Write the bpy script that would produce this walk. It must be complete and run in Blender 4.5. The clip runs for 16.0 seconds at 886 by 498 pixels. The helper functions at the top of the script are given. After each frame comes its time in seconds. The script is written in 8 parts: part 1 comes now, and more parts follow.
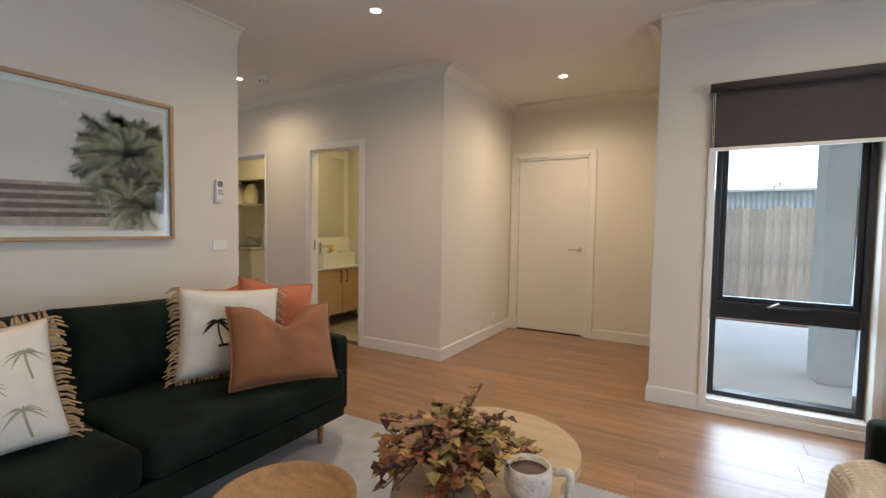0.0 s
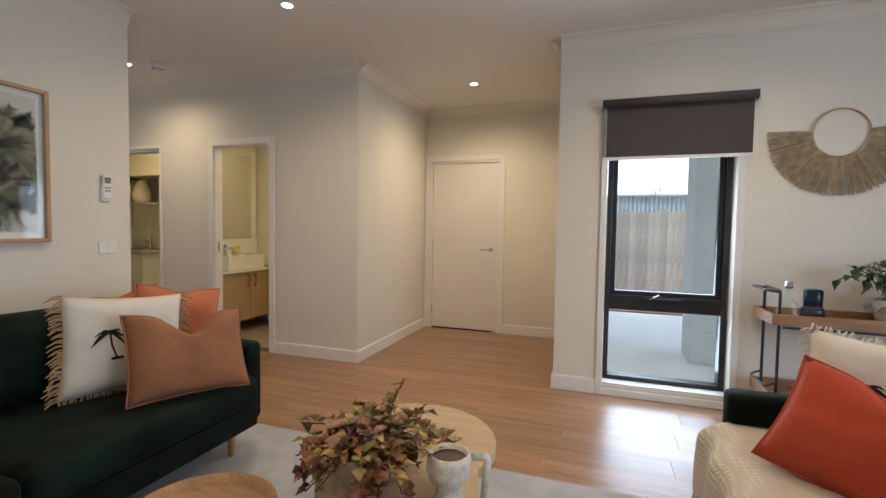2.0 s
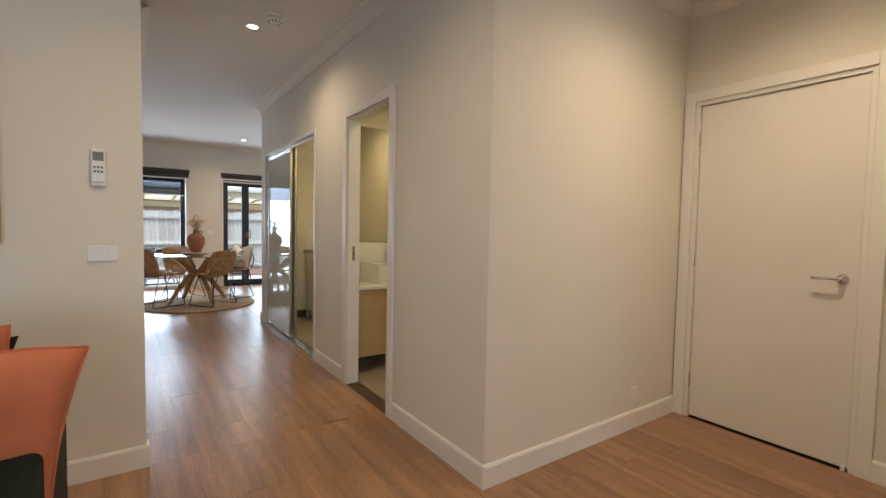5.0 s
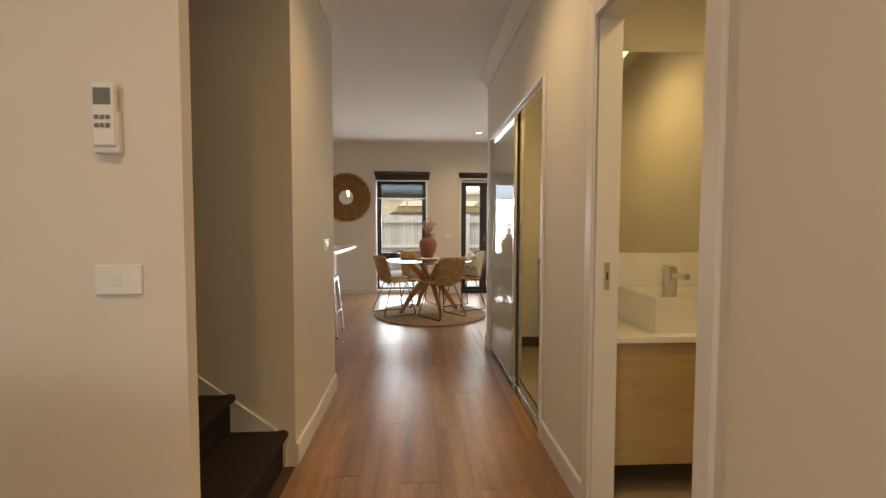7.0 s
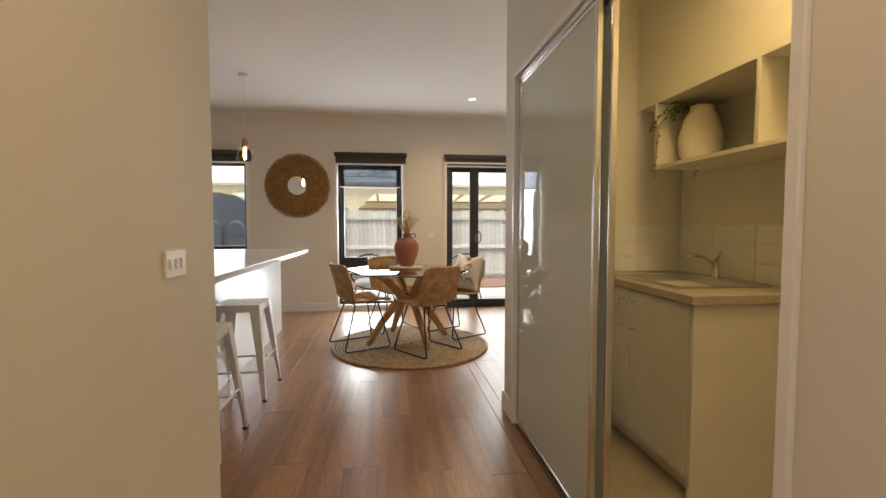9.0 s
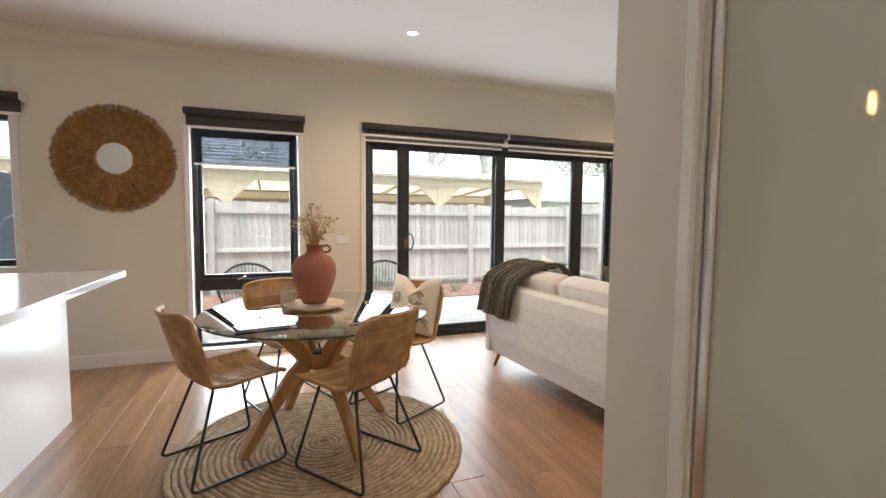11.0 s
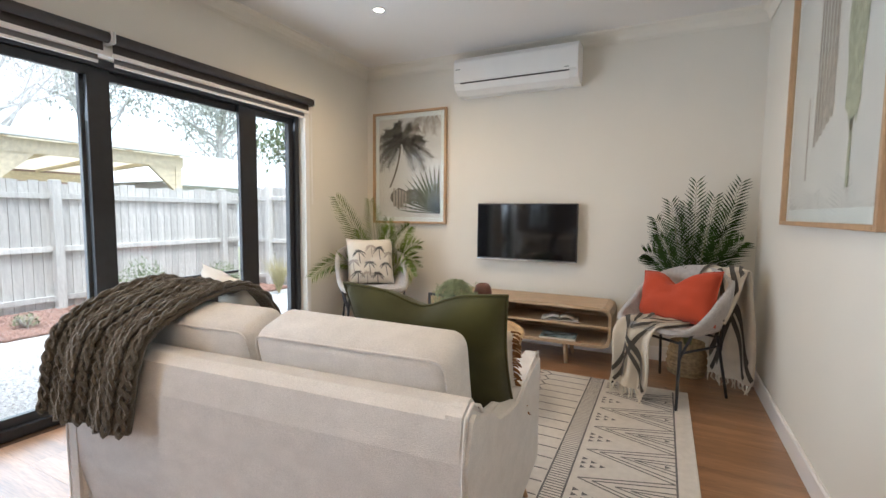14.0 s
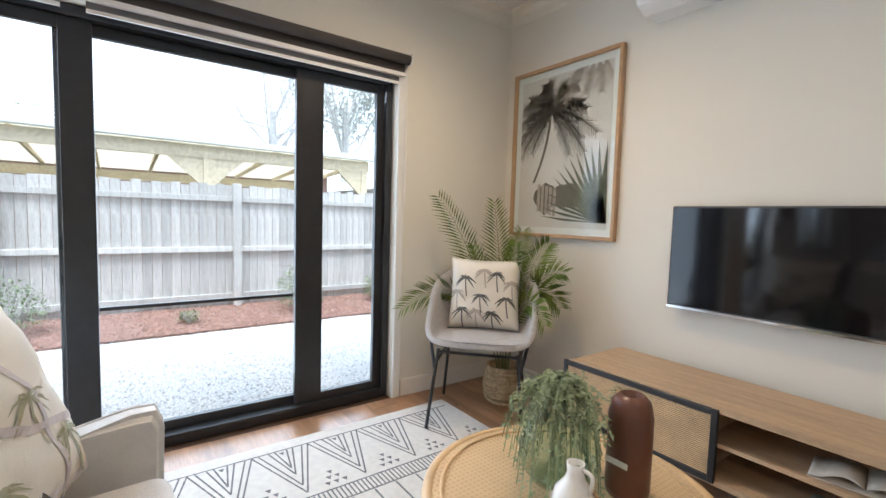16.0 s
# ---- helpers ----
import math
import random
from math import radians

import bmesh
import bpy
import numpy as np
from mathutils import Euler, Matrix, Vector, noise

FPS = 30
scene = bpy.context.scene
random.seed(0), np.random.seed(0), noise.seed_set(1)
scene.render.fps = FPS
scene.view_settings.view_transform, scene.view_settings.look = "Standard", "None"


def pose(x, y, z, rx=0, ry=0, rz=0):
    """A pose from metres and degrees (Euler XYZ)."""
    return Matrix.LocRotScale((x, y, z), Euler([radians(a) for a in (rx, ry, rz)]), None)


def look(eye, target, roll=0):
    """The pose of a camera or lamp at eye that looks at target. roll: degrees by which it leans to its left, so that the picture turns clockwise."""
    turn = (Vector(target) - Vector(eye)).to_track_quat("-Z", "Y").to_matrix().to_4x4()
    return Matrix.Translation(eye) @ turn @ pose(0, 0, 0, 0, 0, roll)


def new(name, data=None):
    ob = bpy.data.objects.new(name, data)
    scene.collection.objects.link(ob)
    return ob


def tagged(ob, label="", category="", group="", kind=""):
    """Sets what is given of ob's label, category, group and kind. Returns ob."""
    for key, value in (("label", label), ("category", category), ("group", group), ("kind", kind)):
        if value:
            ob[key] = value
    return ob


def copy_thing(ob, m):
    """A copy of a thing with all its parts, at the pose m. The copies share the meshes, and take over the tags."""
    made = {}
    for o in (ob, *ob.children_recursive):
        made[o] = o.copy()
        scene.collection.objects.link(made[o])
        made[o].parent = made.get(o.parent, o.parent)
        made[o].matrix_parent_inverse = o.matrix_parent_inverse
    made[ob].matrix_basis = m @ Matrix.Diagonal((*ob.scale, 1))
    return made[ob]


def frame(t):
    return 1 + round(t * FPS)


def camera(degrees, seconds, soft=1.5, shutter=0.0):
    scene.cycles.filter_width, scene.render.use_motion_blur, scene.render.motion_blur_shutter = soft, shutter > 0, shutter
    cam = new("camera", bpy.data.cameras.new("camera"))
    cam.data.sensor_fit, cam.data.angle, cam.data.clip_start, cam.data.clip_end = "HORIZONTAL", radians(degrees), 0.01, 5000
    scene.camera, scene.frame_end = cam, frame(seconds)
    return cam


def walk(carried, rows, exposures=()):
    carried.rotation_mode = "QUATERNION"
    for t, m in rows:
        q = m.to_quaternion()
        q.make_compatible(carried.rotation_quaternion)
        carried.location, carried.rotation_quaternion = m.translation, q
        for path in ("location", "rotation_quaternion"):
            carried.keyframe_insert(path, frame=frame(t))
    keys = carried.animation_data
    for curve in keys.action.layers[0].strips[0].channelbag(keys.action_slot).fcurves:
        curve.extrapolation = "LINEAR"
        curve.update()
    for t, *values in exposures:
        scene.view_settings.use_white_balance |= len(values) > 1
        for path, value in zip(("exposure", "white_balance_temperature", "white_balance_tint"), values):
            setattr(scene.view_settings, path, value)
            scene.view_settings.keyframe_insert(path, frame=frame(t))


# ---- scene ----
cam = camera(89.6, 16.0)
PATH = [
    (0, (-0.012, -0.065, 1.232), (-1.009, 1.666, 1.135), 0.9),
    (0.5, (0.001, -0.142, 1.224), (-0.815, 1.682, 1.135), 0.9),
    (1, (0.004, -0.185, 1.241), (-0.699, 1.685, 1.15), 0.9),
    (1.5, (-0.003, -0.187, 1.253), (-0.657, 1.701, 1.161), 1.0),
    (2, (-0.011, -0.123, 1.235), (-0.657, 1.768, 1.147), 0.9),
    (2.5, (0.003, 0.09, 1.219), (-0.675, 1.97, 1.13), 0.9),
    (3, (0.004, 0.472, 1.221), (-0.798, 2.302, 1.128), 1.0),
    (3.5, (-0.023, 0.846, 1.247), (-0.986, 2.596, 1.148), 1.0),
    (4, (-0.08, 1.307, 1.259), (-1.253, 2.924, 1.15), 1.1),
    (4.5, (-0.243, 1.726, 1.239), (-1.648, 3.147, 1.141), 1.0),
    (5, (-0.482, 2.108, 1.228), (-2.124, 3.245, 1.132), 1.1),
    (5.2, (-0.589, 2.225, 1.224), (-2.317, 3.228, 1.13), 0.9),
    (7.3, (-2.204, 2.754, 1.21), (-4.2, 2.824, 1.11), 0.1),
    (7.5, (-2.375, 2.758, 1.208), (-4.372, 2.819, 1.107), 0.1),
    (8, (-2.857, 2.741, 1.19), (-4.853, 2.802, 1.088), 0.2),
    (8.5, (-3.268, 2.708, 1.195), (-5.261, 2.837, 1.091), 0.2),
    (8.7, (-3.433, 2.706, 1.19), (-5.423, 2.884, 1.087), 0.1),
    (11, (-5.611, 2.664, 1.27), (-7.475, 3.376, 1.133), 0.5),
    (11.5, (-6.017, 2.708, 1.205), (-7.758, 3.686, 1.091), 0.3),
    (12, (-6.371, 2.737, 1.208), (-7.896, 4.026, 1.089), 0.3),
    (12.5, (-6.591, 2.751, 1.237), (-7.858, 4.292, 1.102), 0.5),
    (13, (-6.789, 2.919, 1.217), (-7.824, 4.625, 1.076), 0.4),
    (13.5, (-6.957, 3.172, 1.211), (-7.891, 4.934, 1.061), 0.5),
    (14, (-7.13, 3.577, 1.195), (-8.012, 5.365, 1.035), 0.6),
    (14.5, (-7.274, 3.986, 1.22), (-8.143, 5.779, 1.047), 0.8),
    (15, (-7.39, 4.41, 1.252), (-8.386, 6.133, 1.058), 1.0),
    (15.5, (-7.474, 4.809, 1.238), (-8.753, 6.336, 1.056), 1.2),
    (16, (-7.544, 5.222, 1.199), (-9.158, 6.397, 1.057), 1.7),
]
walk(cam, [(t, look(eye, target, roll)) for t, eye, target, roll in PATH], exposures=((0, 0.60, 5550, 9), (4.5, 0.54, 5600, 9), (7.4, 0.42, 7150, 13), (8.6, 0.54, 7000, 12), (11, 0.85, 6400, 11), (12.5, 0.90, 5850, 11), (14, 0.87, 5800, 11), (16, 0.85, 5600, 11)))

# ---- world, sun, large lights ----
world = bpy.data.worlds.new("overcast_sky")
scene.world = world
world.use_nodes = True
wn = world.node_tree.nodes
sky = wn.new("ShaderNodeTexSky")
sky.sky_type = 'NISHITA'
sky.sun_disc = False
sky.sun_elevation = radians(71)
sky.sun_rotation = radians(120)
sky.air_density, sky.dust_density, sky.ozone_density = 1.0, 4.0, 0.6
haze = wn.new("ShaderNodeMixRGB")
haze.inputs[0].default_value = 0.72
haze.inputs[2].default_value = (12.4, 12.8, 13.4, 1)
world.node_tree.links.new(sky.outputs[0], haze.inputs[1])
world.node_tree.links.new(haze.outputs[0], wn["Background"].inputs[0])
wn["Background"].inputs[1].default_value = 0.15

sun = new("sun", bpy.data.lights.new("sun", 'SUN'))
sun.data.energy, sun.data.angle, sun.data.color = 3.6, radians(25), (1.0, 0.97, 0.92)
sun.matrix_world = look((0, 0, 20), (-6, 3, 0))


def window_light(centre, towards, width, height, watts):
    lamp = new("window_daylight", bpy.data.lights.new("window_daylight", 'AREA'))
    lamp.data.shape, lamp.data.size, lamp.data.size_y = 'RECTANGLE', width, height
    lamp.data.energy, lamp.data.color = watts, (0.86, 0.93, 1.0)
    lamp.matrix_world = look(centre, towards)


window_light((-10.3, 5.13, 1.05), (-9, 5.13, 0.8), 3.0, 1.9, 36)
window_light((-10.3, 2.45, 1.05), (-9, 2.45, 0.8), 0.8, 1.9, 34)
window_light((-10.3, -0.1, 1.45), (-9, -0.1, 1.2), 1.5, 1.1, 12)
window_light((0.48, 3.72, 0.95), (-0.1, 2.0, 0.8), 0.75, 1.5, 15)
window_light((3.75, 0.2, 1.3), (2.0, 0.2, 1.1), 2.4, 1.6, 40)


def downlight_lamp(x, y, watts=42):
    lamp = new("downlight_lamp", bpy.data.lights.new("downlight_lamp", 'SPOT'))
    lamp.data.energy, lamp.data.color = watts, (1.0, 0.70, 0.40)
    lamp.data.spot_size, lamp.data.spot_blend, lamp.data.shadow_soft_size = radians(162), 1.0, 0.05
    lamp.matrix_world = look((x, y, 2.672), (x, y, 0))


# ---- materials ----
def mat(name, base, rough=0.5, vary=0.12, scale=8.0, bump=0.0, bump_scale=60.0, metal=0.0, stretch=(1, 1, 1), fine=0.0,
        per_object=0.0, spec=0.5, sheen=0.0, coat=0.0, tint=None):
    """A painted, woven, wooden or metal surface: colour varied at two scales, relief from noise."""
    m = bpy.data.materials.new(name)
    m.use_nodes = True
    nt = m.node_tree
    b = nt.nodes["Principled BSDF"]
    L = nt.links.new
    co = nt.nodes.new("ShaderNodeTexCoord")
    mp = nt.nodes.new("ShaderNodeMapping")
    mp.inputs["Scale"].default_value = stretch
    L(co.outputs["Object"], mp.inputs[0])
    n1 = nt.nodes.new("ShaderNodeTexNoise")
    n1.inputs["Scale"].default_value, n1.inputs["Detail"].default_value = scale, 6
    L(mp.outputs[0], n1.inputs["Vector"])
    n2 = nt.nodes.new("ShaderNodeTexNoise")
    n2.inputs["Scale"].default_value, n2.inputs["Detail"].default_value = bump_scale, 4
    L(mp.outputs[0], n2.inputs["Vector"])
    lo = [c * (1 - vary) for c in base]
    hi = [min(1, c * (1 + vary)) for c in (tint or base)]
    ramp = nt.nodes.new("ShaderNodeMixRGB")
    ramp.inputs[1].default_value, ramp.inputs[2].default_value = (*lo, 1), (*hi, 1)
    mix = nt.nodes.new("ShaderNodeMapRange")
    mix.inputs[1].default_value, mix.inputs[2].default_value = 0.3, 0.7
    L(n1.outputs[0], mix.inputs[0])
    L(mix.outputs[0], ramp.inputs[0])
    out = ramp.outputs[0]
    if fine:
        fm = nt.nodes.new("ShaderNodeMixRGB")
        fm.blend_type = 'MULTIPLY'
        fm.inputs[0].default_value = fine
        L(out, fm.inputs[1])
        bw = nt.nodes.new("ShaderNodeMapRange")
        bw.inputs[1].default_value, bw.inputs[2].default_value = 0.35, 0.62
        L(n2.outputs[0], bw.inputs[0])
        L(bw.outputs[0], fm.inputs[2])
        out = fm.outputs[0]
    if per_object:
        info = nt.nodes.new("ShaderNodeObjectInfo")
        pr = nt.nodes.new("ShaderNodeMapRange")
        pr.inputs[3].default_value, pr.inputs[4].default_value = 1 - per_object, 1 + per_object
        L(info.outputs["Random"], pr.inputs[0])
        hs = nt.nodes.new("ShaderNodeHueSaturation")
        L(pr.outputs[0], hs.inputs["Value"])
        L(out, hs.inputs["Color"])
        out = hs.outputs[0]
    L(out, b.inputs["Base Color"])
    rr = nt.nodes.new("ShaderNodeMapRange")
    rr.inputs[3].default_value, rr.inputs[4].default_value = max(0.0, rough - 0.04), min(1, rough + 0.04)
    L(n1.outputs[0], rr.inputs[0])
    L(rr.outputs[0], b.inputs["Roughness"])
    b.inputs["Metallic"].default_value = metal
    b.inputs["Specular IOR Level"].default_value = spec
    b.inputs["Sheen Weight"].default_value = sheen
    b.inputs["Coat Weight"].default_value = coat
    if bump:
        bp = nt.nodes.new("ShaderNodeBump")
        bp.inputs["Strength"].default_value, bp.inputs["Distance"].default_value = bump, 0.01
        L(n2.outputs[0], bp.inputs["Height"])
        L(bp.outputs[0], b.inputs["Normal"])
    return m


def weave(name, base, dark, freq=220.0, rough=0.9, bump=0.5, sheen=0.2, amount=0.6, vary=0.1):
    """Woven cloth or cane: two crossed wave textures, dark between the threads."""
    m = mat(name, base, rough, vary, 6.0, sheen=sheen)
    nt = m.node_tree
    L = nt.links.new
    b = nt.nodes["Principled BSDF"]
    co = nt.nodes["Texture Coordinate"]
    waves = []
    for axis in ('X', 'Y', 'Z'):
        w = nt.nodes.new("ShaderNodeTexWave")
        w.bands_direction = axis
        w.inputs["Scale"].default_value = freq / 20
        w.inputs["Distortion"].default_value = 0.6
        L(co.outputs["Object"], w.inputs["Vector"])
        waves.append(w)
    m1 = nt.nodes.new("ShaderNodeMath")
    m1.operation = 'MULTIPLY'
    m2 = nt.nodes.new("ShaderNodeMath")
    m2.operation = 'MAXIMUM'
    L(waves[0].outputs[1], m1.inputs[0])
    L(waves[2].outputs[1], m1.inputs[1])
    L(m1.outputs[0], m2.inputs[0])
    m3 = nt.nodes.new("ShaderNodeMath")
    m3.operation = 'MULTIPLY'
    L(waves[1].outputs[1], m3.inputs[0])
    L(waves[2].outputs[1], m3.inputs[1])
    L(m3.outputs[0], m2.inputs[1])
    mx = nt.nodes.new("ShaderNodeMixRGB")
    old = b.inputs["Base Color"].links[0].from_socket
    fac = nt.nodes.new("ShaderNodeMapRange")
    fac.inputs[3].default_value, fac.inputs[4].default_value = amount, 0.0
    L(m2.outputs[0], fac.inputs[0])
    L(fac.outputs[0], mx.inputs[0])
    L(old, mx.inputs[1])
    mx.inputs[2].default_value = (*dark, 1)
    L(mx.outputs[0], b.inputs["Base Color"])
    bp = nt.nodes.new("ShaderNodeBump")
    bp.inputs["Strength"].default_value, bp.inputs["Distance"].default_value = bump, 0.004
    L(m2.outputs[0], bp.inputs["Height"])
    L(bp.outputs[0], b.inputs["Normal"])
    return m


def glass(name, colour=(0.96, 0.985, 0.98), rough=0.0, gain=1.0):
    m = bpy.data.materials.new(name)
    m.use_nodes = True
    nt = m.node_tree
    for n in list(nt.nodes):
        if n.type == 'BSDF_PRINCIPLED':
            nt.nodes.remove(n)
    lw = nt.nodes.new("ShaderNodeLayerWeight")
    lw.inputs[0].default_value = 0.5
    pw = nt.nodes.new("ShaderNodeMath")
    pw.operation = 'POWER'
    pw.inputs[1].default_value = 5.0
    nt.links.new(lw.outputs["Facing"], pw.inputs[0])
    fr = nt.nodes.new("ShaderNodeMath")
    fr.operation = 'MULTIPLY_ADD'
    fr.use_clamp = True
    fr.inputs[1].default_value, fr.inputs[2].default_value = 0.9 * gain, 0.04 * gain
    nt.links.new(pw.outputs[0], fr.inputs[0])
    tr = nt.nodes.new("ShaderNodeBsdfTransparent")
    tr.inputs[0].default_value = (*colour, 1)
    gl = nt.nodes.new("ShaderNodeBsdfGlossy")
    gl.inputs["Roughness"].default_value = rough
    mx = nt.nodes.new("ShaderNodeMixShader")
    nt.links.new(fr.outputs[0], mx.inputs[0])
    nt.links.new(tr.outputs[0], mx.inputs[1])
    nt.links.new(gl.outputs[0], mx.inputs[2])
    nt.links.new(mx.outputs[0], nt.nodes["Material Output"].inputs[0])
    return m


def glow(name, colour, strength):
    m = bpy.data.materials.new(name)
    m.use_nodes = True
    b = m.node_tree.nodes["Principled BSDF"]
    b.inputs["Base Color"].default_value = (*colour, 1)
    b.inputs["Emission Color"].default_value = (*colour, 1)
    b.inputs["Emission Strength"].default_value = strength
    return m


def plank_material():
    m = mat("timber_look_vinyl", (0.29, 0.150, 0.070), 0.30, 0.24, 2.2, 0.05, 40.0, stretch=(0.35, 6.0, 1), fine=0.34,
            per_object=0.06, tint=(0.37, 0.20, 0.098), coat=0.40)
    nt = m.node_tree
    nt.nodes["Principled BSDF"].inputs["Coat Roughness"].default_value = 0.28
    info = nt.nodes.new("ShaderNodeObjectInfo")
    add = nt.nodes.new("ShaderNodeVectorMath")
    add.operation = 'ADD'
    sc = nt.nodes.new("ShaderNodeMath")
    sc.operation = 'MULTIPLY'
    sc.inputs[1].default_value = 37.0
    nt.links.new(info.outputs["Random"], sc.inputs[0])
    nt.links.new(sc.outputs[0], add.inputs[1])
    nt.links.new(nt.nodes["Texture Coordinate"].outputs["Object"], add.inputs[0])
    nt.links.new(add.outputs[0], nt.nodes["Mapping"].inputs[0])
    return m


M_WALL = mat("matt_wall_paint", (0.72, 0.69, 0.612), 0.75, 0.02, 1.5, 0.03, 180.0)
M_CEIL = mat("flat_ceiling_paint", (0.74, 0.725, 0.70), 0.9, 0.015, 1.0, 0.02, 150.0)
M_TRIM = mat("satin_white_trim_paint", (0.78, 0.765, 0.73), 0.35, 0.02, 3.0, 0.01, 90.0)
M_DOOR = mat("satin_white_door_paint", (0.76, 0.74, 0.70), 0.4, 0.02, 2.0, 0.015, 120.0)
M_PLANK = plank_material()
M_UNDER = mat("plank_joint", (0.07, 0.04, 0.025), 0.8, 0.1)
M_BLACK = mat("black_powdercoat", (0.018, 0.019, 0.022), 0.38, 0.15, 20, 0.03, 300)
M_BLIND = mat("charcoal_roller_cloth", (0.062, 0.056, 0.056), 0.85, 0.06, 10, 0.1, 500)
M_WHITEPL = mat("white_plastic", (0.78, 0.78, 0.76), 0.32, 0.02, 6)
M_CHROME = mat("brushed_chrome", (0.72, 0.72, 0.72), 0.18, 0.05, 20, metal=1.0)
M_GLASS = glass("window_glass")
M_FROST = mat("back_painted_glass", (0.56, 0.59, 0.50), 0.03, 0.02, 1.5, spec=0.5)
M_MIRROR = mat("mirror_silver", (0.86, 0.86, 0.84), 0.02, 0.01, metal=1.0)
M_TILE = mat("beige_floor_tile", (0.30, 0.255, 0.20), 0.5, 0.1, 6)
M_WTILE = mat("white_wall_tile", (0.78, 0.77, 0.74), 0.12, 0.02, 5)
M_CARPET = mat("dark_brown_carpet", (0.024, 0.015, 0.011), 0.98, 0.25, 60, 0.8, 400, sheen=0.0)
M_LAMP = glow("downlight_glow", (1.0, 0.82, 0.6), 30.0)
M_FIL = glow("filament_glow", (1.0, 0.5, 0.16), 60.0)


# ---- mesh helpers ----
def obj(name, bm, material, smooth=False):
    me = bpy.data.meshes.new(name)
    bmesh.ops.recalc_face_normals(bm, faces=bm.faces)
    if smooth:
        for f in bm.faces:
            f.smooth = True
    bm.to_mesh(me)
    bm.free()
    if material:
        me.materials.append(material)
    return new(name, me)


def part(name, bm, material, parent, label="", smooth=False):
    ob = obj(name, bm, material, smooth)
    ob.parent = parent
    if label:
        tagged(ob, label)
    return ob


def thing(name, label, category, m=None, group=""):
    ob = new(name)
    ob.empty_display_size = 0.1
    if m is not None:
        ob.matrix_basis = m
    return tagged(ob, label, category, group)


def solid(name, bm, material, label, category, m=None, smooth=False, group="", kind=""):
    ob = obj(name, bm, material, smooth)
    if m is not None:
        ob.matrix_basis = m
    return tagged(ob, label, category, group, kind)


def box(bm, x0, x1, y0, y1, z0, z1, bevel=0.0, seg=2):
    vs = [bm.verts.new((x, y, z)) for x in (x0, x1) for y in (y0, y1) for z in (z0, z1)]
    fs = [bm.faces.new([vs[i] for i in q]) for q in ((0, 1, 3, 2), (4, 6, 7, 5), (0, 4, 5, 1), (2, 3, 7, 6), (0, 2, 6, 4), (1, 5, 7, 3))]
    if bevel:
        es = list({e for f in fs for e in f.edges})
        bmesh.ops.bevel(bm, geom=es, offset=bevel, segments=seg, affect='EDGES', profile=0.5)
    return bm


def B(*boxes, bevel=0.0, seg=2):
    bm = bmesh.new()
    for b in boxes:
        box(bm, *b, bevel=bevel, seg=seg)
    return bm


def tube(bm, pts, r, n=8, closed=False, taper=None):
    """A round bar along points; taper gives the radius at the end."""
    pts = [Vector(p) for p in pts]
    rings = []
    k = len(pts)
    up = None
    for i, p in enumerate(pts):
        if closed:
            d = pts[(i + 1) % k] - pts[i - 1]
        else:
            d = pts[min(i + 1, k - 1)] - pts[max(i - 1, 0)]
        d.normalize()
        if up is None:
            up = Vector((0, 0, 1)) if abs(d.z) < 0.9 else Vector((1, 0, 0))
        a = d.cross(up)
        if a.length < 1e-4:
            a = d.orthogonal()
        a.normalize()
        c = a.cross(d)
        up = c
        rad = r if taper is None else r + (taper - r) * i / (k - 1)
        rings.append([bm.verts.new(p + a * rad * math.cos(2 * math.pi * j / n) + c * rad * math.sin(2 * math.pi * j / n)) for j in range(n)])
    for i in range(k if closed else k - 1):
        A, C = rings[i], rings[(i + 1) % k]
        for j in range(n):
            bm.faces.new((A[j], A[(j + 1) % n], C[(j + 1) % n], C[j]))
    if not closed:
        bm.faces.new(rings[0][::-1])
        bm.faces.new(rings[-1])
    return bm


def T(*paths, r=0.01, n=8, closed=False, taper=None):
    bm = bmesh.new()
    for p in paths:
        tube(bm, p, r, n, closed, taper)
    return bm


def rounded(pts, r, n=4):
    """A polyline with its inner corners rounded."""
    pts = [Vector(p) for p in pts]
    out = [pts[0]]
    for a, b, c in zip(pts, pts[1:], pts[2:]):
        u, v = (a - b).normalized(), (c - b).normalized()
        p, q = b + u * r, b + v * r
        for i in range(n + 1):
            t = i / n
            out.append(p * (1 - t) ** 2 + b * 2 * t * (1 - t) + q * t * t)
    return out + [pts[-1]]


def lathe(profile, n=24, bm=None, at=(0, 0, 0), caps=True):
    bm = bm or bmesh.new()
    rings = []
    for r, z in profile:
        rings.append([bm.verts.new((at[0] + r * math.cos(2 * math.pi * j / n), at[1] + r * math.sin(2 * math.pi * j / n), at[2] + z)) for j in range(n)])
    for A, C in zip(rings, rings[1:]):
        for j in range(n):
            bm.faces.new((A[j], A[(j + 1) % n], C[(j + 1) % n], C[j]))
    if caps:
        bm.faces.new(rings[0][::-1])
        bm.faces.new(rings[-1])
    return bm


def prism(outline, axis, lo, hi, bm=None):
    """An outline of (a, b) pairs pushed along an axis: x: (y, z), y: (x, z), z: (x, y)."""
    bm = bm or bmesh.new()

    def place(a, b, c):
        return {'x': (c, a, b), 'y': (a, c, b), 'z': (a, b, c)}[axis]
    A = [bm.verts.new(place(a, b, lo)) for a, b in outline]
    C = [bm.verts.new(place(a, b, hi)) for a, b in outline]
    n = len(A)
    bm.faces.new(A)
    bm.faces.new(C[::-1])
    for i in range(n):
        bm.faces.new((A[i], A[(i + 1) % n], C[(i + 1) % n], C[i]))
    return bm


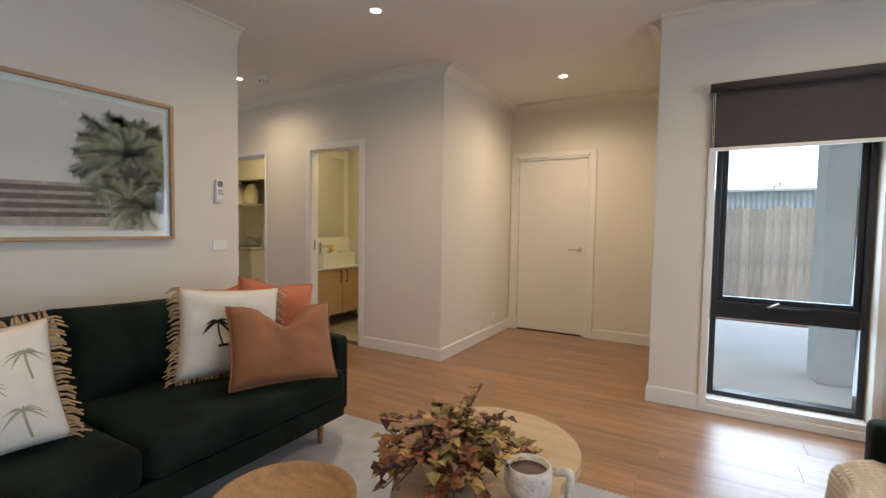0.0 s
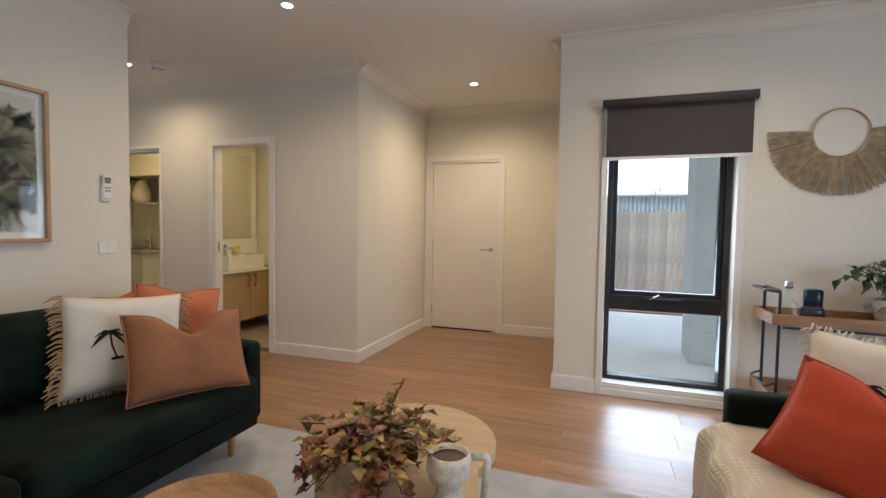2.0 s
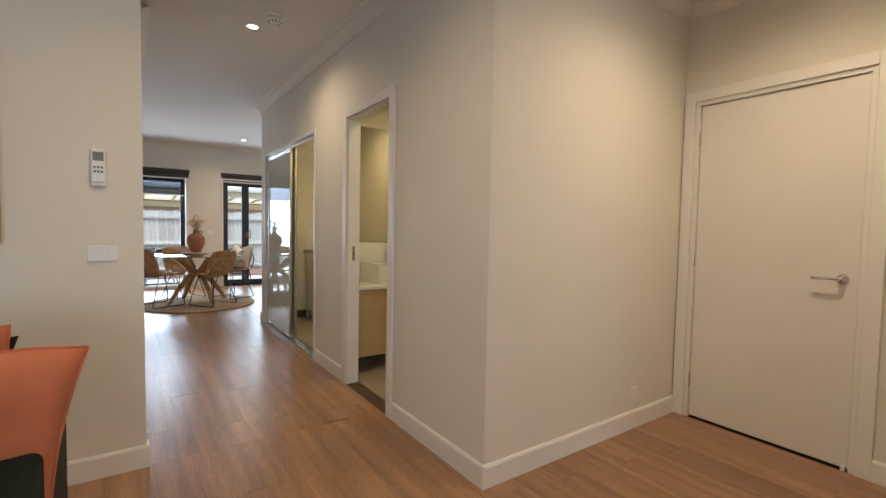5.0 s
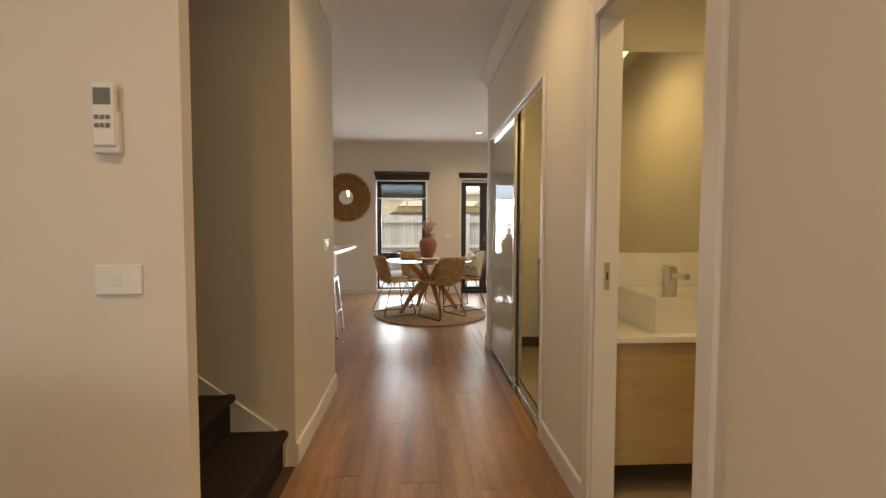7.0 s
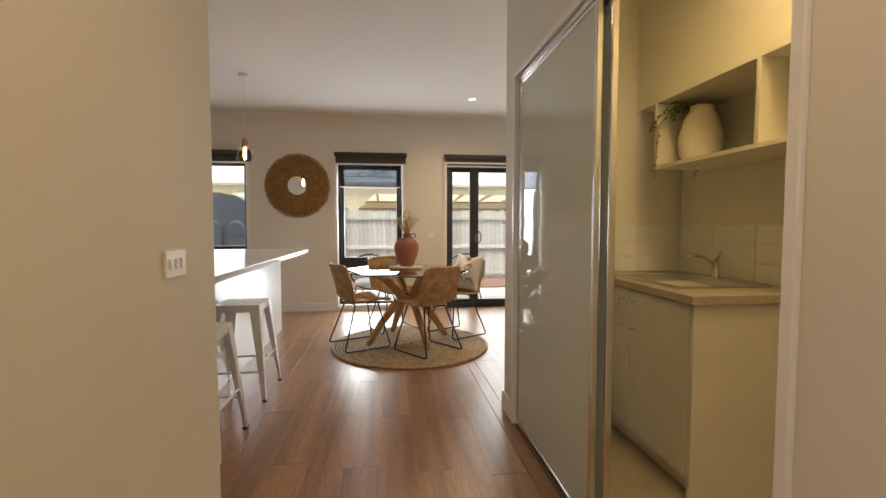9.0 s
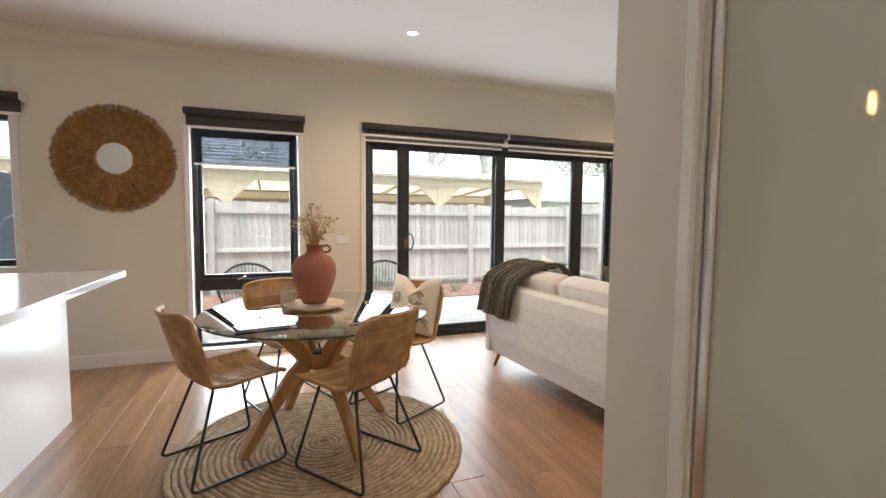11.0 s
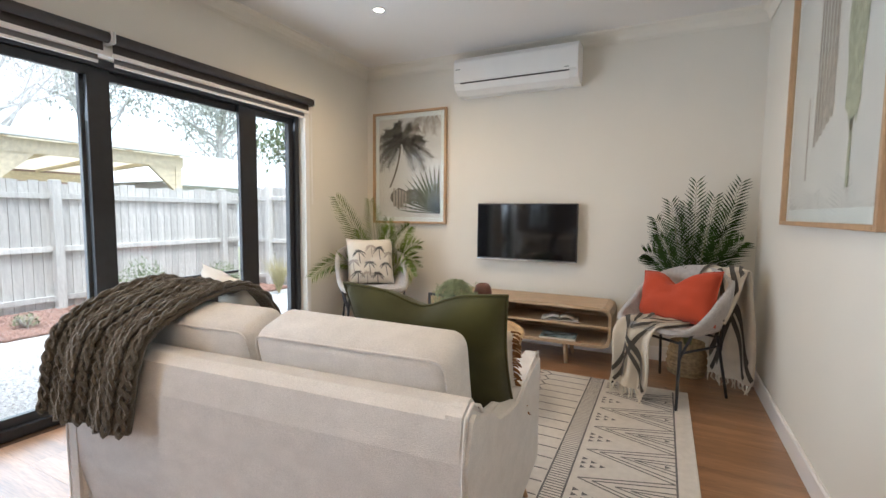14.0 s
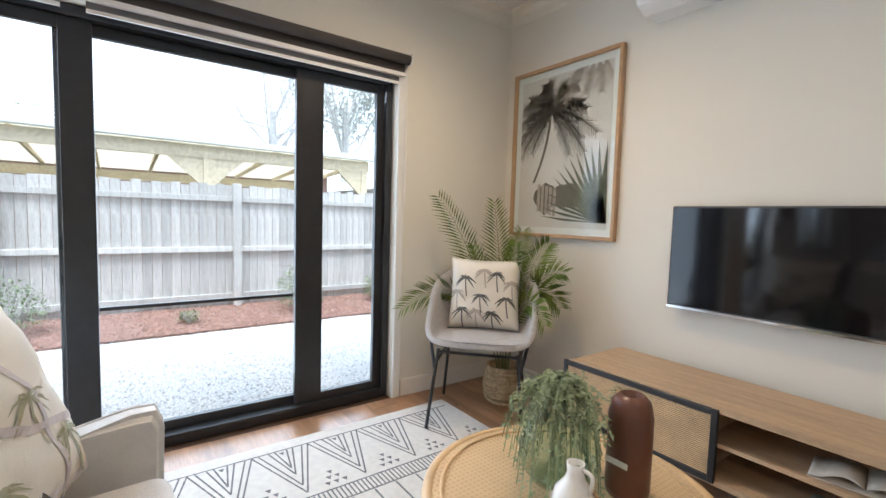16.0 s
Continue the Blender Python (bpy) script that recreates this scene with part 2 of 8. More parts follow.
def cells(bm, us, vs, ws, empty):
    """A block cut into cells along three sorted lists; cells for which empty(u, v, w) holds are left out; only outer faces are made."""
    def full(i, j, k):
        if not (0 <= i < len(us) - 1 and 0 <= j < len(vs) - 1 and 0 <= k < len(ws) - 1):
            return False
        return not empty((us[i] + us[i + 1]) / 2, (vs[j] + vs[j + 1]) / 2, (ws[k] + ws[k + 1]) / 2)
    cache = {}

    def v(i, j, k):
        if (i, j, k) not in cache:
            cache[i, j, k] = bm.verts.new((us[i], vs[j], ws[k]))
        return cache[i, j, k]
    for i in range(len(us) - 1):
        for j in range(len(vs) - 1):
            for k in range(len(ws) - 1):
                if not full(i, j, k):
                    continue
                for d, q in (((-1, 0, 0), ((0, 0, 0), (0, 0, 1), (0, 1, 1), (0, 1, 0))), ((1, 0, 0), ((1, 0, 0), (1, 1, 0), (1, 1, 1), (1, 0, 1))),
                             ((0, -1, 0), ((0, 0, 0), (1, 0, 0), (1, 0, 1), (0, 0, 1))), ((0, 1, 0), ((0, 1, 0), (0, 1, 1), (1, 1, 1), (1, 1, 0))),
                             ((0, 0, -1), ((0, 0, 0), (0, 1, 0), (1, 1, 0), (1, 0, 0))), ((0, 0, 1), ((0, 0, 1), (1, 0, 1), (1, 1, 1), (0, 1, 1)))):
                    if not full(i + d[0], j + d[1], k + d[2]):
                        bm.faces.new([v(i + a, j + b, k + c) for a, b, c in q])
    return bm


def wall(name, x0, x1, y0, y1, openings=(), z0=-0.02, z1=2.70, label="", material=None):
    """A wall with thickness; openings (lo, hi, bottom, top) run along its length and go right through."""
    along_x = x1 - x0 > y1 - y0
    cut = sorted({c for o in openings for c in o[:2]})
    zs = sorted({z0, z1, *[c for o in openings for c in o[2:] if z0 < c < z1]})
    us = sorted({x0, x1, *(cut if along_x else ())})
    vs = sorted({y0, y1, *(() if along_x else cut)})

    def empty(x, y, z):
        a = x if along_x else y
        return any(o[0] < a < o[1] and o[2] < z < o[3] for o in openings)
    return solid(name, cells(bmesh.new(), us, vs, zs, empty), material or M_WALL, label or "plain wall painted matt warm white", "wall", kind="structure")


# ---- walls, ceiling ----
CEIL = 2.70
NORTH, SOFA_WALL, ENTRY, WEST, TV_WALL, ART_WALL = 3.45, -3.12, 5.13, -10.05, 7.62, -6.50
wall("wall_sofa", -3.17, SOFA_WALL, -3.2, 2.145, z1=5.2)
wall("wall_stair", -4.30, -4.20, -3.2, 2.02, z1=5.2)
wall("wall_corridor_south", -5.28, -4.20, 2.02, 2.12)
wall("wall_kitchen_east", -5.28, -5.18, -2.0, 2.02)
wall("wall_corridor_north", ART_WALL, -2.15, NORTH, 3.55, [(-6.26, -4.45, -1, 2.05), (-3.71, -3.02, -1, 2.04)])
wall("wall_entry_side", -2.15, -2.05, NORTH, ENTRY)
wall("wall_entry", -2.15, -0.10, ENTRY, 5.23, [(-1.955, -1.125, -1, 2.05)])
wall("wall_entry_nib", -0.30, -0.10, NORTH, ENTRY)
wall("wall_window", -0.10, 3.60, NORTH, 3.65, [(0.06, 0.90, 0.07, 2.08)])
wall("wall_east", 3.60, 3.80, -3.2, 3.65, [(-1.1, 1.5, 0.4, 2.1)])
wall("wall_south", -3.22, 3.80, -3.3, -3.2)
wall("wall_west", -10.25, WEST, -2.1, 7.72, [(-0.90, 0.79, 0.86, 2.06), (2.00, 2.90, 0.05, 2.06), (3.53, 6.66, -1, 2.07)])
wall("wall_television", WEST, -6.35, TV_WALL, 7.72)
wall("wall_art", ART_WALL, -6.38, 3.55, TV_WALL)
wall("wall_kitchen_south", WEST, -5.18, -2.1, -2.0)
wall("wall_laundry_back", -6.38, -4.28, 4.58, 4.68)
wall("wall_bath_west", -4.38, -4.28, 3.55, 4.58)
wall("wall_bath_north", -4.38, -2.15, 4.70, 4.80)
wall("wall_stair_back", -4.30, -3.12, -3.3, -3.2, z1=5.2)
wall("wall_stair_header", -4.20, -3.22, 2.06, 2.16, z0=2.72, z1=5.2)


def ceiling_hole(x, y, z):
    return -4.20 < x < -3.22 and -3.2 < y < 2.06 or x > -0.10 and y > 5.5


solid("ceiling", cells(bmesh.new(), [-10.25, -4.20, -3.22, -0.10, 3.8], [-3.3, -3.2, 2.06, 5.5, 7.72], [CEIL, 2.85], ceiling_hole), M_CEIL, "flat white plaster ceiling with recessed downlights", "ceiling", kind="structure")
solid("ceiling_stair", B((-4.30, -3.12, -3.3, 2.16, 5.2, 5.3)), M_CEIL, "flat white plaster ceiling over the stairwell", "ceiling", kind="structure")


def run(name, profile, segments, material, label):
    """Trim of one profile (out from the wall, height) along wall lines ((x0, y0), (x1, y1)); the room lies to the left of each."""
    bm = bmesh.new()
    for (xa, ya), (xb, yb) in segments:
        d = Vector((xb - xa, yb - ya, 0)).normalized()
        nrm = Vector((-d.y, d.x, 0))
        A = [bm.verts.new(Vector((xa, ya, 0)) + nrm * o + Vector((0, 0, h))) for o, h in profile]
        C = [bm.verts.new(Vector((xb, yb, 0)) + nrm * o + Vector((0, 0, h))) for o, h in profile]
        n = len(A)
        bm.faces.new(A)
        bm.faces.new(C[::-1])
        for i in range(n):
            bm.faces.new((A[i], A[(i + 1) % n], C[(i + 1) % n], C[i]))
    return solid(name, bm, material, label, "trim", kind="structure")


K = 0.014
SKIRT = [(0.0005, 0.0), (K, 0.0), (K, 0.100), (K - 0.005, 0.112), (0.0005, 0.112)]
run("baseboard", SKIRT, [
    ((-3.12, 2.145), (-3.12, -3.2)), ((-3.17, 2.145), (-3.12 + K, 2.145)),
    ((-2.05 + K, 3.45), (-2.945, 3.45)), ((-3.785, 3.45), (-4.41, 3.45)), ((-6.29, 3.45), (-6.50 - K, 3.45)),
    ((-2.05, 5.13), (-2.05, 3.45)), ((-0.30, 5.13), (-1.06, 5.13)),
    ((-0.30, 3.45 - K), (-0.30, 5.13)), ((0.02, 3.45), (-0.30, 3.45)), ((3.6, 3.45), (0.94, 3.45)), ((3.6, -3.2), (3.6, 3.45)), ((-3.12, -3.2), (3.6, -3.2)),
    ((-5.28 - K, 2.12), (-4.20, 2.12)), ((-5.28, -2.0), (-5.28, 2.12)),
    ((-10.05, 1.95), (-10.05, -2.0)), ((-10.05, 3.47), (-10.05, 2.95)), ((-10.05, 7.62), (-10.05, 6.72)),
    ((-6.50, 7.62), (-10.05, 7.62)), ((-6.50, 3.45), (-6.50, 7.62)),
], M_TRIM, "white painted timber skirting board along the walls")
COVE = [(0.0005, 2.6995), (0.0005, 2.605), (0.008, 2.600), (0.014, 2.622), (0.032, 2.655), (0.058, 2.678), (0.085, 2.688), (0.092, 2.6995)]
run("cornice", COVE, [
    ((-3.12, 2.145), (-3.12, -3.2)), ((-2.05, 3.45), (-6.50, 3.45)), ((-2.05, 5.13), (-2.05, 3.45)), ((-0.30, 5.13), (-2.05, 5.13)),
    ((-0.30, 3.45), (-0.30, 5.13)), ((3.6, 3.45), (-0.30, 3.45)), ((3.6, -3.2), (3.6, 3.45)), ((-3.12, -3.2), (3.6, -3.2)),
    ((-5.28, 2.12), (-4.20, 2.12)), ((-10.05, 7.62), (-10.05, -2.0)), ((-6.50, 7.62), (-10.05, 7.62)), ((-6.50, 3.45), (-6.50, 7.62)), ((-5.28, -2.0), (-5.28, 2.12)),
], M_WALL, "white plaster cove cornice where walls meet ceiling")


def architrave(name, axis, at, face, lo, hi, top, width=0.066, thick=0.017, bottom=0.0, sill=False, label="white painted timber architrave round the opening"):
    """Flat trim round an opening; axis: the wall's run; at: the wall's face; face: the way into the room (+1 or -1)."""
    bm = bmesh.new()
    a, b = sorted((at + face * 0.0005, at + face * thick))
    strips = [(lo - width, lo, bottom, top + width), (hi, hi + width, bottom, top + width), (lo, hi, top, top + width)]
    if sill:
        strips.append((lo, hi, bottom, bottom + 0.05) if bottom == 0 else (lo, hi, bottom - width, bottom))
    for u0, u1, z0, z1 in strips:
        if axis == 'x':
            box(bm, u0, u1, a, b, z0, z1, 0.003, 1)
        else:
            box(bm, a, b, u0, u1, z0, z1, 0.003, 1)
    return solid(name, bm, M_TRIM, label, "trim", kind="structure")


architrave("door_trim", 'x', NORTH, -1, -3.71, -3.02, 2.04, label="white painted architrave round the bathroom doorway")
architrave("door_trim", 'x', ENTRY, -1, -1.975, -1.105, 2.07, label="white painted architrave round the front door")
architrave("door_trim", 'x', NORTH, -1, -6.26, -4.45, 2.05, width=0.03, label="slim white trim round the laundry sliding doors")
architrave("window_trim", 'x', NORTH, -1, 0.06, 0.90, 2.08, width=0.045, bottom=0.0, sill=True, label="white painted trim round the tall front window")
architrave("window_trim", 'y', WEST, 1, 2.00, 2.90, 2.06, width=0.045, sill=True, label="white painted trim round the tall dining window")
architrave("window_trim", 'y', WEST, 1, 3.53, 6.66, 2.07, width=0.05, label="white painted trim round the sliding glass doors")
architrave("window_trim", 'y', WEST, 1, -0.90, 0.79, 2.06, width=0.05, bottom=0.86, sill=True, label="white painted trim round the kitchen window")
# jamb linings
solid("door_jamb", B((-3.72, -3.705, 3.452, 3.548, 0, 2.035), (-3.025, -3.01, 3.452, 3.548, 0, 2.035), (-3.72, -3.01, 3.452, 3.548, 2.03, 2.045)), M_TRIM, "white painted jamb lining of the bathroom doorway", "trim", kind="structure")


# ---- floors ----
floor = solid("floor", B((-10.25, 3.8, -3.3, 3.55, -0.12, -0.006), (-10.25, -6.38, 3.55, 7.72, -0.12, -0.006), (-2.15, -0.1, 3.55, 5.23, -0.12, -0.006)), M_UNDER, "warm brown timber-look plank floor with fine grain", "floor", kind="structure")
solid("floor_tiled", B((-4.28, -2.15, 3.552, 4.70, -0.05, 0.004), (-6.38, -4.28, 3.552, 4.58, -0.05, 0.004)), M_TILE, "beige tiled floor of bathroom and laundry", "floor", kind="structure")

# ---- doors and fittings of the front room ----
door = tagged(new("door_1"), "white flush front door, closed, with chrome lever handle", "door", kind="structure")
part("leaf", B((-1.945, -1.135, 5.145, 5.185, 0.012, 2.042), bevel=0.003), M_DOOR, door)
part("frame", B((-1.972, -1.949, 5.128, 5.228, 0, 2.068), (-1.131, -1.108, 5.128, 5.228, 0, 2.068), (-1.949, -1.131, 5.128, 5.228, 2.046, 2.068)), M_TRIM, door)
part("threshold", B((-1.949, -1.131, 5.16, 5.22, -0.004, 0.010)), M_BLACK, door)
h = part("door_handle", lathe([(0.0, 0), (0.026, 0), (0.026, 0.008), (0.012, 0.012), (0.009, 0.045), (0.0, 0.045)], 20, caps=False), M_CHROME, door, "chrome lever handle", True)
h.matrix_basis = pose(-1.20, 5.145, 1.0, 90)
part("lever", T(rounded([(-1.20, 5.10, 1.0), (-1.22, 5.096, 1.0), (-1.32, 5.098, 0.996)], 0.01), r=0.008, n=10), M_CHROME, door, "chrome lever", True)
for z in (0.25, 1.05, 1.83):
    part("hinge", lathe([(0.006, z - 0.045), (0.006, z + 0.045)], 10, at=(-1.947, 5.136, 0)), M_CHROME, door)
part("draught_stop", B((-1.16, -1.14, 5.12, 5.145, 0.0, 0.03), bevel=0.004), M_WHITEPL, door)
solid("floor_socket", B((-2.05, -2.043, 4.62, 4.70, 0.19, 0.26), bevel=0.002), M_WHITEPL, "small white power point low on the wall", "socket")


def switch(x, y, z, nrm, w=0.115, hgt=0.075, rockers=1, label="white wall light switch"):
    """A switch plate on a wall that faces nrm ('x', '-x', 'y', '-y')."""
    rz = {'-y': 0, 'x': 90, 'y': 180, '-x': -90}[nrm]
    s = thing("light_switch", label, "light switch", pose(x, y, z, 0, 0, rz), "switches")
    part("plate", B((-w / 2, w / 2, -0.009, 0, -hgt / 2, hgt / 2), bevel=0.003), M_WHITEPL, s)
    for i in range(rockers):
        cx = (i - (rockers - 1) / 2) * 0.03
        part("rocker", B((cx - 0.009, cx + 0.009, -0.013, -0.009, -0.014, 0.014), bevel=0.002), M_WHITEPL, s)
    return s


switch(SOFA_WALL, 1.985, 1.076, 'x')
switch(-0.30, 5.0, 1.14, '-x', 0.075, 0.115)
switch(-4.99, 2.12, 1.09, 'y', 0.115, 0.075, 3, "white wall switch with three rockers at corridor end")
switch(WEST, 3.30, 1.05, 'x', label="white switch plate beside the sliding doors")
switch(ART_WALL, 4.12, 1.07, '-x', 0.075, 0.115, label="white switch plate on the living room wall")

M_GREY = mat("grey_lcd", (0.16, 0.18, 0.17), 0.3, 0.05)
rem = thing("remote_control", "white air conditioner remote in a wall holder", "remote control", pose(SOFA_WALL, 1.975, 1.475, 0, 0, 90))
part("holder", B((-0.030, 0.030, -0.022, 0, -0.085, 0.02), bevel=0.005), M_WHITEPL, rem)
part("handset", B((-0.027, 0.027, -0.030, -0.008, -0.07, 0.085), bevel=0.006), M_WHITEPL, rem)
part("screen", B((-0.020, 0.020, -0.0315, -0.030, 0.030, 0.070)), M_GREY, rem, "grey display")
for i in range(3):
    for j in range(2):
        part("button", B((-0.018 + i * 0.013, -0.009 + i * 0.013, -0.0325, -0.030, -0.005 - j * 0.02, 0.005 - j * 0.02)), M_GREY, rem)

M_DARKPL = mat("dark_plastic", (0.05, 0.05, 0.05), 0.5, 0.05)
M_YELL = mat("yellow_sticker", (0.75, 0.55, 0.05), 0.5, 0.05)
sm = thing("smoke_detector", "white round smoke detector under the ceiling", "smoke detector", pose(-3.83, 2.94, CEIL))
part("base", lathe([(0.0, -0.016), (0.062, -0.016), (0.066, -0.001), (0.0, -0.001)], 28, caps=False), M_WHITEPL, sm, smooth=True)
part("body", lathe([(0.0, -0.052), (0.030, -0.050), (0.052, -0.040), (0.055, -0.016), (0.0, -0.016)], 28, caps=False), M_WHITEPL, sm, smooth=True)
part("sticker", lathe([(0.0, -0.0532), (0.012, -0.0528)], 14, at=(0.02, -0.01, 0)), M_YELL, sm)
for a in range(10):
    c, s_ = math.cos(a * 0.628), math.sin(a * 0.628)
    part("vent", B((0.040 * c - 0.006, 0.040 * c + 0.006, 0.040 * s_ - 0.004, 0.040 * s_ + 0.004, -0.049, -0.044)), M_DARKPL, sm)


def downlight(x, y, watts):
    d = thing("downlight", "small round recessed LED downlight, switched on", "downlight", pose(x, y, CEIL), "ceiling downlights")
    part("rim", lathe([(0.034, -0.001), (0.046, -0.001), (0.046, -0.006), (0.036, -0.008), (0.034, -0.001)], 28, caps=False), M_WHITEPL, d, smooth=True)
    part("lens", lathe([(0.0, -0.004), (0.035, -0.004)], 24, caps=False), M_LAMP, d, "glowing warm lens")
    downlight_lamp(x, y, watts)


for spot in ((-1.98, 2.385, 40), (-1.21, 4.267, 52), (-4.10, 2.85, 30), (-7.37, 3.72, 26), (-9.02, 3.70, 38), (-9.10, 6.45, 42), (-7.48, 6.43, 13), (0.6, 2.385, 42), (-1.98, -0.4, 38), (0.6, -0.4, 42)):
    downlight(*spot)


# ---- windows and blinds ----
def frame_bars(bm, axis, at, depth, lo, hi, z0, z1, w):
    for u0, u1, a, b in ((lo, lo + w, z0, z1), (hi - w, hi, z0, z1), (lo + w, hi - w, z0, z0 + w), (lo + w, hi - w, z1 - w, z1)):
        if axis == 'x':
            box(bm, u0, u1, at - depth / 2, at + depth / 2, a, b, 0.003, 1)
        else:
            box(bm, at - depth / 2, at + depth / 2, u0, u1, a, b, 0.003, 1)
    return bm


def slab(axis, at, depth, lo, hi, z0, z1, bevel=0.0):
    return B((lo, hi, at - depth / 2, at + depth / 2, z0, z1) if axis == 'x' else (at - depth / 2, at + depth / 2, lo, hi, z0, z1), bevel=bevel)


def pane(parent, axis, at, lo, hi, z0, z1, name="pane", material=None):
    p = part(name, slab(axis, at, 0.006, lo, hi, z0, z1), material or M_GLASS, parent)
    p.visible_shadow = False
    return p


def awning_window(name, axis, at, lo, hi, z0, z1, mid, inside, label):
    """A tall black aluminium window with an opening sash over a fixed light; inside: the way into the room."""
    w = tagged(new(name), label, "window", kind="structure")
    part("window_frame", frame_bars(bmesh.new(), axis, at, 0.09, lo, hi, z0, z1, 0.035), M_BLACK, w)
    part("transom", slab(axis, at, 0.085, lo + 0.035, hi - 0.035, mid - 0.055, mid + 0.055, 0.003), M_BLACK, w)
    part("sash", frame_bars(bmesh.new(), axis, at - inside * 0.005, 0.05, lo + 0.036, hi - 0.036, mid + 0.055, z1 - 0.035, 0.035), M_BLACK, w)
    pane(w, axis, at, lo + 0.07, hi - 0.07, mid + 0.09, z1 - 0.07)
    pane(w, axis, at, lo + 0.035, hi - 0.035, z0 + 0.035, mid - 0.055)
    c = (lo + hi) / 2
    hd = part("winder", slab(axis, at + inside * 0.055, 0.02, c - 0.11, c + 0.12, mid + 0.030, mid + 0.046, 0.004), M_BLACK, w, "black window winder")
    p0 = (c - 0.09, at + inside * 0.065, mid + 0.04) if axis == 'x' else (at + inside * 0.065, c - 0.09, mid + 0.04)
    p1 = (c - 0.03, at + inside * 0.085, mid + 0.075) if axis == 'x' else (at + inside * 0.085, c - 0.03, mid + 0.075)
    part("winder_arm", T([p0, p1], r=0.006), M_CHROME, w)
    rv = 0.115
    solid("window_lining", slab(axis, at + inside * (0.045 + rv / 2 - 0.012), rv, lo - 0.002, hi + 0.002, z0 - 0.018, z0 + 0.002), M_TRIM, "white painted sill lining of the window", "trim", kind="structure")
    return w


awning_window("window_1", 'x', 3.595, 0.068, 0.892, 0.09, 2.075, 0.695, -1, "tall black aluminium window with awning sash and winder")
awning_window("window_2", 'y', -10.195, 2.008, 2.892, 0.07, 2.055, 0.645, 1, "tall black aluminium window by the dining table")
w3 = tagged(new("window_3"), "black aluminium kitchen window above the bench", "window", kind="structure")
part("window_frame", frame_bars(bmesh.new(), 'y', -10.19, 0.09, -0.895, 0.785, 0.865, 2.055, 0.045), M_BLACK, w3)
part("mullion", slab('y', -10.19, 0.07, -0.10, -0.05, 0.91, 2.01), M_BLACK, w3)
pane(w3, 'y', -10.19, -0.05, 0.74, 0.91, 2.01)
pane(w3, 'y', -10.19, -0.85, -0.10, 0.91, 2.01)
w4 = tagged(new("window_4"), "window behind the walk's start that lights the room", "window", kind="structure")
part("window_frame", frame_bars(bmesh.new(), 'y', 3.70, 0.09, -1.095, 1.495, 0.405, 2.095, 0.045), M_BLACK, w4)
pane(w4, 'y', 3.70, -1.05, 1.45, 0.45, 2.05)

sd = tagged(new("door_2"), "wide black aluminium sliding glass doors to the yard", "sliding door", kind="structure")
part("frame", frame_bars(bmesh.new(), 'y', -10.17, 0.13, 3.535, 6.655, 0.0, 2.065, 0.045), M_BLACK, sd)
part("track", B((-10.23, -10.10, 3.58, 6.61, 0.045, 0.058)), M_BLACK, sd)
for lo, hi, at in ((3.58, 4.02, -10.19), (3.88, 5.13, -10.15), (5.00, 6.20, -10.19), (6.05, 6.61, -10.15)):
    sash = part("sash", frame_bars(bmesh.new(), 'y', at, 0.034, lo, hi, 0.055, 2.02, 0.052), M_BLACK, sd)
    p = part("pane", slab('y', at, 0.006, lo + 0.052, hi - 0.052, 0.107, 1.968), M_GLASS, sash)
    p.visible_shadow = False
part("stile", slab('y', -10.15, 0.036, 3.90, 4.005, 0.06, 2.02, 0.003), M_BLACK, sd)
part("stile", slab('y', -10.15, 0.038, 5.02, 5.14, 0.06, 2.02, 0.003), M_BLACK, sd)
part("stile", slab('y', -10.15, 0.036, 6.075, 6.21, 0.06, 2.02, 0.003), M_BLACK, sd)
part("pull_handle", T(rounded([(-10.13, 4.0, 0.93), (-10.10, 4.03, 0.95), (-10.09, 4.045, 1.02), (-10.10, 4.03, 1.09), (-10.13, 4.0, 1.11)], 0.02), r=0.008), M_BLACK, sd, "curved black pull handle")
part("lock", B((-10.133, -10.128, 3.955, 3.985, 0.95, 1.06)), mat("red_brown_lock", (0.22, 0.07, 0.05), 0.4, 0.1), sd, "reddish lock plate")
part("guard_bar", B((-10.20, -10.185, 5.14, 6.05, 0.705, 0.722)), M_BLACK, sd)


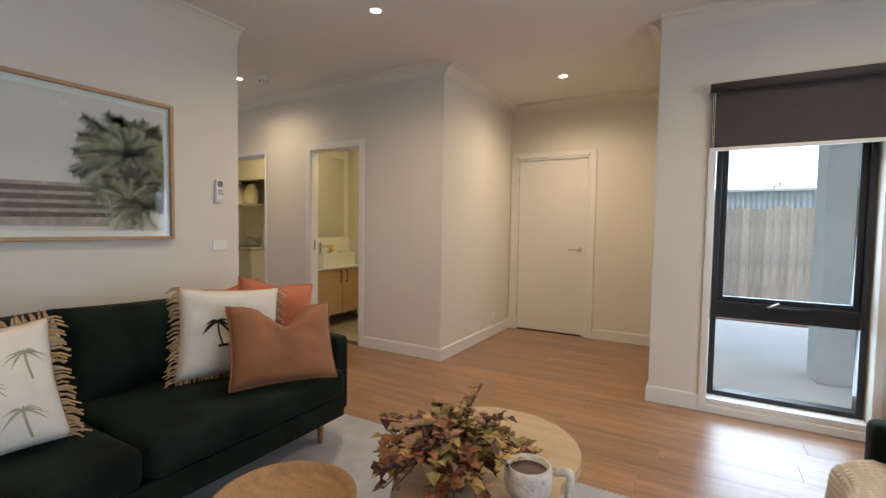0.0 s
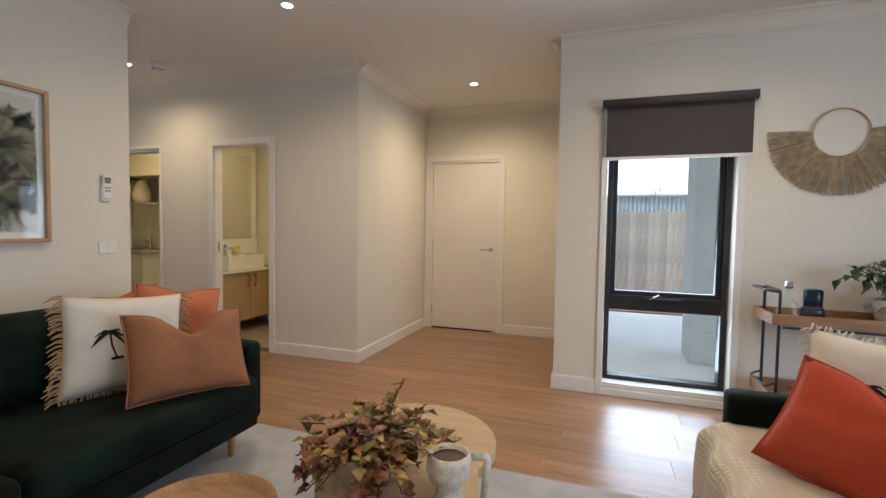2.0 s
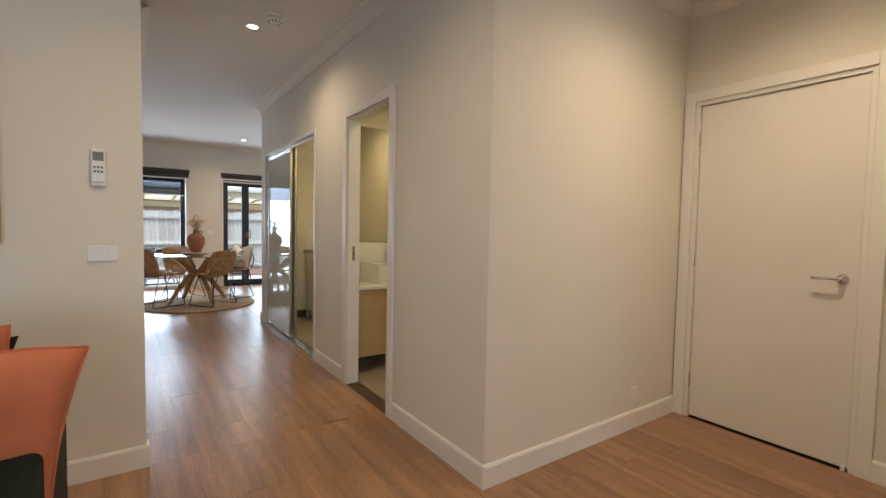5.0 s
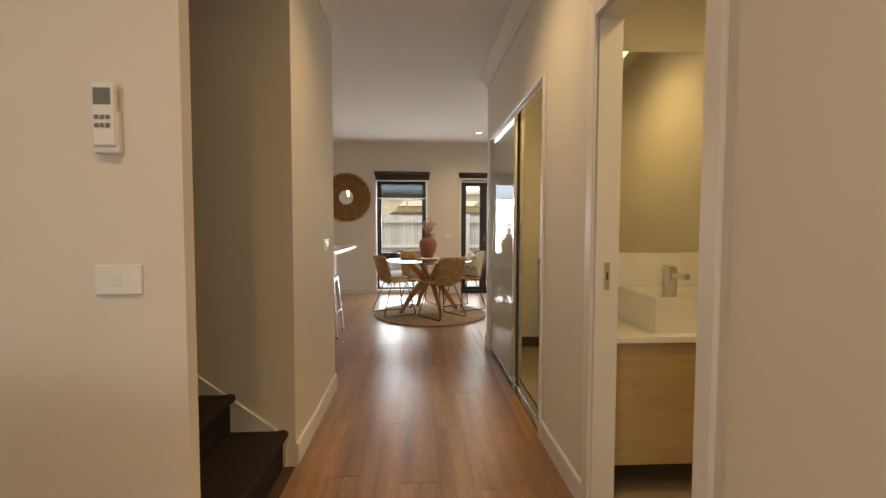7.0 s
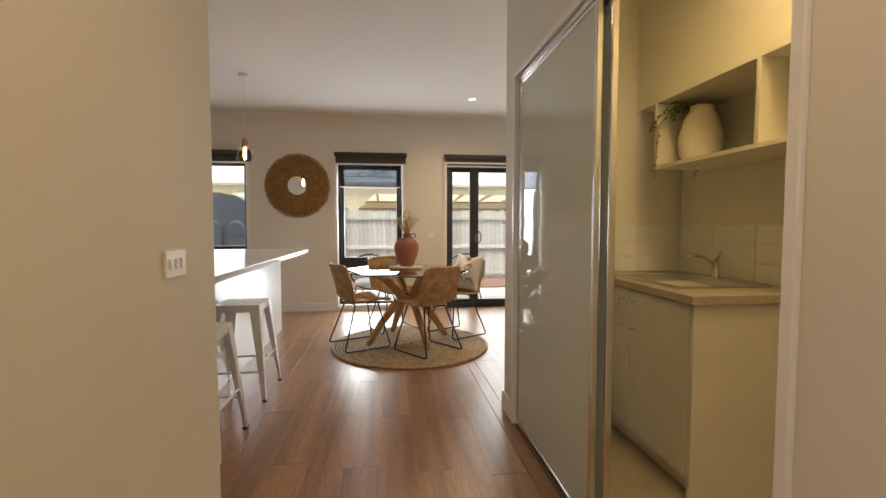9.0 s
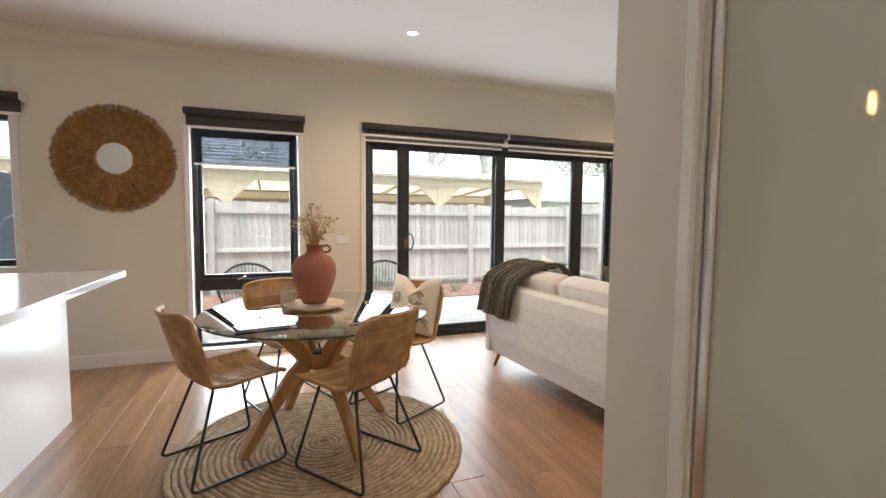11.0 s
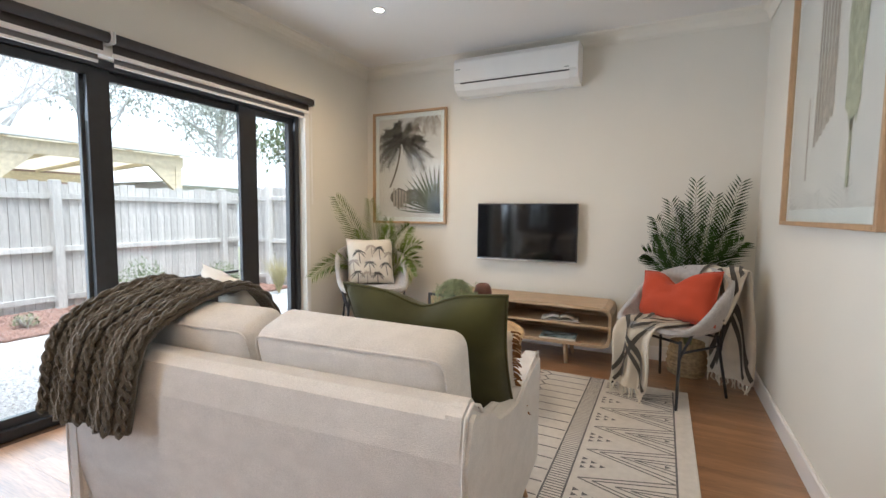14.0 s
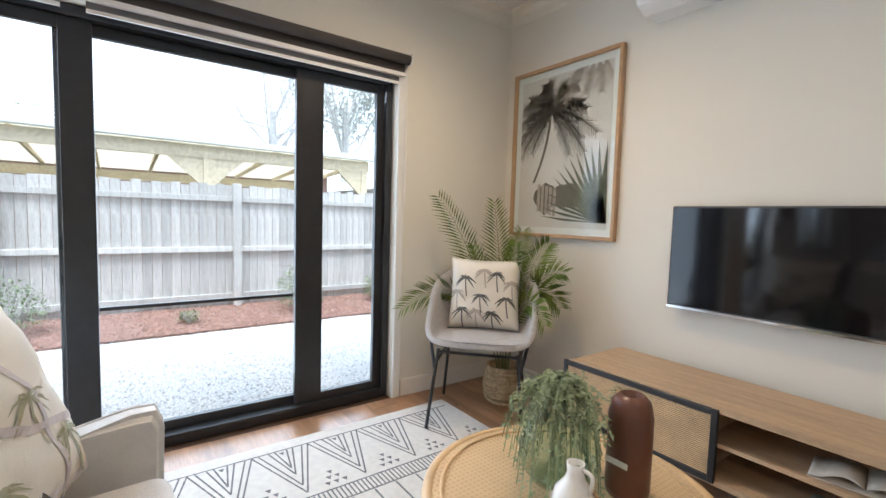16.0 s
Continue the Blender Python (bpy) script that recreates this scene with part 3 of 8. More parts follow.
def blind(axis, at, inside, lo, hi, top, drop, label, double=False):
    b = thing("roller_blind", label, "roller blind", None, "roller blinds")

    def lay(u0, u1, d0, d1, z0, z1, bev=0.0):
        a, c = sorted((at + inside * d0, at + inside * d1))
        return B((u0, u1, a, c, z0, z1) if axis == 'x' else (a, c, u0, u1, z0, z1), bevel=bev)
    ru = T([(lo, at + inside * 0.062, top - 0.032), (hi, at + inside * 0.062, top - 0.032)] if axis == 'x' else [(at + inside * 0.062, lo, top - 0.032), (at + inside * 0.062, hi, top - 0.032)], r=0.030, n=20)
    part("roll", ru, M_BLIND, b, smooth=True)
    part("cloth", lay(lo + 0.012, hi - 0.012, 0.031, 0.033, top - drop, top - 0.03), M_BLIND, b)
    part("bottom_rail", lay(lo + 0.012, hi - 0.012, 0.024, 0.040, top - drop - 0.022, top - drop), M_TRIM, b, "pale bottom rail")
    for u in (lo - 0.006, hi + 0.001):
        part("bracket", lay(u, u + 0.005, 0.001, 0.095, top - 0.065, top + 0.002), M_WHITEPL, b)
    if double:
        part("inner_cloth", lay(lo + 0.03, hi - 0.03, 0.006, 0.008, top - drop - 0.05, top - 0.03), M_SHEER, b, "grey sunscreen cloth")
        part("inner_rail", lay(lo + 0.03, hi - 0.03, 0.003, 0.012, top - drop - 0.066, top - drop - 0.05), M_TRIM, b)
    return b


M_SHEER = mat("grey_sunscreen_cloth", (0.17, 0.17, 0.18), 0.85, 0.06, 10)
blind('x', NORTH, -1, 0.01, 0.985, 2.20, 0.415, "charcoal roller blind half lowered over front window")
blind('y', WEST, 1, 1.97, 2.96, 2.20, 0.15, "charcoal roller blind rolled up over dining window")
blind('y', WEST, 1, 3.48, 5.07, 2.195, 0.105, "charcoal double roller blind rolled up over sliding doors", True)
blind('y', WEST, 1, 5.095, 6.70, 2.195, 0.105, "charcoal double roller blind rolled up over sliding doors", True)
blind('y', WEST, 1, -0.97, 0.89, 2.20, 0.15, "charcoal roller blind rolled up over kitchen window")
sc = glass("sunscreen_mesh", (0.42, 0.45, 0.50))
shp = thing("sunscreen_blind", "sheer grey sunscreen blind part lowered in the dining window", "roller blind", None)
part("cloth", B((-10.09, -10.088, 2.03, 2.87, 1.74, 2.06)), sc, shp)
part("bottom_rail", B((-10.096, -10.082, 2.03, 2.87, 1.722, 1.74)), M_TRIM, shp)
for x, y, s_ in ((0.03, NORTH - 0.06, 1.0), (WEST + 0.05, 1.985, 0.9), (WEST + 0.05, 3.50, 0.9), (WEST + 0.06, 6.685, 0.9)):
    solid("blind_chain", T([(x, y, 2.17), (x + 0.003, y, 2.17 - s_), (x + 0.009, y, 2.16 - s_), (x + 0.012, y, 2.17 - s_), (x + 0.010, y, 2.17)], r=0.0016, n=5), M_WHITEPL, "thin white bead chain hanging from the blind", "chain")

# ---- laundry and bathroom ----
ld = tagged(new("door_3"), "pair of pale glass sliding laundry doors in chrome frames, half open", "sliding door", kind="structure")
part("top_track", B((-6.255, -4.455, 3.452, 3.53, 2.018, 2.048)), M_CHROME, ld)
part("floor_track", B((-6.255, -4.455, 3.452, 3.53, 0.0, 0.012), (-6.255, -4.455, 3.485, 3.490, 0.012, 0.018)), M_CHROME, ld)
part("jamb", B((-6.265, -6.255, 3.452, 3.548, 0, 2.04), (-4.455, -4.445, 3.452, 3.548, 0, 2.04)), M_TRIM, ld)
for lo, hi, y in ((-6.25, -5.27, 3.470), (-6.18, -5.23, 3.508)):
    leaf = part("door_leaf", frame_bars(bmesh.new(), 'x', y, 0.026, lo, hi, 0.02, 2.02, 0.022), M_CHROME, ld)
    part("glass_panel", B((lo + 0.022, hi - 0.022, y - 0.004, y + 0.004, 0.042, 1.998)), M_FROST, leaf)

M_CAB = mat("cream_laminate", (0.70, 0.67, 0.60), 0.4, 0.03, 5)
M_STONE = mat("beige_laminate_top", (0.42, 0.37, 0.31), 0.35, 0.12, 60)
M_STEEL = mat("stainless_steel", (0.6, 0.6, 0.58), 0.25, 0.08, 30, metal=1.0)
lc = thing("laundry_cabinet", "cream laundry cupboard with two doors and bow handles", "cabinet")
part("carcass", B((-6.372, -5.42, 3.985, 4.575, 0.10, 0.865)), M_CAB, lc)
part("kickboard", B((-6.372, -5.46, 4.03, 4.56, 0.004, 0.10)), M_CAB, lc)
part("end_panel", B((-5.42, -5.40, 3.965, 4.575, 0.004, 0.865)), M_CAB, lc)
for lo, hi in ((-6.36, -5.905), (-5.895, -5.43)):
    d_ = part("door", B((lo, hi, 3.965, 3.984, 0.11, 0.855), bevel=0.002), M_CAB, lc)
    hx = hi - 0.05 if lo < -6 else lo + 0.05
    part("handle", T(rounded([(hx, 3.965, 0.66), (hx, 3.935, 0.66), (hx, 3.935, 0.80), (hx, 3.965, 0.80)], 0.012), r=0.005), M_CHROME, d_, "brushed bow handle")
wt = thing("laundry_bench", "beige laminate laundry bench top with inset steel sink", "bench top")
solid_top = cells(bmesh.new(), [-6.372, -6.18, -5.62, -5.385], [3.945, 4.05, 4.47, 4.575], [0.866, 0.90], lambda x, y, z: -6.18 < x < -5.62 and 4.05 < y < 4.47)
part("top", solid_top, M_STONE, wt)
sk = thing("laundry_sink", "stainless steel laundry sink with rim", "sink")
part("rim", cells(bmesh.new(), [-6.21, -6.16, -5.64, -5.59], [4.02, 4.07, 4.45, 4.50], [0.9005, 0.906], lambda x, y, z: -6.16 < x < -5.64 and 4.07 < y < 4.45), M_STEEL, sk)
part("bowl", cells(bmesh.new(), [-6.165, -6.155, -5.645, -5.635], [4.065, 4.075, 4.445, 4.455], [0.76, 0.77, 0.903], lambda x, y, z: -6.155 < x < -5.645 and 4.075 < y < 4.445 and z > 0.77), M_STEEL, sk)
tp = thing("sink_tap", "chrome single lever sink mixer tap", "tap", pose(-5.98, 4.52, 0.90))
part("body", lathe([(0.0, 0), (0.026, 0), (0.024, 0.01), (0.019, 0.02), (0.019, 0.10), (0.0, 0.10)], 16, caps=False), M_CHROME, tp, smooth=True)
part("spout", T(rounded([(0, 0, 0.06), (-0.01, -0.08, 0.13), (-0.03, -0.17, 0.12)], 0.04), r=0.010), M_CHROME, tp, smooth=True)
part("lever", T([(0, 0, 0.10), (0.02, 0.0, 0.125), (0.07, -0.03, 0.15)], r=0.007), M_CHROME, tp, smooth=True)
tile_me = B((0, 0.296, -0.006, 0, 0, 0.097), bevel=0.0015, seg=1)
tile_ob = None
splash = tagged(new("wall_tiles"), "white glazed tile splashback rows above the laundry bench", "tiles", kind="structure")
for k in range(3):
    for i in range(3):
        if tile_ob is None:
            tile_ob = part("tile", tile_me, M_WTILE, splash)
            o = tile_ob
        else:
            o = new("tile", tile_ob.data)
            o.parent = splash
        o.matrix_basis = pose(-6.372 + i * 0.30, 4.578, 0.902 + k * 0.10)
    for i in range(2):
        o = new("tile", tile_ob.data)
        o.parent = splash
        o.matrix_basis = pose(-6.378, 3.98 + i * 0.30, 0.902 + k * 0.10, 0, 0, 90)
sh = thing("open_shelf", "white open wall shelf box above the laundry bench", "shelf")
part("bottom_board", B((-6.10, -4.50, 4.22, 4.577, 1.515, 1.535)), M_CAB, sh)
part("top_board", B((-6.10, -4.50, 4.22, 4.577, 1.885, 1.905)), M_CAB, sh)
part("side_board", B((-6.12, -6.10, 4.22, 4.577, 1.515, 1.905)), M_CAB, sh)
part("divider", B((-5.41, -5.39, 4.22, 4.577, 1.535, 1.885)), M_CAB, sh)
solid("bulkhead", B((-6.378, -4.285, 4.26, 4.578, 1.906, 2.698)), M_WALL, "plain painted bulkhead above the laundry shelf", "wall", kind="structure")
solid("laundry_skirting_tile", B((-6.379, -6.370, 3.552, 3.984, 0.004, 0.10)), mat("dark_skirting_tile", (0.09, 0.07, 0.055), 0.4, 0.1), "dark skirting tiles along the laundry wall", "tiles", kind="structure")

M_OAK = mat("pale_oak_laminate", (0.50, 0.35, 0.185), 0.45, 0.07, 3, 0.02, 30, stretch=(8, 1, 8), fine=0.12)
M_CERAM = mat("white_ceramic", (0.82, 0.81, 0.78), 0.1, 0.01)
vn = thing("vanity_cabinet", "wall-hung pale oak vanity with two doors", "vanity")
part("carcass", B((-4.275, -3.86, 3.56, 4.69, 0.15, 0.705)), M_OAK, vn)
for lo, hi in ((3.562, 4.09), (4.096, 4.685)):
    d_ = part("door", B((-3.859, -3.84, lo, hi, 0.152, 0.70), bevel=0.002), M_OAK, vn)
    hy = hi - 0.05 if lo < 4 else lo + 0.05
    part("handle", T(rounded([(-3.84, hy, 0.54), (-3.805, hy, 0.54), (-3.805, hy, 0.67), (-3.84, hy, 0.67)], 0.012), r=0.006), mat("bronze_handle", (0.20, 0.13, 0.08), 0.35, 0.1, metal=0.8), d_, "bronze bow handle")
part("stone_top", B((-4.277, -3.82, 3.555, 4.695, 0.706, 0.735), bevel=0.003), M_CERAM, vn, "white stone top")
bs = thing("wash_basin", "white rectangular above-counter ceramic basin", "basin", pose(-4.06, 4.08, 0.735))
part("bowl", cells(bmesh.new(), [-0.19, -0.17, 0.17, 0.19], [-0.28, -0.26, 0.26, 0.28], [0.0, 0.03, 0.165], lambda x, y, z: abs(x) < 0.17 and abs(y) < 0.26 and z > 0.03), M_CERAM, bs)
part("overflow", lathe([(0.0, 0), (0.017, 0), (0.017, 0.004), (0, 0.004)], 14, caps=False), M_CHROME, bs).matrix_basis = pose(0.17, 0, 0.12, 0, -90, 0)
bt = thing("basin_tap", "tall square chrome basin mixer tap", "tap", pose(-4.20, 4.06, 0.90))
part("body", B((-0.022, 0.022, -0.022, 0.022, -0.165, 0.10), bevel=0.004), M_CHROME, bt)
part("spout", B((0.02, 0.14, -0.016, 0.016, 0.052, 0.082), bevel=0.004), M_CHROME, bt)
part("lever", B((-0.06, 0.025, -0.012, 0.012, 0.102, 0.112), bevel=0.003), M_CHROME, bt)
solid("vanity_mirror", B((-4.277, -4.270, 3.56, 4.58, 1.08, 2.13)), M_MIRROR, "large frameless mirror above the vanity", "mirror")
solid("wall_tiles_bath", B((-4.279, -4.273, 3.555, 4.695, 0.74, 1.075)), M_WTILE, "white tiled splashback behind the basin", "tiles", kind="structure")
cn = thing("candle_pot", "small yellow candle pot beside the tap", "candle", pose(-4.20, 4.27, 0.9))
part("pot", lathe([(0, 0), (0.032, 0), (0.036, 0.085), (0.03, 0.085), (0.0, 0.08)], 18, caps=False), M_YELL, cn, smooth=True)
part("label_band", lathe([(0.0345, 0.02), (0.0365, 0.06)], 18, caps=False), mat("pale_yellow_label", (0.8, 0.68, 0.3), 0.5, 0.05), cn)
solid("soap_ledge", B((-4.275, -4.15, 4.22, 4.34, 0.735, 0.899), bevel=0.006), M_CERAM, "white ceramic ledge behind the basin rim", "ledge")
sp = thing("sliding_door_edge", "edge of the white cavity sliding door with chrome catch", "door")
part("leaf", B((-3.82, -3.712, 3.480, 3.518, 0.01, 2.03)), M_DOOR, sp)
part("catch", B((-3.704, -3.701, 3.488, 3.510, 0.96, 1.07)), M_CHROME, sp, "chrome edge catch")
part("keyhole", B((-3.701, -3.7002, 3.495, 3.503, 1.0, 1.03)), M_DARKPL, sp)
for nm, x, y, w_ in (("bathroom_light", -3.2, 4.15, 38), ("laundry_light", -5.0, 3.95, 44)):
    dl = thing(nm, "round warm ceiling light, switched on", "ceiling light", pose(x, y, CEIL))
    part("rim", lathe([(0.06, -0.001), (0.085, -0.001), (0.08, -0.012), (0.06, -0.012), (0.06, -0.001)], 24, caps=False), M_WHITEPL, dl, smooth=True)
    part("lens", lathe([(0.0, -0.006), (0.06, -0.006)], 24, caps=False), M_LAMP, dl)
    lp = new("ceiling_lamp", bpy.data.lights.new("ceiling_lamp", 'SPOT'))
    lp.data.energy, lp.data.color = w_, (1.0, 0.70, 0.26)
    lp.data.spot_size, lp.data.spot_blend, lp.data.shadow_soft_size = radians(165), 0.8, 0.22
    lp.matrix_world = look((x, y, 2.66), (x, y, 0))

# ---- staircase ----
st = tagged(new("stairs"), "straight staircase with dark brown carpet", "stairs", kind="structure")
for i in range(13):
    y1 = 2.06 - i * 0.255
    bm = B((-4.195, -3.175, y1 - 0.255 - 0.02, y1, max(0.0, 0.19 * i - 0.06), 0.19 * (i + 1) - 0.004))
    tube(bm, [(-4.195, y1 + 0.004, 0.19 * (i + 1) - 0.024), (-3.175, y1 + 0.004, 0.19 * (i + 1) - 0.024)], 0.022, 10)
    part("step", bm, M_CARPET, st)
solid("stair_string", prism([(2.075, 0.0), (2.075, 0.155), (1.0, 0.958), (-1.2, 2.59), (-1.2, 2.3), (1.9, 0.0)], 'x', -4.1995, -4.185), M_TRIM, "sloping white painted stair string along the wall", "trim", kind="structure")
hr = thing("handrail", "chunky white square handrail on the stairwell wall", "handrail")
hb = prism([(1.42, 0.755), (1.375, 0.885), (-1.11, 2.70), (-1.16, 2.575)], 'x', -4.16, -4.06)
part("rail", hb, M_TRIM, hr)
for yy in (1.2, 0.2):
    zz = 0.80 + (1.38 - yy) * 0.731
    part("bracket", B((-4.198, -4.15, yy - 0.02, yy + 0.02, zz, zz + 0.03)), M_CHROME, hr)


# ---- soft things and foliage ----
def grid_surface(fn, nu, nv, bm=None, thickness=0.0):
    bm = bm or bmesh.new()
    vs = [[bm.verts.new(fn(i / nu, j / nv)) for j in range(nv + 1)] for i in range(nu + 1)]
    fs = [bm.faces.new((vs[i][j], vs[i + 1][j], vs[i + 1][j + 1], vs[i][j + 1])) for i in range(nu) for j in range(nv)]
    if thickness:
        bmesh.ops.recalc_face_normals(bm, faces=fs)
        bmesh.ops.solidify(bm, geom=fs, thickness=thickness)
    return bm


def cushion_point(u, v, s, w, hgt, d, chop, seed):
    """u, v from -1 to 1 over the cushion's face, s: its front (-1) or back (1)."""
    t = max(0.0, (1 - abs(u) ** 3.2)) ** 0.5 * max(0.0, (1 - abs(v) ** 3.2)) ** 0.5
    x = u * w / 2 * (1 - 0.07 * (1 - v * v))
    z = v * hgt / 2 * (1 - 0.07 * (1 - u * u))
    z -= chop * hgt * math.exp(-(u / 0.32) ** 2) * max(0.0, v) ** 1.5
    wr = noise.noise(Vector((u * 2.3 + seed, v * 2.3, s * 0.7))) * 0.018 + noise.noise(Vector((u * 6 + seed, v * 6, s))) * 0.006
    return Vector((x, s * (d / 2 * t + wr * t), z + hgt / 2))


def cushion_mesh(w, hgt, d=0.16, chop=0.0, seed=0.0, n=18):
    bm = bmesh.new()
    ring = {}

    def v(i, j, s):
        edge = i in (0, n) or j in (0, n)
        key = (i, j, 0 if edge else s)
        if key not in ring:
            ring[key] = bm.verts.new(cushion_point(2 * i / n - 1, 2 * j / n - 1, s, w, hgt, d, chop, seed))
        return ring[key]
    for s in (-1, 1):
        for i in range(n):
            for j in range(n):
                q = (v(i, j, s), v(i + 1, j, s), v(i + 1, j + 1, s), v(i, j + 1, s))
                bm.faces.new(q if s < 0 else q[::-1])
    return bm


def piping(w, hgt, chop=0.0, seed=0.0, d=0.16):
    pts = []
    n = 14
    for a, b in (((-1, -1), (1, -1)), ((1, -1), (1, 1)), ((1, 1), (-1, 1)), ((-1, 1), (-1, -1))):
        for i in range(n):
            t = i / n
            pts.append(cushion_point(a[0] + (b[0] - a[0]) * t, a[1] + (b[1] - a[1]) * t, 1, w, hgt, d, chop, seed))
    return pts


def fringe_mesh(w, hgt, length, sides, seed=0, count=46):
    r = random.Random(seed)
    bm = bmesh.new()
    edge = {'l': ((-1, -1), (-1, 1), (-1, 0)), 'r': ((1, -1), (1, 1), (1, 0)), 't': ((-1, 1), (1, 1), (0, 1)), 'b': ((-1, -1), (1, -1), (0, -1))}
    for s in sides:
        a, b, out = edge[s]
        for i in range(count):
            t = (i + r.random()) / count
            p = cushion_point(a[0] + (b[0] - a[0]) * t, a[1] + (b[1] - a[1]) * t, 1, w, hgt, 0.1, 0, 0)
            o = Vector((out[0], r.uniform(-0.35, 0.35), out[1])) + Vector((r.uniform(-0.3, 0.3), 0, r.uniform(-0.5, 0.1)))
            o.normalize()
            ln = length * r.uniform(0.7, 1.15)
            tube(bm, [p - o * 0.01, p + o * ln * 0.5, p + o * ln + Vector((0, 0, -0.3 * ln))], 0.0045, 4, taper=0.003)
    return bm


def cushion(label, material, m, w=0.48, hgt=0.48, d=0.16, chop=0.0, seed=0.0, fringe="", fringe_mat=None, pipe=None, prints=None, both=False, fringe_len=0.05):
    c = thing("cushion", label, "cushion", m, "cushions")
    part("cover", cushion_mesh(w, hgt, d, chop, seed), material, c, smooth=True)
    if pipe:
        part("piping", T(piping(w, hgt, chop, seed, d), r=0.005, n=6, closed=True), pipe, c, smooth=True)
    if fringe:
        tagged(part("fringe", fringe_mesh(w, hgt, fringe_len, fringe, int(seed * 10)), fringe_mat, c), kind="stuff")
    if prints:
        for pm, strokes in prints:
            bm = bmesh.new()
            for poly, wd in strokes:
                strip_on(bm, poly, wd, lambda u, v: cushion_point(u, v, -1, w, hgt, d, chop, seed), Vector((0, -0.0025, 0)))
            if both:
                for poly, wd in strokes:
                    strip_on(bm, poly, wd, lambda u, v: cushion_point(u, v, 1, w, hgt, d, chop, seed), Vector((0, 0.0025, 0)))
            tagged(part("print", bm, pm, c), kind="stuff")
    return c


def strip_on(bm, poly, wd, surf, lift):
    """A painted stroke: a strip of width wd (in the surface's own units) along a polyline of (u, v), laid on a surface."""
    pts = []
    for (a, b), (c, d_) in zip(poly, poly[1:]):
        k = max(1, int(math.hypot(c - a, d_ - b) / 0.07))
        pts += [(a + (c - a) * i / k, b + (d_ - b) * i / k) for i in range(k)]
    pts.append(poly[-1])
    prev = None
    n = len(pts)
    for i, (u, v) in enumerate(pts):
        a, b = pts[max(i - 1, 0)], pts[min(i + 1, n - 1)]
        dx, dy = b[0] - a[0], b[1] - a[1]
        L = math.hypot(dx, dy) or 1
        wi = wd(i / max(1, n - 1)) if callable(wd) else wd
        nx, ny = -dy / L * wi / 2, dx / L * wi / 2
        cur = [bm.verts.new(surf(max(-1, min(1, u + s * nx)), max(-1, min(1, v + s * ny))) + lift) for s in (-1, 1)]
        if prev:
            bm.faces.new((prev[0], cur[0], cur[1], prev[1]))
        prev = cur


def palm_strokes(cx, cy, size, trunk=True, fronds=9, seed=1, lean=0.12, thick=0.09):
    r = random.Random(seed)
    out = []
    if trunk:
        out.append(([(cx, cy), (cx + lean * size * 0.3, cy - size * 0.6), (cx + lean * size, cy - size * 1.25)], 0.055 * size + 0.012))
    for i in range(fronds):
        a = math.pi * (-0.12 + 1.24 * i / (fronds - 1)) + r.uniform(-0.12, 0.12)
        ln = size * r.uniform(0.55, 0.8)
        p = [(cx + ln * t * math.cos(a), cy + ln * t * math.sin(a) * 0.8 - 0.45 * size * t * t) for t in (0, 0.33, 0.66, 1.0)]
        out.append((p, lambda t, k=thick * size: k * (0.35 + 1.4 * t * (1 - t) * 1.6) * (1 - 0.7 * t * t)))
    return out


def leaf(bm, base, way, length, width, droop=0.2, up=Vector((0, 0, 1)), fold=0.15):
    """A pointed leaf of two folded halves."""
    way = Vector(way).normalized()
    side = way.cross(up)
    if side.length < 1e-3:
        side = way.orthogonal()
    side.normalize()
    nrm = side.cross(way)
    mid = base + way * length * 0.5 + nrm * length * fold * 0.3
    tip = base + way * length - Vector((0, 0, droop * length))
    b0 = bm.verts.new(base)
    m0 = bm.verts.new(mid)
    t0 = bm.verts.new(tip)
    l = bm.verts.new(base + way * length * 0.42 + side * width / 2 + nrm * length * fold)
    r = bm.verts.new(base + way * length * 0.42 - side * width / 2 + nrm * length * fold)
    bm.faces.new((b0, l, m0))
    bm.faces.new((l, t0, m0))
    bm.faces.new((b0, m0, r))
    bm.faces.new((m0, t0, r))


def palm_frond(bm_leaf, bm_stem, base, tip, arch, facing, seed, leaflet=0.15, pairs=31):
    """One feather frond: an arched rib from base to tip, thin leaflets in the plane that faces the room."""
    r = random.Random(seed)
    a, c = Vector(base), Vector(tip)
    b = a.lerp(c, 0.42)
    b.x, b.y = a.x + (c.x - a.x) * 0.30, a.y + (c.y - a.y) * 0.30
    b.z += arch
    k = 14
    pts = [a * (1 - i / k) ** 2 + b * 2 * (i / k) * (1 - i / k) + c * (i / k) ** 2 for i in range(k + 1)]
    tube(bm_stem, pts, 0.005, 5, taper=0.0012)
    face = (Vector(facing) + Vector((r.uniform(-0.5, 0.5), r.uniform(-0.2, 0.2), r.uniform(-0.2, 0.3)))).normalized()
    for i in range(pairs):
        t = 0.30 + 0.70 * (i + 0.5) / pairs
        f = t * k
        i0 = min(int(f), k - 1)
        q = pts[i0].lerp(pts[i0 + 1], f - i0)
        tan = (pts[i0 + 1] - pts[i0]).normalized()
        side = tan.cross(face)
        side.normalize()
        ln = leaflet * (0.35 + 0.75 * math.sin(math.pi * (0.15 + 0.78 * (t - 0.30) / 0.70)))
        for s in (-1, 1):
            l2 = ln * r.uniform(0.85, 1.1)
            w = (tan * (0.62 + 0.5 * t) + side * s + face * r.uniform(0.05, 0.25)).normalized()
            leaf(bm_leaf, q, w, l2, 0.0105, 0.10, up=face, fold=0.02)


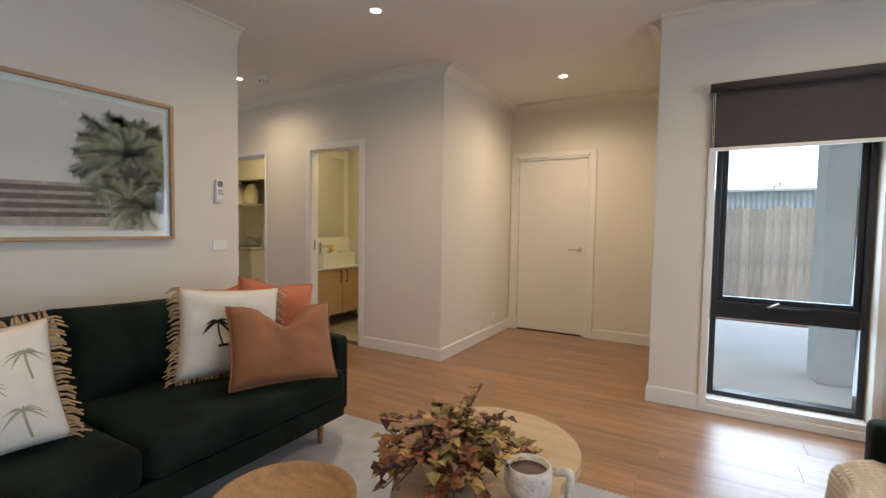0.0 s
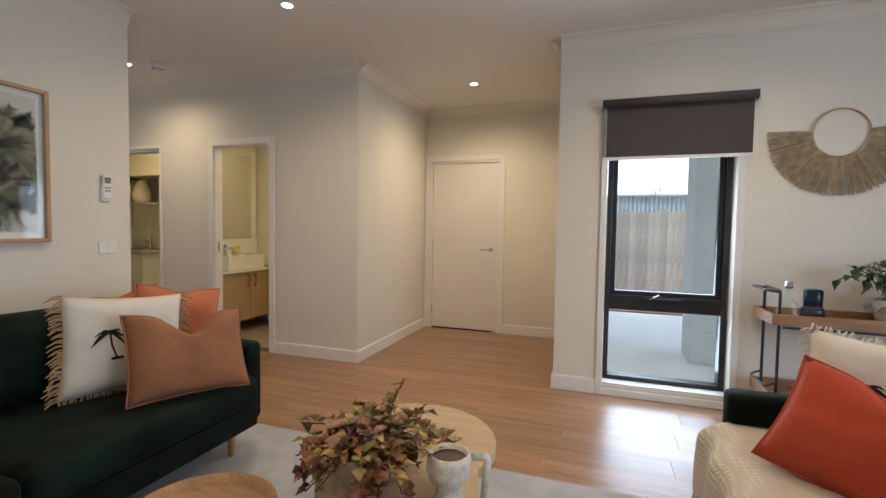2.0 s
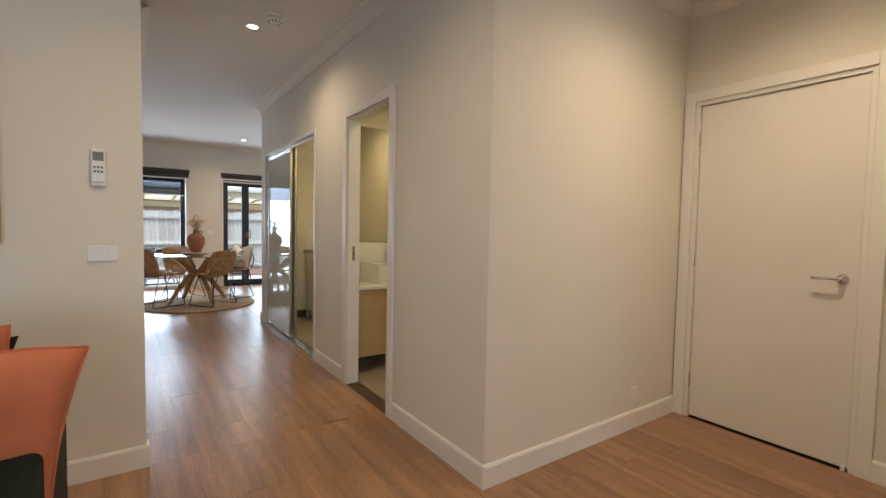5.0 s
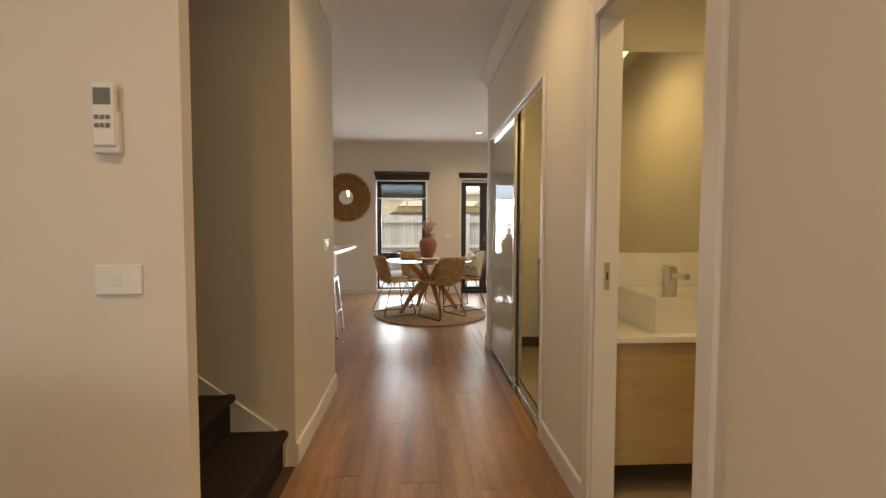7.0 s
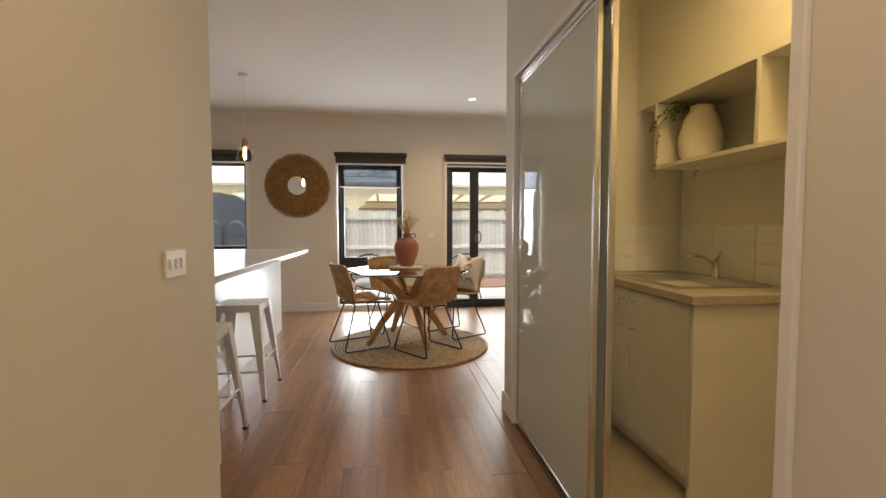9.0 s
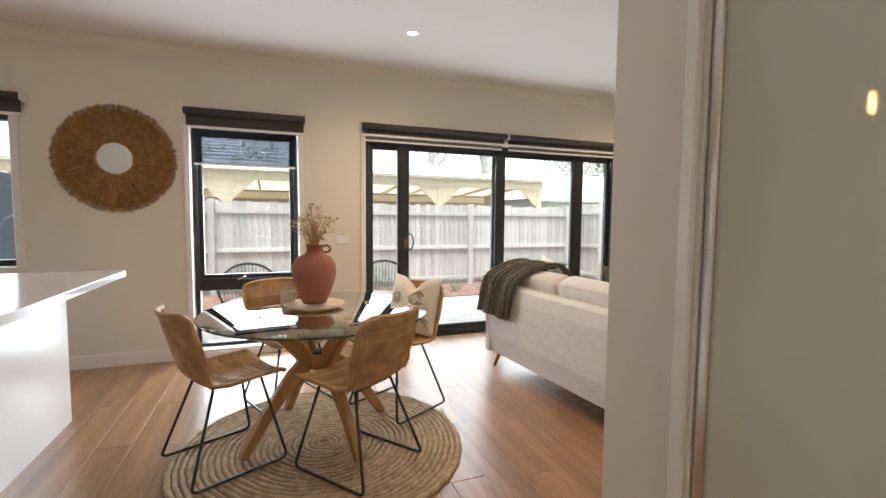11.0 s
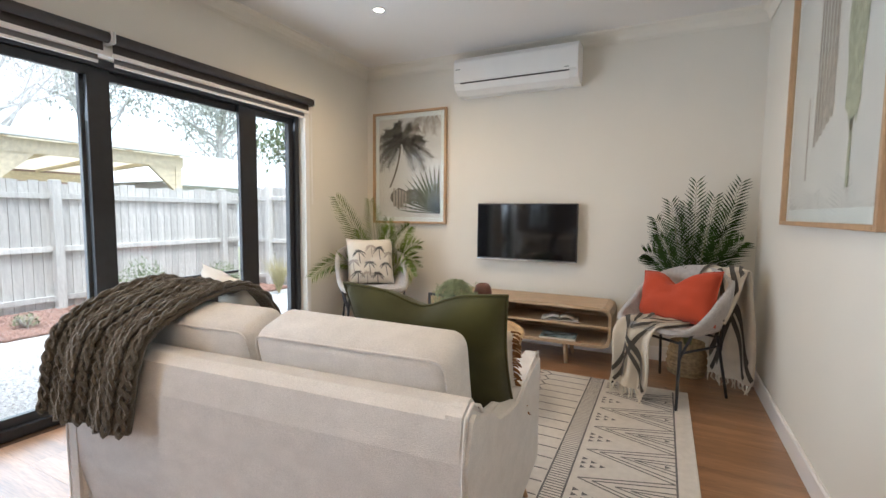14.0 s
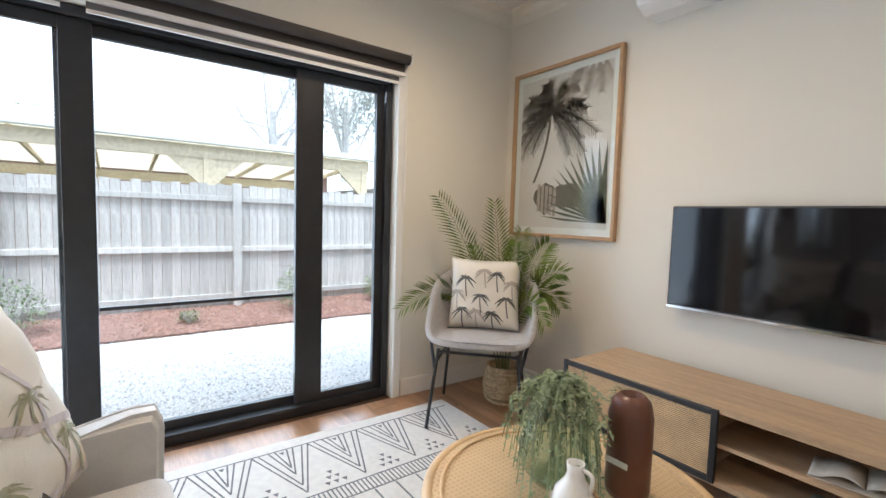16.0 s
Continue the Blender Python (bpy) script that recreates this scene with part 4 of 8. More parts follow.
def palm_plant(label, m, fronds, facing, seed, basket_label, fmat, smat):
    p = thing("potted_palm", label, "plant", m, "palms")
    bl, bs_ = bmesh.new(), bmesh.new()
    for i, (x, y, z, arch) in enumerate(fronds):
        palm_frond(bl, bs_, (0.06 * x, 0.06 * y, 0.20), (x, y, z), arch, facing, seed + i)
    part("frond", bl, fmat, p)
    part("stem", bs_, smat, p)
    part("basket", lathe([(0, 0.0), (0.105, 0.0), (0.125, 0.05), (0.13, 0.14), (0.115, 0.22), (0.118, 0.235), (0.105, 0.235), (0.10, 0.21), (0, 0.21)], 26, caps=False), M_BASKET, p, basket_label, True)
    bm = bmesh.new()
    for k in range(9):
        z = 0.015 + k * 0.026
        rr = 0.108 + 0.024 * math.sin(math.pi * min(1, z / 0.25 + 0.1))
        tube(bm, [(rr * math.cos(a * 0.21), rr * math.sin(a * 0.21), z + 0.006 * math.sin(a * 6 + k * 3)) for a in range(30)], 0.009, 5, closed=True)
    part("woven_band", bm, M_BASKET, p)
    return p


def drape(points, side, ripple=0.012, waves=3.0, phase=0.0, narrow=0.0):
    """A surface function for cloth laid along a path of points and spread along side."""
    P = [Vector(p) for p in points]
    S = Vector(side)

    def at(u, v):
        f = u * (len(P) - 1)
        i = min(int(f), len(P) - 2)
        t = f - i
        p0, p1, p2, p3 = P[max(i - 1, 0)], P[i], P[i + 1], P[min(i + 2, len(P) - 1)]
        q = 0.5 * ((2 * p1) + (p2 - p0) * t + (2 * p0 - 5 * p1 + 4 * p2 - p3) * t * t + (3 * p1 - p0 - 3 * p2 + p3) * t ** 3)
        tan = (p2 - p1).normalized()
        nrm = tan.cross(S.normalized())
        k = (v - 0.5) * (1 - narrow * u)
        hang = abs(tan.z)
        return q + S * k + nrm * (ripple * (0.25 + hang) * math.sin(v * math.pi * 2 * waves + phase + u * 2.0)) + S.normalized() * 0.012 * math.sin(u * 9 + phase)
    return at


def tassels(bm, fn, u, length, count, r, rnd):
    for i in range(count):
        v = (i + 0.5) / count
        p = fn(u, v)
        tube(bm, [p + Vector((0, 0, 0.006)), p + Vector((rnd.uniform(-.012, .012), rnd.uniform(-.012, .012), -length * 0.5)), p + Vector((rnd.uniform(-.022, .022), rnd.uniform(-.022, .022), -length * rnd.uniform(0.8, 1.1)))], r, 5, taper=r * 0.6)


M_VELVET = mat("dark_green_velvet", (0.0016, 0.0036, 0.0022), 0.7, 0.6, 5, 0.1, 250, sheen=0.02, tint=(0.0048, 0.0115, 0.0070), spec=0.12)
M_LINEN = mat("oatmeal_linen", (0.72, 0.70, 0.675), 0.95, 0.06, 14, 0.4, 300, sheen=0.1, fine=0.16, stretch=(1, 1, 1.6))
M_CREAM = mat("cream_cotton", (0.72, 0.67, 0.58), 0.92, 0.06, 8, 0.35, 420, sheen=0.2)
M_RUST = mat("rust_linen", (0.46, 0.140, 0.060), 0.9, 0.12, 6, 0.3, 450, sheen=0.06)
M_TAN = mat("tan_brown_linen", (0.30, 0.125, 0.052), 0.88, 0.14, 6, 0.3, 420, sheen=0.06)
M_RED = mat("burnt_orange_cotton", (0.46, 0.058, 0.018), 0.9, 0.1, 6, 0.3, 450, sheen=0.06)
M_OLIVE = mat("olive_green_velvet", (0.052, 0.052, 0.009), 0.8, 0.45, 4, 0.2, 300, sheen=0.10)
M_STRAW = mat("raw_straw_fringe", (0.42, 0.285, 0.15), 0.95, 0.25, 30, 0.3, 300)
M_INK = mat("black_print", (0.012, 0.012, 0.012), 0.9, 0.1)
M_SAGE = mat("sage_print", (0.34, 0.33, 0.22), 0.92, 0.15, 20)
M_TAUPE = mat("taupe_print", (0.42, 0.37, 0.32), 0.92, 0.1, 20)
M_DKPRINT = mat("charcoal_print", (0.11, 0.11, 0.10), 0.92, 0.2, 30)
M_LEG = mat("honey_oak", (0.46, 0.25, 0.095), 0.42, 0.18, 4, 0.04, 40, stretch=(6, 6, 1), fine=0.2, coat=0.1)
M_OAKTOP = mat("light_oak_veneer", (0.50, 0.355, 0.215), 0.45, 0.14, 3, 0.04, 40, stretch=(1, 9, 9), fine=0.22)
M_PINE = mat("pale_bleached_oak", (0.58, 0.44, 0.28), 0.45, 0.12, 3, 0.04, 36, stretch=(1, 8, 1), fine=0.16)
M_PALM = mat("palm_green", (0.055, 0.095, 0.016), 0.6, 0.4, 9, tint=(0.13, 0.17, 0.035), spec=0.08)
M_PALMD = mat("deep_palm_green", (0.016, 0.032, 0.008), 0.7, 0.4, 9, tint=(0.030, 0.056, 0.014), spec=0.05)
M_STEM = mat("palm_stem", (0.14, 0.15, 0.05), 0.6, 0.2)
M_BASKET = mat("woven_seagrass", (0.40, 0.29, 0.16), 0.9, 0.35, 40, 0.6, 160)
M_KNIT = mat("dark_taupe_knit", (0.085, 0.072, 0.054), 0.97, 0.25, 12, 0.9, 120, sheen=0.3)
M_RATTAN = mat("natural_rattan", (0.45, 0.275, 0.125), 0.55, 0.3, 14, 0.3, 90)
M_RATTANL = mat("pale_rattan", (0.60, 0.42, 0.225), 0.5, 0.18, 12, 0.2, 90)
M_TGLASS = glass("table_glass", (0.93, 0.97, 0.95), gain=5.0)
M_TERRA = mat("terracotta_matt", (0.33, 0.135, 0.085), 0.85, 0.1, 6, 0.15, 200)
M_FELT = mat("pale_grey_felt", (0.42, 0.40, 0.385), 0.97, 0.12, 40, 0.5, 350, sheen=0.3)


# ---- front sitting area ----
def velvet_sofa(name, label, category, m, width, seats):
    """Sofa that faces its own -y; slim arms, loose seat and back cushions, round timber legs."""
    s = thing(name, label, category, m)
    W, D = width / 2, 0.96
    part("base", B((-W + 0.09, W - 0.09, -D / 2 + 0.03, D / 2 - 0.05, 0.17, 0.29), bevel=0.015, seg=3), M_VELVET, s, smooth=True)
    for sx in (-1, 1):
        part("arm", B((sx * W - 0.055 - sx * 0.045, sx * W + 0.055 - sx * 0.045 - 0.0, -D / 2 + 0.09, D / 2 - 0.03, 0.165, 0.60), bevel=0.03, seg=4), M_VELVET, s, smooth=True)
        for sy in (-0.33, 0.36):
            part("leg", lathe([(0.014, 0), (0.022, 0.175)], 14, at=(sx * (W - 0.16), sy, 0)), M_LEG, s, "pale timber leg", True)
    part("backrest", B((-W + 0.1, W - 0.1, D / 2 - 0.16, D / 2 - 0.03, 0.17, 0.66), bevel=0.03, seg=4), M_VELVET, s, smooth=True)
    sw = (2 * W - 0.2) / seats
    for i in range(seats):
        x0 = -W + 0.1 + i * sw
        bm = B((x0 + 0.003, x0 + sw - 0.003, -D / 2, D / 2 - 0.22, 0.285, 0.445), bevel=0.05, seg=5)
        for v in bm.verts:
            v.co.z += 0.012 * noise.noise(v.co * 4) + 0.015 * math.sin(math.pi * (v.co.x - x0) / sw)
        part("seat_cushion", bm, M_VELVET, s, smooth=True)
        c = part("back_cushion", cushion_mesh(sw + 0.02, 0.46, 0.24, 0, i + 2.0), M_VELVET, s, smooth=True)
        c.matrix_basis = pose(x0 + sw / 2, D / 2 - 0.28, 0.40, -12)
    return s


velvet_sofa("velvet_sofa", "dark green velvet sofa with loose cushions and timber legs", "sofa", pose(-2.15, 0.755, 0, 0, 0, 90), 2.26, 2)
velvet_sofa("velvet_armchair", "dark green velvet armchair with slim arms", "armchair", pose(0.90, 1.42, 0, 0, 0, -90), 1.16, 1)

black_palm = [(M_INK, palm_strokes(-0.34, 0.22, 0.42, fronds=9, seed=3, lean=0.25, thick=0.16) + [([(-0.32, -0.33), (-0.12, -0.31)], 0.06)])]
cushion("cream cushion with black palm tree and straw fringe", M_CREAM, pose(-2.09, 1.36, 0.445, -14, 4, 68), 0.50, 0.46, 0.15, 0.0, 1.0, "lrb", M_STRAW, prints=black_palm)
cushion("plain tan brown rectangular linen cushion", M_TAN, pose(-1.76, 1.44, 0.445, -22, 3, 68), 0.53, 0.40, 0.17, 0.27, 2.0, pipe=M_TAN)
cushion("plain rust orange linen cushion", M_RUST, pose(-2.12, 1.66, 0.45, -10, 10, 84), 0.50, 0.46, 0.15, 0.05, 3.0, pipe=M_RUST)
cushion("plain rust orange linen cushion at the sofa's end", M_RUST, pose(-2.32, 1.58, 0.47, -14, -4, 88), 0.45, 0.42, 0.14, 0.05, 3.5, pipe=M_RUST)
grey_palms = [(M_SAGE, [s_ for k, (a, b) in enumerate(((-0.5, 0.35), (0.15, 0.1), (0.65, 0.5), (-0.35, -0.45), (0.5, -0.4))) for s_ in palm_strokes(a, b, 0.36, seed=20 + k)])]
cushion("cream cushion printed with grey palm trees", M_CREAM, pose(-1.97, 0.40, 0.445, -18, -4, 84), 0.48, 0.44, 0.16, 0.0, 4.0, "tlr", M_STRAW, prints=grey_palms)
cushion("cream cushion with black palm tree and raw cream fringe", M_CREAM, pose(0.93, 1.72, 0.44, -16, 4, -28), 0.54, 0.44, 0.15, 0.0, 5.0, "tl", M_CREAM, prints=black_palm, fringe_len=0.03)
cushion("burnt orange ribbed cushion", M_RED, pose(0.72, 1.42, 0.455, -34, 12, -37), 0.56, 0.38, 0.18, 0.16, 6.0, pipe=M_RED)
th = thing("throw_blanket", "cream waffle throw folded over the armchair's seat", "throw blanket", None)
fn = drape([(0.92, 1.6, 0.475), (0.70, 1.58, 0.480), (0.50, 1.56, 0.478), (0.405, 1.55, 0.44), (0.385, 1.54, 0.34), (0.38, 1.53, 0.20)], (0.05, 0.72, 0), 0.010, 2.5)
part("cloth", grid_surface(fn, 40, 36, thickness=0.012), weave("cream_waffle_weave", (0.66, 0.59, 0.46), (0.42, 0.36, 0.27), 300, 0.97, 0.8, 0.2, 0.5), th, smooth=True)
bm = bmesh.new()
tassels(bm, fn, 1.0, 0.05, 26, 0.004, random.Random(4))
part("fringe", bm, M_CREAM, th)

M_RUGF = weave("pale_grey_wool", (0.47, 0.47, 0.485), (0.36, 0.37, 0.40), 640, 0.98, 0.6, 0.2, 0.5, 0.26)
rug = thing("floor_rug", "pale grey woven wool rug under the coffee tables", "rug", None)
bm = bmesh.new()
box(bm, -2.55, 1.10, -1.6, 2.09, 0.0005, 0.010, 0.003, 1)
part("rug_base", bm, M_RUGF, rug)
bm = bmesh.new()
for i in range(150):
    x = -2.55 + 3.65 * (i + 0.5) / 150
    box(bm, x - 0.004, x + 0.004, 2.089, 2.102, 0.001, 0.008)
part("bound_edge", bm, M_RUGF, rug)


def round_table(label, m, r, hgt, top_mat, lip=0.0):
    t = thing("coffee_table", label, "coffee table", m, "nesting tables")
    prof = [(0.0, hgt - 0.03), (r - 0.01, hgt - 0.03), (r, hgt - 0.022), (r, hgt - 0.004), (r - 0.004, hgt), (0, hgt)]
    part("top", lathe(prof, 56, caps=False), top_mat, t)
    for k in range(3):
        a = k * 2.094 + 0.5
        part("leg", T([(r * 0.9 * math.cos(a), r * 0.9 * math.sin(a), 0.0), (r * 0.62 * math.cos(a), r * 0.62 * math.sin(a), hgt - 0.03)], r=0.014, n=12, taper=0.02), top_mat, t, smooth=True)
    return t


M_TABLE = mat("pale_birch", (0.55, 0.40, 0.235), 0.45, 0.1, 4, 0.03, 40, stretch=(1, 8, 1), fine=0.12)
pb = thing("coffee_table", "pebble-shaped pale timber coffee table on round legs", "coffee table", pose(0, 0, 0.011))
outline = [(-0.69 + 0.345 * math.cos(a * 0.0524), 1.475 + 0.345 * math.sin(a * 0.0524)) for a in range(-8, 76)]
outline += [(-0.54 + 0.27 * math.cos(a * 0.0524), 1.10 + 0.27 * math.sin(a * 0.0524)) for a in range(70, 116)]
tb = prism(outline, 'z', 0.365, 0.40)
bmesh.ops.bevel(tb, geom=[e for e in tb.edges if abs(e.verts[0].co.z - e.verts[1].co.z) < 0.001], offset=0.005, segments=2, affect='EDGES')
part("top", tb, M_TABLE, pb)
for lx, ly in ((-0.92, 1.55), (-0.48, 1.62), (-0.46, 0.98)):
    part("leg", lathe([(0.02, 0.0), (0.028, 0.364)], 18, at=(lx, ly, 0)), M_TABLE, pb, smooth=True)
round_table("lower round pale timber nesting table", pose(-1.10, 0.84, 0.011), 0.24, 0.33, M_TABLE)
M_TRAY = mat("carved_mango_wood", (0.40, 0.225, 0.10), 0.5, 0.2, 6, 0.15, 60, stretch=(1, 6, 1), fine=0.25)
tr = thing("wooden_tray", "round carved mango wood tray with raised rim", "tray", pose(-1.10, 0.86, 0.342))
part("dish", lathe([(0.0, 0.0), (0.19, 0.0), (0.215, 0.012), (0.222, 0.045), (0.210, 0.048), (0.195, 0.022), (0.185, 0.014), (0.0, 0.014)], 56, caps=False), M_TRAY, tr, smooth=True)
part("rim_bead", lathe([(0.196, 0.024), (0.201, 0.032), (0.207, 0.032)], 56, caps=False), M_TRAY, tr, smooth=True)

M_STONEW = mat("speckled_stoneware", (0.62, 0.58, 0.51), 0.55, 0.25, 30, 0.3, 120)
pt = thing("stoneware_jug", "speckled cream stoneware jug with handle", "jug", pose(-0.41, 1.13, 0.412))
part("body", lathe([(0.0, 0), (0.05, 0), (0.042, 0.02), (0.036, 0.05), (0.045, 0.065), (0.062, 0.08), (0.068, 0.105), (0.066, 0.14), (0.064, 0.152), (0.056, 0.154), (0.055, 0.13), (0.0, 0.125)], 36, caps=False), M_STONEW, pt, smooth=True)
part("handle", T(rounded([(0.062, 0.03, 0.135), (0.110, 0.045, 0.140), (0.100, 0.04, 0.0)], 0.02), r=0.012, n=10), M_STONEW, pt, smooth=True)
part("dark_inside", lathe([(0.0, 0.136), (0.056, 0.136)], 28, caps=False), mat("dark_brown_glaze", (0.06, 0.03, 0.022), 0.4, 0.2), pt, "dark brown glazed inside")
M_AUT = [mat("rust_leaf", (0.26, 0.105, 0.04), 0.6, 0.45, 20), mat("dark_red_leaf", (0.075, 0.026, 0.016), 0.6, 0.4, 20), mat("olive_leaf", (0.24, 0.18, 0.05), 0.6, 0.4, 20), mat("gold_leaf", (0.50, 0.34, 0.12), 0.6, 0.3, 20), mat("dusty_pink_leaf", (0.38, 0.22, 0.15), 0.6, 0.3, 20)]
vs_ = thing("leafy_arrangement", "vase of brown, rust and olive dried leaves", "plant", pose(-0.665, 1.16, 0.412) @ Matrix.Scale(1.12, 4))
part("vase", lathe([(0, 0), (0.035, 0), (0.045, 0.05), (0.04, 0.09), (0.03, 0.10), (0.0, 0.095)], 22, caps=False), M_DKPRINT, vs_, smooth=True)
rnd = random.Random(11)
bms = [bmesh.new() for _ in M_AUT]
stem = bmesh.new()
for i in range(130):
    a = rnd.uniform(0, 6.28)
    sp_ = rnd.uniform(0.1, 1.0)
    tip = Vector((math.cos(a) * sp_ * 0.235, math.sin(a) * sp_ * 0.235, -0.01 + rnd.uniform(0.01, 0.17) + 0.05 * (1 - sp_)))
    if i < 4:
        tip = Vector((0.0 + 0.02 * i, 0.05, 0.20 + 0.03 * i))
    base = Vector((tip.x * 0.15, tip.y * 0.15, 0.10))
    tube(stem, [base, base.lerp(tip, 0.5) + Vector((0, 0, 0.03)), tip], 0.0022, 4)
    kind = rnd.choice((0, 0, 1, 2, 2, 3, 3, 4)) if i >= 4 else 3
    for k in range(13):
        t = 0.25 + 0.78 * k / 13
        q = base.lerp(tip, t) + Vector((0, 0, 0.12 * t * (1 - t)))
        wy = Vector((rnd.uniform(-1, 1), rnd.uniform(-1, 1), rnd.uniform(-0.3, 0.8)))
        leaf(bms[kind if rnd.random() < 0.7 else rnd.randrange(5)], q, wy, rnd.uniform(0.030, 0.050) * (0.7 if i < 4 else 1), rnd.uniform(0.026, 0.040) * (0.7 if i < 4 else 1), 0.15)
for bm, mm in zip(bms, M_AUT):
    part("foliage", bm, mm, vs_)
part("stem", stem, M_AUT[1], vs_)


M_OAKFRAME = mat("honey_oak_frame", (0.50, 0.32, 0.175), 0.45, 0.12, 3, 0.04, 36, stretch=(1, 8, 1), fine=0.16)
M_PICGLASS = glass("picture_glass", gain=0.45)


def framed_print(name, label, m, w, hgt, ground_mat, shapes, frame_mat=None, mount=0.035):
    """A framed picture hung on a wall, facing its own -y; shapes: (material, list of flat outlines in metres from the centre)."""
    f = thing(name, label, "picture", m, "framed prints")
    fw, dp = 0.022, 0.038
    bars = bmesh.new()
    frame_bars(bars, 'x', -dp / 2 - 0.002, dp, -w / 2, w / 2, -hgt / 2, hgt / 2, fw)
    part("frame", bars, frame_mat or M_OAKFRAME, f, "honey oak frame")
    part("mount", B((-w / 2 + fw, w / 2 - fw, -0.012, -0.004, -hgt / 2 + fw, hgt / 2 - fw)), M_WHITEPL, f)
    iw, ih = w / 2 - fw - mount, hgt / 2 - fw - mount
    part("print", B((-iw, iw, -0.0135, -0.012, -ih, ih)), ground_mat, f)
    for k, (mm, outlines) in enumerate(shapes):
        bm = bmesh.new()
        for o in outlines:
            vs2 = [bm.verts.new((max(-iw, min(iw, x)), -0.0142 - k * 0.0006, max(-ih, min(ih, z)))) for x, z in o]
            if len(vs2) > 2 and all(abs(x) < iw + 0.03 and abs(z) < ih + 0.03 for x, z in o):
                try:
                    bm.faces.new(vs2)
                except ValueError:
                    pass
        part("image_shape", bm, mm, f)
    gp = part("glazing", B((-w / 2 + fw, w / 2 - fw, -0.020, -0.0185, -hgt / 2 + fw, hgt / 2 - fw)), M_PICGLASS, f)
    gp.visible_shadow = False
    return f


def frond_outlines(cx, cz, r, n, seed, lo=-0.3, hi=3.44, droop=0.55, blade=0.10, spray=10):
    g = random.Random(seed)
    out = []
    for i in range(n):
        a = lo + (hi - lo) * i / max(1, n - 1) + g.uniform(-0.15, 0.15)
        ln = r * g.uniform(0.7, 1.05)
        pts = [(cx + ln * t * math.cos(a), cz + ln * t * math.sin(a) - droop * ln * t * t) for t in [k / spray for k in range(spray + 1)]]
        for k in range(1, spray):
            (x0, z0), (x1, z1) = pts[k], pts[k + 1]
            for s in (-1, 1):
                th_ = math.atan2(z1 - z0, x1 - x0) + s * 0.75
                L = blade * r * 4 * (0.5 + 0.5 * math.sin(math.pi * k / spray)) * g.uniform(0.7, 1.2)
                tx, tz = x0 + L * math.cos(th_), z0 + L * math.sin(th_) - 0.25 * L
                wx, wz = -math.sin(th_) * 0.0030 * r * 4, math.cos(th_) * 0.0030 * r * 4
                out.append([(x0 - wx, z0 - wz), (x0 + wx, z0 + wz), (tx, tz)])
        for (x0, z0), (x1, z1) in zip(pts, pts[1:]):
            out.append([(x0, z0 - 0.004), (x1, z1 - 0.004), (x1, z1 + 0.004), (x0, z0 + 0.004)])
    return out


def blob(cx, cz, rx, rz, seed, n=16):
    g = random.Random(seed)
    return [(cx + rx * math.cos(6.283 * i / n) * g.uniform(0.8, 1.1), cz + rz * math.sin(6.283 * i / n) * g.uniform(0.8, 1.1)) for i in range(n)]


G1 = mat("print_pale_pink_grey", (0.66, 0.62, 0.59), 0.6, 0.06, 3)
G2 = mat("print_dark_sepia", (0.060, 0.052, 0.044), 0.6, 0.35, 30)
G3 = mat("print_mid_sepia", (0.15, 0.125, 0.10), 0.6, 0.35, 40)
G4 = mat("print_light_sepia", (0.40, 0.34, 0.29), 0.6, 0.25, 30)
G5 = mat("print_green_grey", (0.13, 0.135, 0.085), 0.6, 0.35, 25)
G7 = mat("print_pale_green", (0.36, 0.36, 0.25), 0.6, 0.3, 30)
G6 = mat("print_door_wood", (0.33, 0.135, 0.035), 0.6, 0.25, 12, stretch=(8, 1, 1))
steps_ = [[(-0.55, -0.15 - 0.045 * k), (0.30, -0.13 - 0.05 * k), (0.30, -0.155 - 0.05 * k), (-0.55, -0.185 - 0.045 * k)] for k in range(4)]
arch = [(-0.40 + 0.085 * math.cos(a * 0.314), 0.10 + 0.10 * math.sin(a * 0.314)) for a in range(11)] + [(-0.485, -0.14), (-0.315, -0.14)]
framed_print("framed_print", "framed photograph of palm, stone steps and arched door", pose(SOFA_WALL, 1.012, 1.566, 0, 0, 90), 1.26, 0.885, G1, [
    (G4, [[(-0.6, -0.13), (0.25, -0.11), (0.25, -0.36), (-0.6, -0.36)]]), (G3, steps_), (G6, [arch]),
    (G2, [blob(0.38, -0.02, 0.18, 0.32, 5, 40)]), (G5, frond_outlines(0.36, 0.10, 0.34, 24, 8, -0.9, 4.0, 0.22, 0.06, 26)),
    (G7, frond_outlines(0.37, 0.08, 0.30, 20, 9, -1.0, 4.2, 0.25, 0.05, 24)), (G2, frond_outlines(0.40, -0.12, 0.22, 16, 10, -1.4, 4.6, 0.3, 0.06, 20)),
    (G7, frond_outlines(0.36, -0.20, 0.20, 16, 12, -1.5, 4.6, 0.2, 0.06, 20)), (G5, frond_outlines(0.47, -0.25, 0.18, 12, 13, 0.2, 3.2, 0.2, 0.07, 18))])

